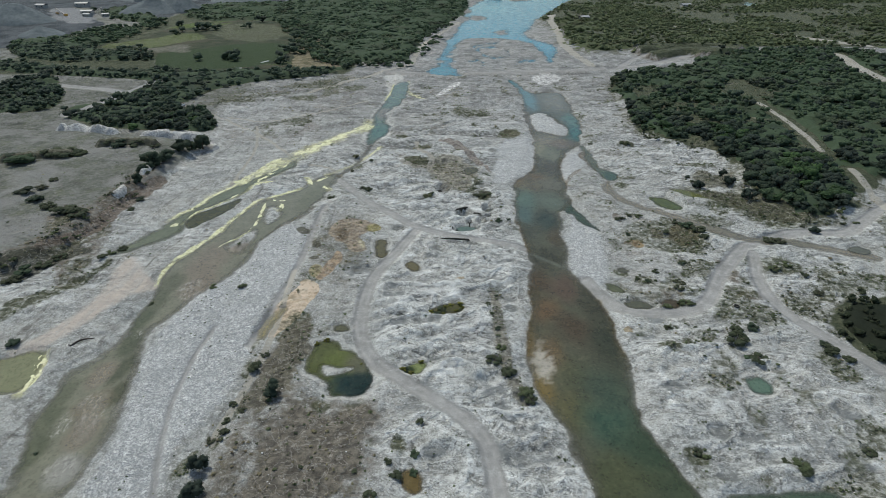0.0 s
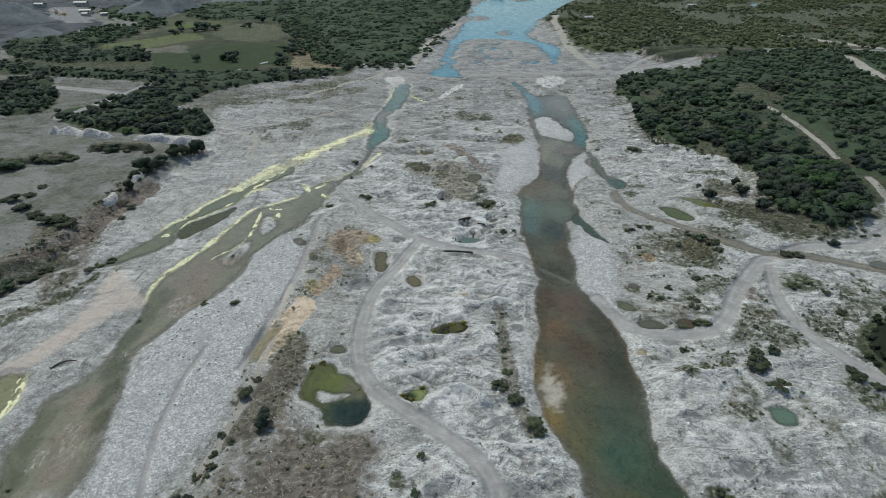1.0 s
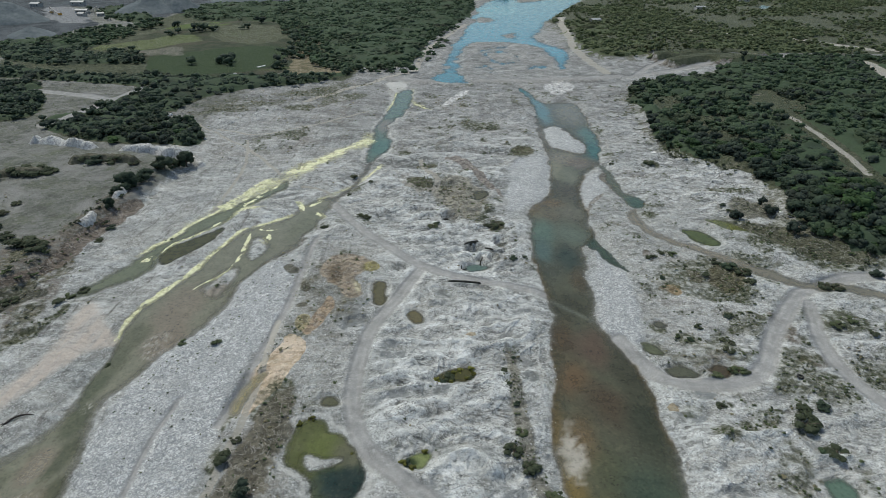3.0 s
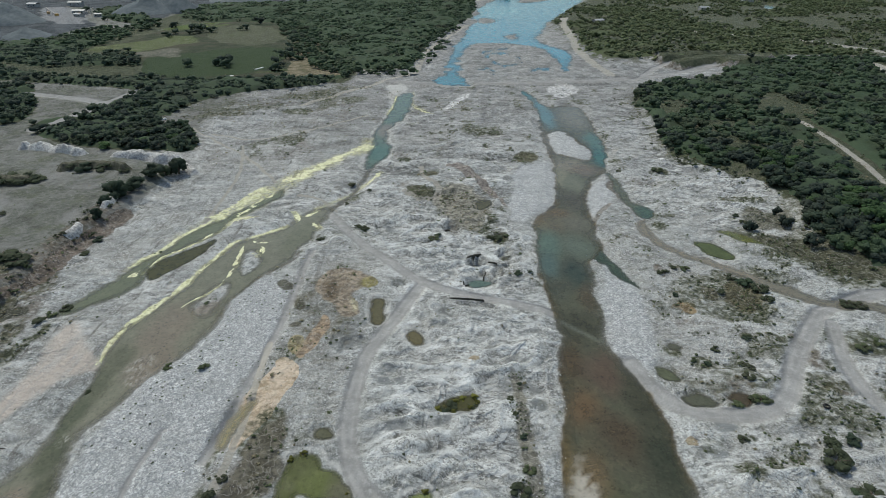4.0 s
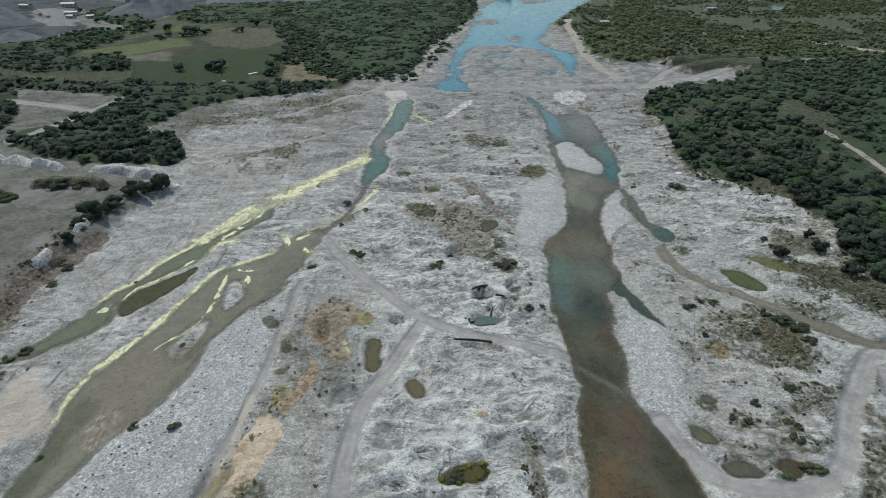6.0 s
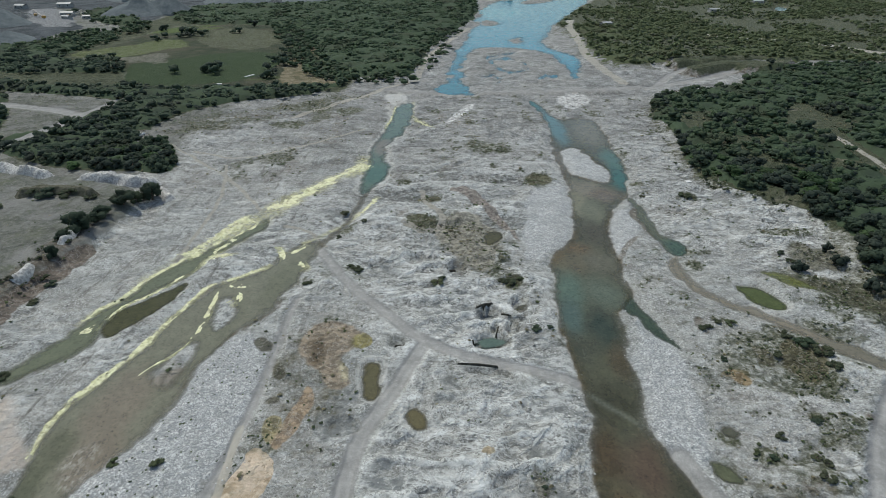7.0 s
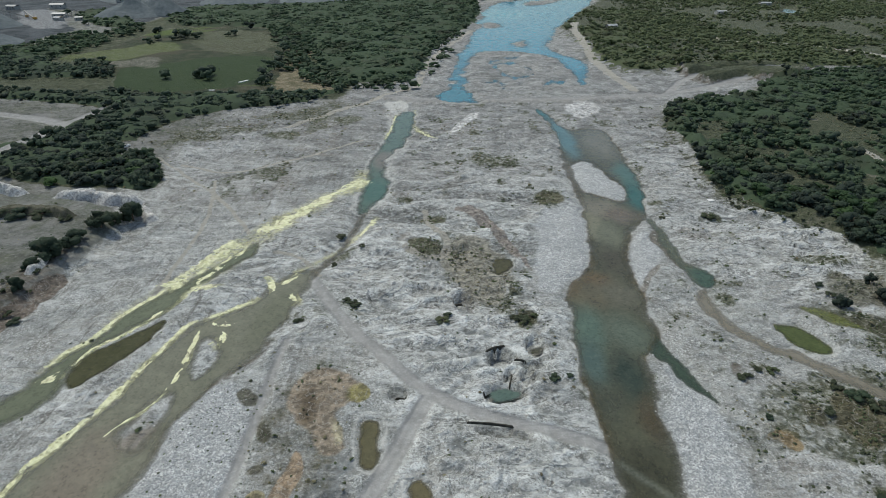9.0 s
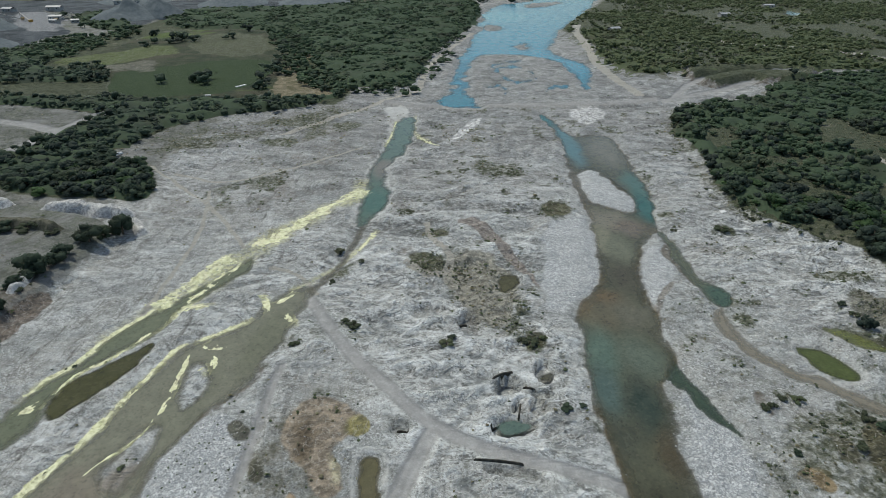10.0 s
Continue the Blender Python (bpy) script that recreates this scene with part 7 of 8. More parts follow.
# hedges and lone trees in the fields: a clump, loose singles and a thicket
rng = np.random.RandomState(408)
clump = np.array([(-206, 542), (-199, 538), (-203, 551), (-233, 541), (-324, 723), (-306, 717), (-308, 752), (-286, 732), (-317, 697), (-314, 745), (-297, 735), (-330, 712), (-299, 722), (-345, 770), (-358, 800), (-254, 756), (-259, 750), (-178, 678), (-169, 635), (-161, 598), (-174, 660), (-163, 606), (-158, 575), (-160, 560), (-153, 540), (-166, 588), (-150, 525), (-182, 700), (-188, 722), (-253, 807)], float)
x, y, r = clump[:, 0], clump[:, 1], rng.uniform(5.0, 8.5, len(clump))
stamped("woodland", SHAPES_MID, x, y, height(x, y), r, rng.uniform(0.6, 0.9, len(x)), rng, MAT_LEAF_DARK, "dark trees standing in the field", "wood")
outline("thicket", [(-359.5, 598), (-317, 609.5), (-289, 571), (-279, 540.5), (-309, 539.5), (-334, 558.5)])
x, y, rng = scatter(-365, -275, 535, 615, 6.0, 416)
ok = (away(x, y, "thicket") < 0) & (rng.rand(len(x)) < 0.8)
x, y = x[ok], y[ok]
stamped("woodland", SHAPES_MID, x, y, height(x, y), rng.uniform(2.5, 5.5, len(x)), rng.uniform(0.5, 0.8, len(x)), rng, MAT_LEAF_DARK, "low dark thicket at the field edge", "wood")

# low scrub and tufts where the ground is green or brown
x, y, rng = scatter(-330, 330, 60, 520, 1.7, 409)
near = np.abs(x) < 0.80 * (y + 45)
x, y = x[near], y[near]
_, cov = valley(x, y)
dry = cov["soil"]
want = np.clip(cov["veg"] * 1.0 + 0.55 * dry * (1 - smooth(away(x, y, "dark_west"), 4, -4)) + 0.004 + 0.25 * cov["terrace"] * (fbm(x, y, 9, 3, 66) > 0.62), 0, 1) * (1 - cov["road"]) * (1 - cov["wet"]) * (1 - 0.9 * cov["ochre"]) * (1 - 0.7 * cov["stain"]) * (1 - 0.8 * cov["bar"])
pick = rng.rand(len(x)) < 0.6 * want * (1 - 0.6 * smooth(-x, 20, 50) * smooth(y, 190, 230) * (1 - cov["soil"]))
x, y, dry = x[pick], y[pick], dry[pick]
TUFTS = []
for k in range(6):
    TUFTS.append(leaves(np.random.RandomState(540 + k), 5, 1.0, 0.7, 0.35, 1, 0.0))
z = height(x, y)
r = rng.uniform(0.30, 0.95, len(x)) * (0.7 + 0.6 * rng.rand(len(x)) ** 3) * (1 + 0.0015 * y)
brown = rng.rand(len(x)) < 0.25 + 0.5 * dry
for sel, mat, lab in ((~brown, MAT_LEAF_OLIVE, "low olive scrub and weeds over the gravel"), (brown, MAT_LEAF_DRY, "dry brown scrub and dead grass tufts")):
    stamped("scrub", TUFTS, x[sel], y[sel], z[sel], r[sel], np.full(sel.sum(), 0.8), rng, mat, lab, "scrub")
# shrubs along the eroded terrace edge and the edge of the eastern wood
x, y, rng = scatter(-175, 160, 120, 345, 3.2, 412)
rim = np.abs(away(x, y, "scarp_west", False) - 1.0) < 4.5
hem = (away(x, y, "wood_east") > -2) & (away(x, y, "wood_east") < 9) & (fbm(x, y, 18, 3, 105) > 0.5)
ok = (rim & (rng.rand(len(x)) < 0.35)) | (hem & (rng.rand(len(x)) < 0.5))
x, y = x[ok], y[ok]
stamped("scrub", tree_shapes(14, 0.2, 580, 4, 0.9, 4), x, y, height(x, y), rng.uniform(0.7, 1.9, len(x)), rng.uniform(0.8, 1.1, len(x)), rng, MAT_LEAF_OLIVE, "olive shrubs along the eroded bank and wood edge", "scrub")
# thick shrubs in the green patches between the heaps
x, y, rng = scatter(-120, 150, 62, 400, 1.3, 413)
near = np.abs(x) < 0.80 * (y + 45)
x, y = x[near], y[near]
_, cov = valley(x, y)
knot = smooth(fbm(x, y, 9.0, 4, 107, 0.6), 0.46, 0.58)
ok = (rng.rand(len(x)) < 0.8 * knot * smooth(cov["veg"], 0.40, 0.62)) & (cov["road"] < 0.3) & (cov["wet"] < 0.2)
x, y = x[ok], y[ok]
stamped("scrub", tree_shapes(6, 0.25, 590, 5, 0.7, 2), x, y, height(x, y), rng.uniform(0.3, 0.75, len(x)) * (0.6 + rng.rand(len(x))), rng.uniform(0.6, 0.9, len(x)), rng, MAT_LEAF_OLIVE, "dark shrubs in thick knots among the heaps", "scrub")
# weeds in a long strip beside the river
PLAN["weed_strip"] = [(14.6, 154.9), (14.4, 141.9), (14.7, 132.3), (16.9, 132.3), (15.0, 123.9), (17.1, 121.2), (17.3, 111.6), (18.2, 104.5)]
x, y, rng = scatter(5, 30, 100, 175, 0.75, 414)
ok = (away(x, y, "weed_strip", False) < 2.2) & (rng.rand(len(x)) < 0.75 * smooth(fbm(x, y, 6, 3, 121), 0.40, 0.58)) & (height(x, y) > WATER_Z + 0.3)
x, y = x[ok], y[ok]
stamped("scrub", TUFTS, x, y, height(x, y), rng.uniform(0.25, 0.7, len(x)), np.full(len(x), 0.8), rng, MAT_LEAF_OLIVE, "olive weeds in a long strip beside the river", "scrub")
# dark shrublets dotted over the western bar
x, y, rng = scatter(-85, -45, 75, 205, 1.5, 410)
dots = (away(x, y, "bar_west") < 5.0) & (height(x, y) > WATER_Z + 0.2) & (rng.rand(len(x)) < 0.03 + (0.14 + 0.22 * smooth(y, 125, 145)) * smooth(fbm(x, y, 12, 4, 103, 0.6) + 0.12 * smooth(x * 0.35 + y, 108, 135), 0.46, 0.60))
x, y = x[dots], y[dots]
stamped("scrub", TUFTS, x, y, height(x, y), rng.uniform(0.2, 0.65, len(x)), np.full(len(x), 0.6), rng, MAT_LEAF_OLIVE, "small olive shrublets dotted over the cobble bar", "scrub")

# ---- stones ----
def stone_shapes(seed, kinds=6):
    out = []
    for k in range(kinds):
        rng = np.random.RandomState(seed + k)
        v = np.array([(1, 0, 0), (0, 1, 0), (-1, 0, 0), (0, -1, 0), (0, 0, 0.62), (0, 0, -0.4)], float) * rng.uniform(0.7, 1.15, (6, 1)) + rng.uniform(-0.18, 0.18, (6, 3))
        out.append((v, np.array([(0, 1, 4), (1, 2, 4), (2, 3, 4), (3, 0, 4), (1, 0, 5), (2, 1, 5), (3, 2, 5), (0, 3, 5)])))
    return out


STONES = stone_shapes(560)
x, y, rng = scatter(-125, 150, 62, 330, 1.15, 411)
near = np.abs(x) < 0.80 * (y + 45)
x, y = x[near], y[near]
zz, cov = valley(x, y)
edge = 1 - smooth(np.abs(shore(*warp(x, y), "river_main") - 4.0), 1.0, 6.0)
want = 0.05 + 0.26 * cov["bar"] + 0.5 * edge + 0.18 * cov["crest"]
want *= (1 - cov["road"]) * (1 - cov["veg"]) * (zz > WATER_Z - 0.15)
pick = rng.rand(len(x)) < want
x, y, zz = x[pick], y[pick], zz[pick]
stamped("stones", STONES, x, y, zz + 0.02, 0.09 + (0.20 + 0.08 * edge[pick]) * rng.rand(len(x)) ** 2 + 0.0003 * y, rng.uniform(0.7, 1.0, len(x)), rng, MAT_STONE, "pale loose cobbles strewn over the gravel bars", "stones")

# ---- yellow algae mats along the western channels ----
def algae_mat(line, half, seed):
    """A floating sheet whose ragged holes dip under the water."""
    p = rounded(line, False, 3)
    step = np.concatenate(((0,), np.cumsum(np.hypot(*np.diff(p, axis=0).T))))
    n, k = max(6, int(step[-1] / 0.28)), max(11, int(half * 2.6 / 0.16))
    s = np.linspace(0, step[-1], n)
    cx, cy = np.interp(s, step, p[:, 0]), np.interp(s, step, p[:, 1])
    tx, ty = np.gradient(cx), np.gradient(cy)
    long = np.hypot(tx, ty)
    v = np.linspace(-1.3, 1.3, k)
    wide = half * (0.10 + 1.8 * fbm(s, s * 0 + seed, 5.0, 4, seed, 0.65))
    drift = half * 1.4 * (fbm(s, s * 0 - seed, 9.0, 3, seed + 2) - 0.5)
    x = (cx[:, None] - (ty / long)[:, None] * (v * wide[:, None] + drift[:, None])).ravel()
    y = (cy[:, None] + (tx / long)[:, None] * (v * wide[:, None] + drift[:, None])).ravel()
    vv, ss = np.tile(v, n), np.repeat(s, k)
    end = np.minimum(smooth(ss, 0, 4.0), smooth(step[-1] - ss, 0, 4.0))
    h = (0.75 - vv ** 2) * end - 0.5 * (1 - end) + 2.6 * (fbm(ss * 0.22, vv * half, 0.9, 4, seed, 0.7) - 0.56) + 2.4 * (fbm(ss * 0.35, vv * half * 1.1, 1.3, 4, seed + 5, 0.7) - 0.5) + 0.8 * (fbm(x, y, 3.5, 5, seed + 5, 0.75) - 0.5) + 1.6 * (fbm(x, y, 1.1, 3, seed + 8, 0.6) - 0.5)
    floor = np.maximum(height(x, y), WATER_Z + 0.02)
    z = floor + np.clip(0.14 * h, -0.12, 0.12) + 0.02
    return tagged(mesh_object("algae_mat", np.stack((x, y, z), 1), grid_faces(n, k), MAT_ALGAE, True), "ragged yellow-green algae mat floating at the stream edge", "algae", "algae mats on the western streams")


for i, (line, half) in enumerate(MATS):
    algae_mat(line, 1.05 * half, 111 + i)


# ---- heaps and banks ----
def heap(name, x, y, rx, ry, h, turn, material, label, seed, power=1.0, group=""):
    """A dumped heap with a rough skin, bedded a little into the ground."""
    rng = np.random.RandomState(seed)
    n, k = 26, 72
    rr, aa = np.linspace(0, 1, n), np.linspace(0, 2 * np.pi, k, endpoint=False)
    R, A = np.meshgrid(rr, aa, indexing="ij")
    lob = 1 + 0.22 * (fbm(np.cos(A) * 3 + seed, np.sin(A) * 3, 1.6, 3, seed) - 0.5)
    lx, ly = R * np.cos(A) * rx * lob, R * np.sin(A) * ry * lob
    c, s = math.cos(radians(turn)), math.sin(radians(turn))
    X, Y = (x + lx * c - ly * s).ravel(), (y + lx * s + ly * c).ravel()
    prof = np.clip(1 - R.ravel(), 0, 1) ** power * h * (1 + 1.1 * (fbm(X, Y, min(rx, ry) * 0.9, 4, seed + 1) - 0.5))
    g0 = height(X, Y)
    Z = np.where(R.ravel() > 0.97, g0 - 0.3, g0 * 0.3 + 0.7 * np.median(g0) * (R.ravel() < 0.97) + 0.0 + prof)
    Z = np.maximum(Z, g0 - 0.3)
    f = [(i * k + j, i * k + (j + 1) % k, (i + 1) * k + (j + 1) % k, (i + 1) * k + j) for i in range(n - 1) for j in range(k)]
    return tagged(mesh_object(name, np.stack((X, Y, Z), 1), np.array(f), material, True), label, "heap", group)


MAT_SPOIL = plain_material("pale_spoil", (0.25, 0.25, 0.245), (0.62, 0.615, 0.59), 0.9, 0.9, 0.2, 0.5)
MAT_AGGREGATE = plain_material("crushed_aggregate", (0.085, 0.105, 0.115), (0.135, 0.155, 0.162), 5.0, 0.95, 0.2, 0.4)


def bank(name, line, half, h, material, label, seed, group="", jag=0.6):
    """A long bank along a line, with steep sides and a broken crest."""
    p = rounded(line, False, 3)
    run = np.concatenate(((0,), np.cumsum(np.hypot(*np.diff(p, axis=0).T))))
    n, k = int(run[-1] / 0.5) + 2, 23
    s = np.linspace(0, run[-1], n)
    cx, cy = np.interp(s, run, p[:, 0]), np.interp(s, run, p[:, 1])
    tx, ty = np.gradient(cx), np.gradient(cy)
    long = np.hypot(tx, ty)
    v = np.linspace(-1, 1, k)
    wide = half * (0.6 + 0.8 * fbm(s, s * 0 + seed, 7.0, 3, seed))
    X = (cx[:, None] - (ty / long)[:, None] * v * wide[:, None]).ravel()
    Y = (cy[:, None] + (tx / long)[:, None] * v * wide[:, None]).ravel()
    V, S = np.tile(v, n), np.repeat(s, k)
    end = np.minimum(smooth(S, 0, half * 1.2), smooth(run[-1] - S, 0, half * 1.2))
    top = h * (1 - jag / 2 + jag * fbm(S, S * 0 - seed, 5.0, 4, seed + 3, 0.6)) * (1 + 0.5 * (fbm(X, Y, 2.4, 4, seed + 4, 0.6) - 0.5))
    Z = height(X, Y) - 0.3 + (top * np.clip(1.25 * (1 - np.abs(V) ** 1.6), 0, 1) + 0.3) * end
    return tagged(mesh_object(name, np.stack((X, Y, Z), 1), grid_faces(n, k), material, True), label, "heap", group)


MAT_BERM = plain_material("weedy_soil", (0.045, 0.048, 0.030), (0.13, 0.125, 0.095), 1.6, 0.9, 0.2, 0.3)
bank("spoil_bank", [(-176, 311), (-164, 314), (-153, 311), (-143, 310), (-136, 306)], 3.6, 3.6, MAT_SPOIL, "long pale bank of dumped gravel below dark trees", 601, "spoil banks on the terrace", 0.35)
bank("spoil_bank", [(-137, 305), (-130, 299), (-124, 292)], 2.6, 2.0, MAT_SPOIL, "short pale bank end of dumped gravel", 602, "spoil banks on the terrace")
bank("spoil_bank", [(-228, 321), (-208, 318), (-197, 313), (-185, 309)], 3.8, 4.4, MAT_SPOIL, "jagged pale bank of dumped gravel", 603, "spoil banks on the terrace", 0.9)
bank("weedy_berm", [(-186, 285), (-181, 290), (-173, 293), (-163, 292), (-152, 287)], 3.2, 3.0, MAT_BERM, "low curved berm of soil overgrown with dark weeds", 607, "berms on the terrace", 0.5)
bank("weedy_berm", [(-222, 262), (-212, 268), (-200, 274), (-187, 273)], 4.0, 2.6, MAT_BERM, "long soil berm overgrown with weeds on the terrace", 608, "berms on the terrace", 0.6)
bank("spoil_bank", [(-143, 257), (-141, 250), (-142, 245)], 1.8, 1.8, MAT_SPOIL, "small pale gravel bank at the terrace edge", 605, "spoil banks on the terrace")
bank("spoil_bank", [(-143, 232), (-141, 226), (-142, 221)], 1.6, 1.6, MAT_SPOIL, "small pale gravel bank at the terrace edge", 606, "spoil banks on the terrace")
for k, (hx, hy, hr, hh) in enumerate([(-590, 815, 52, 26), (-425, 945, 42, 22), (-455, 925, 50, 24), (-700, 900, 60, 24), (-380, 1120, 70, 18), (-250, 1150, 80, 16), (-560, 1150, 70, 16), (-480, 700, 30, 9)]):
    heap("aggregate_cone", hx, hy, hr, hr * 0.8, hh, 20 * k, MAT_AGGREGATE, "tall conical blue-grey heap of crushed gravel", 620 + k, 1.0, "quarry heaps")

# low dark ridges added above the dug pits, for their shaded soil walls
MAT_RIM_SHADE = plain_material("rim_shade_soil", (0.030, 0.029, 0.024), (0.085, 0.080, 0.066), 0.8, 0.9, 0.2, 0.2)
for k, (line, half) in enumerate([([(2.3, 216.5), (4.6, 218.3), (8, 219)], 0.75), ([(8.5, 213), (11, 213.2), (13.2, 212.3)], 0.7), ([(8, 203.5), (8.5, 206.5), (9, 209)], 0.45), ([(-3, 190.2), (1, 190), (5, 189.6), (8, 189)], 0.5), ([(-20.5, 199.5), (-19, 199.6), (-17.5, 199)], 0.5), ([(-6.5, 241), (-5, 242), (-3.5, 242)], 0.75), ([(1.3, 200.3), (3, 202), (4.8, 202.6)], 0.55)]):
    bank("soil_rim", line, 0.55 * half, 0.55, MAT_RIM_SHADE, "low dark ridge added at a pit rim for its shaded soil face", 650 + k, "soil rims round the pits", 0.8)


# ---- built things ----
def box(x0, x1, y0, y1, z0, z1, bevel=0.0):
    bm = bmesh.new()
    bmesh.ops.create_cube(bm, size=1.0)
    for v in bm.verts:
        v.co = (x0 + (v.co.x + 0.5) * (x1 - x0), y0 + (v.co.y + 0.5) * (y1 - y0), z0 + (v.co.z + 0.5) * (z1 - z0))
    if bevel:
        bmesh.ops.bevel(bm, geom=bm.edges[:], offset=bevel, segments=2, affect="EDGES")
    return bm


def solid(name, bm, material, parent, label=""):
    me = bpy.data.meshes.new(name)
    bm.to_mesh(me)
    bm.free()
    me.materials.append(material)
    ob = new(name, me)
    ob.parent = parent
    return tagged(ob, label) if label else ob


MAT_WHITE = plain_material("white_paint", (0.70, 0.70, 0.69), (0.80, 0.80, 0.79), 0.8, 0.35, 0.5, 0.0)
MAT_GLASS = plain_material("dark_glass", (0.015, 0.018, 0.02), (0.03, 0.034, 0.038), 0.5, 0.08, 0.5, 0.0)
MAT_RUBBER = plain_material("black_rubber", (0.018, 0.018, 0.018), (0.035, 0.035, 0.034), 0.2, 0.85, 0.3, 0.01)
MAT_ROOF = plain_material("sheet_roof", (0.24, 0.25, 0.25), (0.40, 0.40, 0.39), 2.0, 0.5, 0.5, 0.02)
MAT_WALL = plain_material("rendered_wall", (0.30, 0.29, 0.27), (0.45, 0.44, 0.41), 1.5)
MAT_STEEL = plain_material("dusty_steel", (0.20, 0.20, 0.19), (0.36, 0.34, 0.31), 1.0, 0.6, 0.4, 0.02)
MAT_ORANGE = plain_material("ochre_machine_paint", (0.42, 0.24, 0.05), (0.55, 0.33, 0.08), 1.0, 0.5, 0.4, 0.0)
MAT_WOOD = plain_material("dark_driftwood", (0.025, 0.022, 0.02), (0.075, 0.065, 0.055), 0.5, 0.8, 0.3, 0.05)
MAT_CONCRETE = plain_material("pale_concrete", (0.55, 0.55, 0.54), (0.72, 0.72, 0.70), 0.8, 0.8, 0.3, 0.02)


def wheel(parent, x, y, r, w):
    bm = bmesh.new()
    bmesh.ops.create_cone(bm, cap_ends=True, segments=16, radius1=r, radius2=r, depth=w, matrix=pose(x, y, r, 90, 0, 90))
    bmesh.ops.bevel(bm, geom=[e for e in bm.edges if len(e.link_faces) == 2 and any(len(f.verts) > 4 for f in e.link_faces)], offset=0.04, segments=1, affect="EDGES")
    tyre = solid("wheel", bm, MAT_RUBBER, parent, "black rubber tyre")
    bm = bmesh.new()
    bmesh.ops.create_cone(bm, cap_ends=True, segments=12, radius1=r * 0.55, radius2=r * 0.5, depth=w + 0.03, matrix=pose(x, y, r, 90, 0, 90))
    solid("rim", bm, MAT_STEEL, tyre, "dull steel rim")


def pickup(x, y, turn):
    """A small pickup with cab, load bed, windows, lamps and wheels."""
    ob = tagged(new("pickup_truck"), "white pickup truck parked at the edge of dark trees", "truck")
    solid("body", box(-0.88, 0.88, -2.5, 2.5, 0.42, 1.02, 0.08), MAT_WHITE, ob)
    bm = box(-0.82, 0.82, -0.55, 1.35, 1.0, 1.72, 0.06)
    for v in bm.verts:
        if v.co.z > 1.5:
            v.co.y = 0.4 + (v.co.y - 0.4) * 0.72
            v.co.x *= 0.9
    solid("cab", bm, MAT_WHITE, ob)
    for yy, tilt in ((1.26, 26), (-0.5, -20)):
        bm = box(-0.70, 0.70, -0.02, 0.02, -0.25, 0.25)
        bmesh.ops.transform(bm, matrix=pose(0, yy, 1.38, tilt, 0, 0), verts=bm.verts)
        solid("windscreen", bm, MAT_GLASS, ob, "dark glass")
    for s in (-1, 1):
        solid("side_window", box(s * 0.80 - 0.03, s * 0.80 + 0.03, -0.25, 1.0, 1.16, 1.55), MAT_GLASS, ob, "dark glass")
        solid("bed_side", box(s * 0.84 - 0.04, s * 0.84 + 0.04, -2.48, -0.6, 1.0, 1.32, 0.02), MAT_WHITE, ob)
        solid("headlight", box(s * 0.66 - 0.16, s * 0.66 + 0.16, 2.47, 2.53, 0.74, 0.92, 0.02), MAT_GLASS, ob)
        for yy in (-1.55, 1.6):
            wheel(ob, s * 0.80, yy, 0.36, 0.24)
    solid("tailgate", box(-0.84, 0.84, -2.5, -2.42, 1.0, 1.32, 0.02), MAT_WHITE, ob)
    solid("bumper", box(-0.86, 0.86, 2.48, 2.62, 0.42, 0.60, 0.03), MAT_STEEL, ob)
    ob.matrix_basis = pose(x, y, float(height(x, y)[0]), 0, 0, turn)
    return ob


def shed(x, y, w, d, h, turn, label, roof=None):
    """A quarry shed with walls, gabled sheet roof, door and windows."""
    ob = tagged(new("shed"), label, "building", "quarry sheds")
    for s in (-1, 1):
        solid("wall", box(s * w / 2 - 0.1, s * w / 2 + 0.1, -d / 2, d / 2, -0.5, h), MAT_WALL, ob)
        solid("wall", box(-w / 2 + 0.1, w / 2 - 0.1, s * d / 2 - 0.1, s * d / 2 + 0.1, -0.5, h), MAT_WALL, ob)
        bm = box(-w / 2 - 0.5, w / 2 + 0.5, -0.06, 0.06, -d * 0.29, d * 0.29)
        bmesh.ops.transform(bm, matrix=pose(0, s * d * 0.265, h + d * 0.085, 90 + s * -18, 0, 0), verts=bm.verts)
        solid("roof", bm, roof or MAT_ROOF, ob, "pale corrugated sheet roof")
    for k in (-0.3, 0.3):
        solid("window", box(k * w - 0.8, k * w + 0.8, -d / 2 - 0.13, -d / 2 - 0.09, h * 0.4, h * 0.75), MAT_GLASS, ob)
    solid("door", box(-1.6, 1.6, -d / 2 - 0.14, -d / 2 - 0.09, -0.3, h * 0.8), MAT_STEEL, ob)
    ob.matrix_basis = pose(x, y, float(height(x, y)[0]), 0, 0, turn)
    return ob


def conveyor(x, y, turn, span, rise):
    """A sloping belt on trestles, as in a gravel plant."""
    ob = tagged(new("conveyor"), "dusty steel belt conveyor of the gravel plant", "conveyor", "conveyors of the gravel plant")
    bm = box(-0.7, 0.7, 0, math.hypot(span, rise), -0.35, 0.35, 0.05)
    bmesh.ops.transform(bm, matrix=pose(0, 0, 1.0, math.degrees(math.atan2(rise, span)), 0, 0), verts=bm.verts)
    solid("belt_frame", bm, MAT_STEEL, ob)
    for k in (0.35, 0.7, 0.95):
        for s in (-1, 1):
            solid("leg", box(s * 0.8 - 0.15, s * 0.8 + 0.15, k * span - 0.15, k * span + 0.15, -0.5, 1.0 + k * rise), MAT_STEEL, ob)
    solid("hopper", box(-2, 2, -3, 1, 0.5, 3.2, 0.3), MAT_ORANGE, ob)
    ob.matrix_basis = pose(x, y, float(height(x, y)[0]), 0, 0, turn)
    return ob


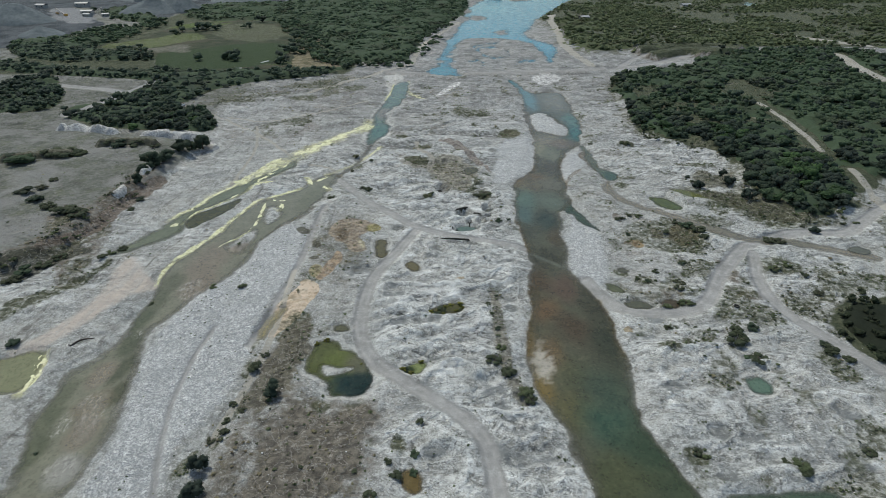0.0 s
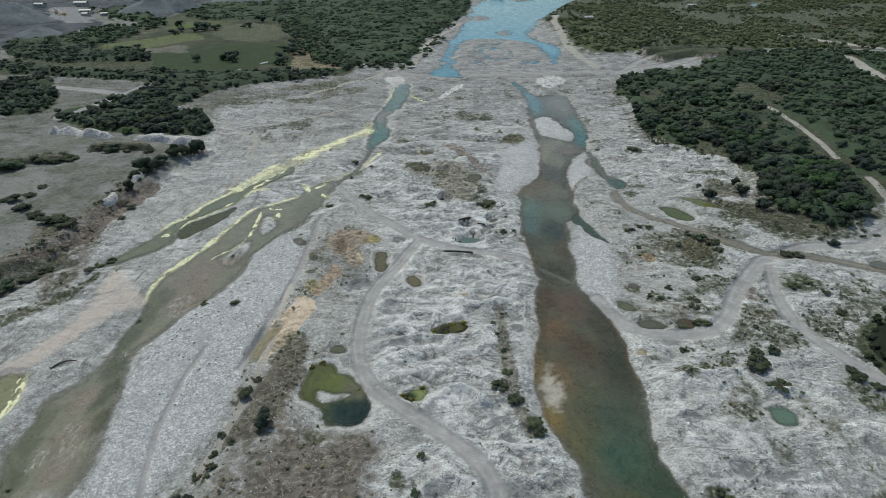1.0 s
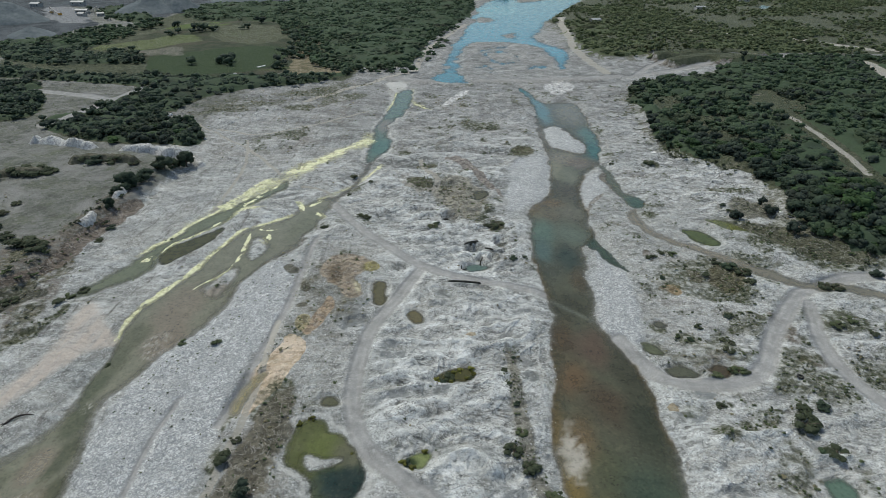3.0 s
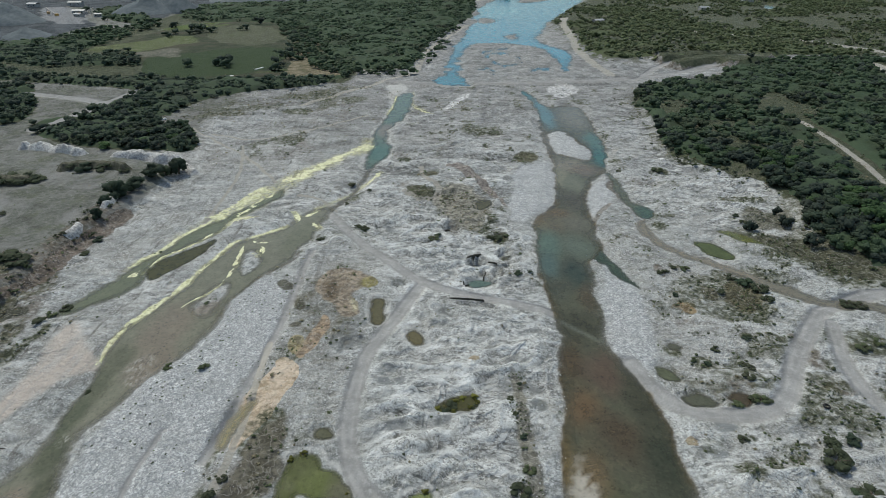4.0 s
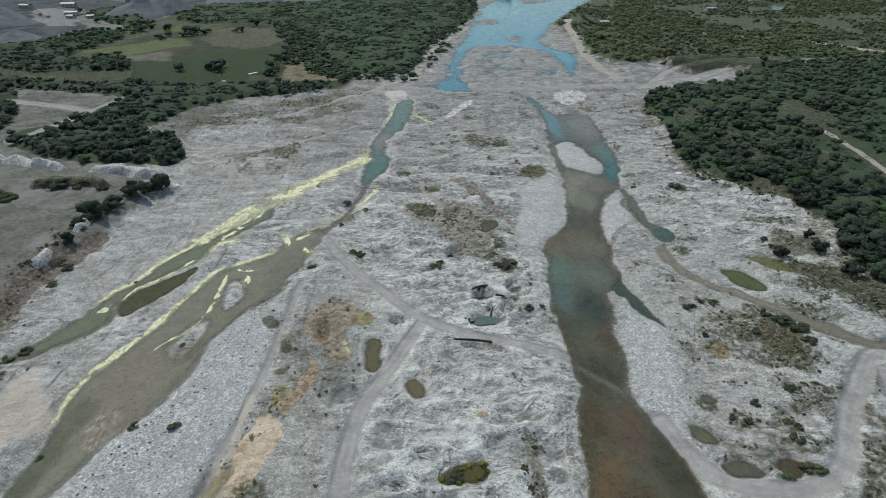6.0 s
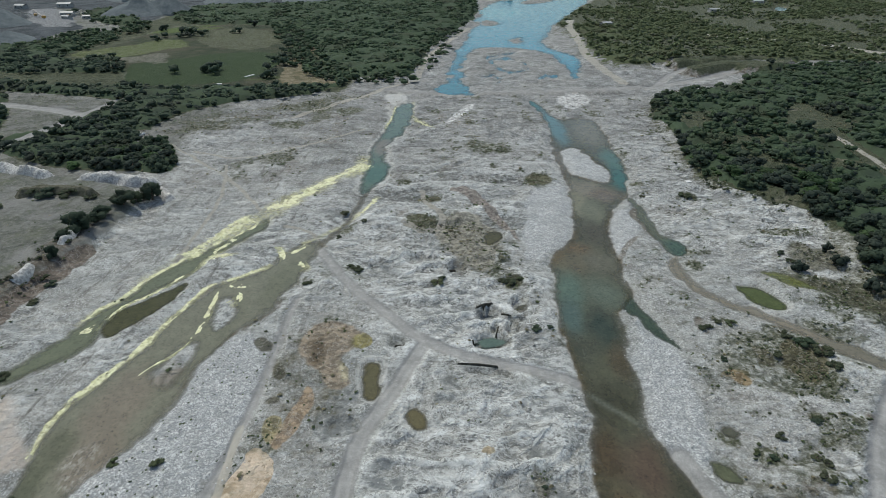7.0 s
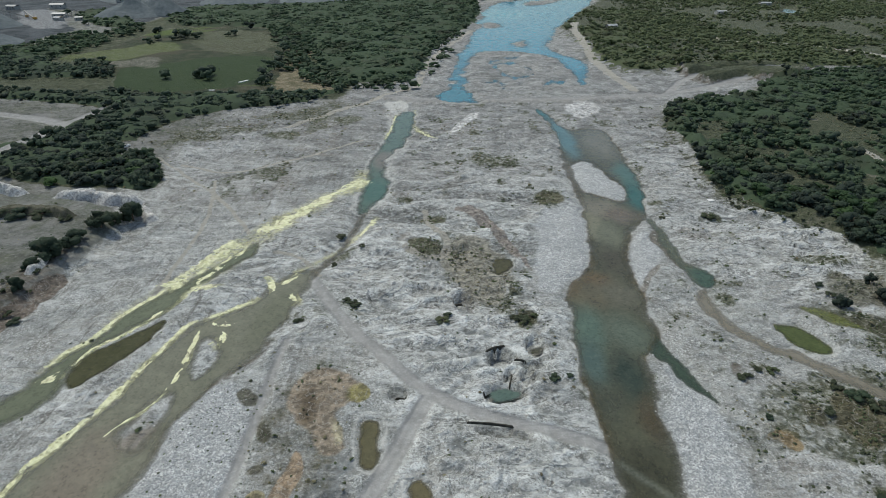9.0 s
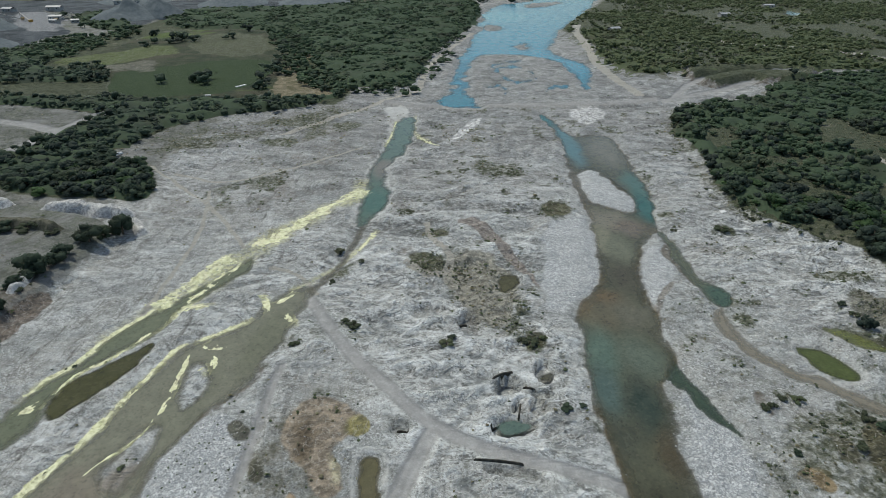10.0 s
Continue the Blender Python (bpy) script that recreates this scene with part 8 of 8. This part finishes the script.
pickup(-179.3, 377.4, 150)
for a in [(-546, 911, 16, 9, 5, 12, "pale-roofed shed in the gravel yard"), (-524, 873, 12, 7, 4, -20, "small pale-roofed shed beside a conveyor"), (-548, 1100, 34, 16, 7, 8, "large white-roofed hall beyond the gravel heaps"),
          (-505, 885, 9, 6, 4, 40, "low grey shed in the gravel yard"), (-610, 1010, 20, 10, 5, 5, "pale-roofed shed at the back of the quarry"), (-665, 990, 16, 10, 5, -10, "pale-roofed shed by a tall heap"),
          (357, 970, 14, 8, 4, 10, "low pale house among scattered trees"), (172, 822, 13, 8, 4, 25, "low pale house above the river bank"), (470, 1085, 16, 8, 4, 0, "low pale house beside a far pond")]:
    shed(*a)
for a in [(-560, 880, 60, 22, 9), (-535, 895, -40, 20, 8), (-585, 900, 130, 24, 9)]:
    conveyor(*a)


def driftwood(x, y, turn):
    """A stranded tree: curved trunk with root plate and broken limbs."""
    ob = tagged(new("driftwood_trunk"), "dark curved driftwood trunk stranded on a gravel bar", "driftwood")
    pts = [(-5.2 + 1.3 * k, 2.6 * math.sin(0.4 * k), 0.35 + 0.1 * math.sin(k)) for k in range(9)]
    part("trunk", *tube(pts, [0.45, 0.5, 0.5, 0.46, 0.42, 0.38, 0.32, 0.26, 0.12], 8), MAT_WOOD, ob, smooth_faces=True)
    for k in range(6):
        a = 1.05 * k
        part("root", *tube([(-5.0, 0, 0.4), (-5.7, 0.7 * math.cos(a), 0.5 + 0.5 * math.sin(a)), (-6.3, 1.4 * math.cos(a), 0.6 + 1.0 * math.sin(a))], [0.22, 0.14, 0.05], 5), MAT_WOOD, ob, smooth_faces=True)
    for k, s in ((3, 1), (5, -1), (6, 1)):
        q = pts[k]
        part("limb", *tube([q, (q[0] + 0.8, q[1] + 0.9 * s, q[2] + 0.4), (q[0] + 2.0, q[1] + 1.9 * s, q[2] + 0.5)], [0.2, 0.13, 0.05], 5), MAT_WOOD, ob, smooth_faces=True)
    ob.matrix_basis = pose(x, y, float(height(x, y)[0]) + 0.05, 0, 0, turn) @ Matrix.Scale(0.55, 4)


driftwood(-101, 126, 35)


def old_tyre(x, y):
    ob = tagged(new("old_tyre"), "discarded black lorry tyre lying flat on gravel", "tyre")
    n, k, v = 24, 10, []
    for i in range(n):
        for j in range(k):
            a, b = 6.2832 * i / n, 6.2832 * j / k
            rr = 0.62 + 0.22 * math.cos(b)
            v.append((rr * math.cos(a), rr * math.sin(a), 0.2 + 0.2 * math.sin(b)))
    f = np.array([(i * k + j, ((i + 1) % n) * k + j, ((i + 1) % n) * k + (j + 1) % k, i * k + (j + 1) % k) for i in range(n) for j in range(k)])
    part("tread", np.array(v), f, MAT_RUBBER, ob, smooth_faces=True)
    ob.matrix_basis = pose(x, y, float(height(x, y)[0]))


old_tyre(87.2, 145.5)


def slab(x, y, w, d, turn, label):
    ob = tagged(new("slab"), label, "slab", "pale slabs")
    solid("block", box(-w / 2, w / 2, -d / 2, d / 2, -0.4, 0.45, 0.06), MAT_CONCRETE, ob)
    ob.matrix_basis = pose(x, y, float(height(x, y)[0]), 0, 0, turn)


for a in [(101, 320, 2.6, 2.2, 10, "pale concrete slab left on the gravel flat"), (-169, 532, 9, 2.0, 62, "long white slab at the edge of a crop field"), (-182, 502, 4, 2, 10, "small white slab beside field trees"), (236, 376, 1.6, 1.4, 0, "small white block in a clearing"), (-189, 346, 3, 2.4, 15, "white slab half hidden between trees")]:
    slab(*a)
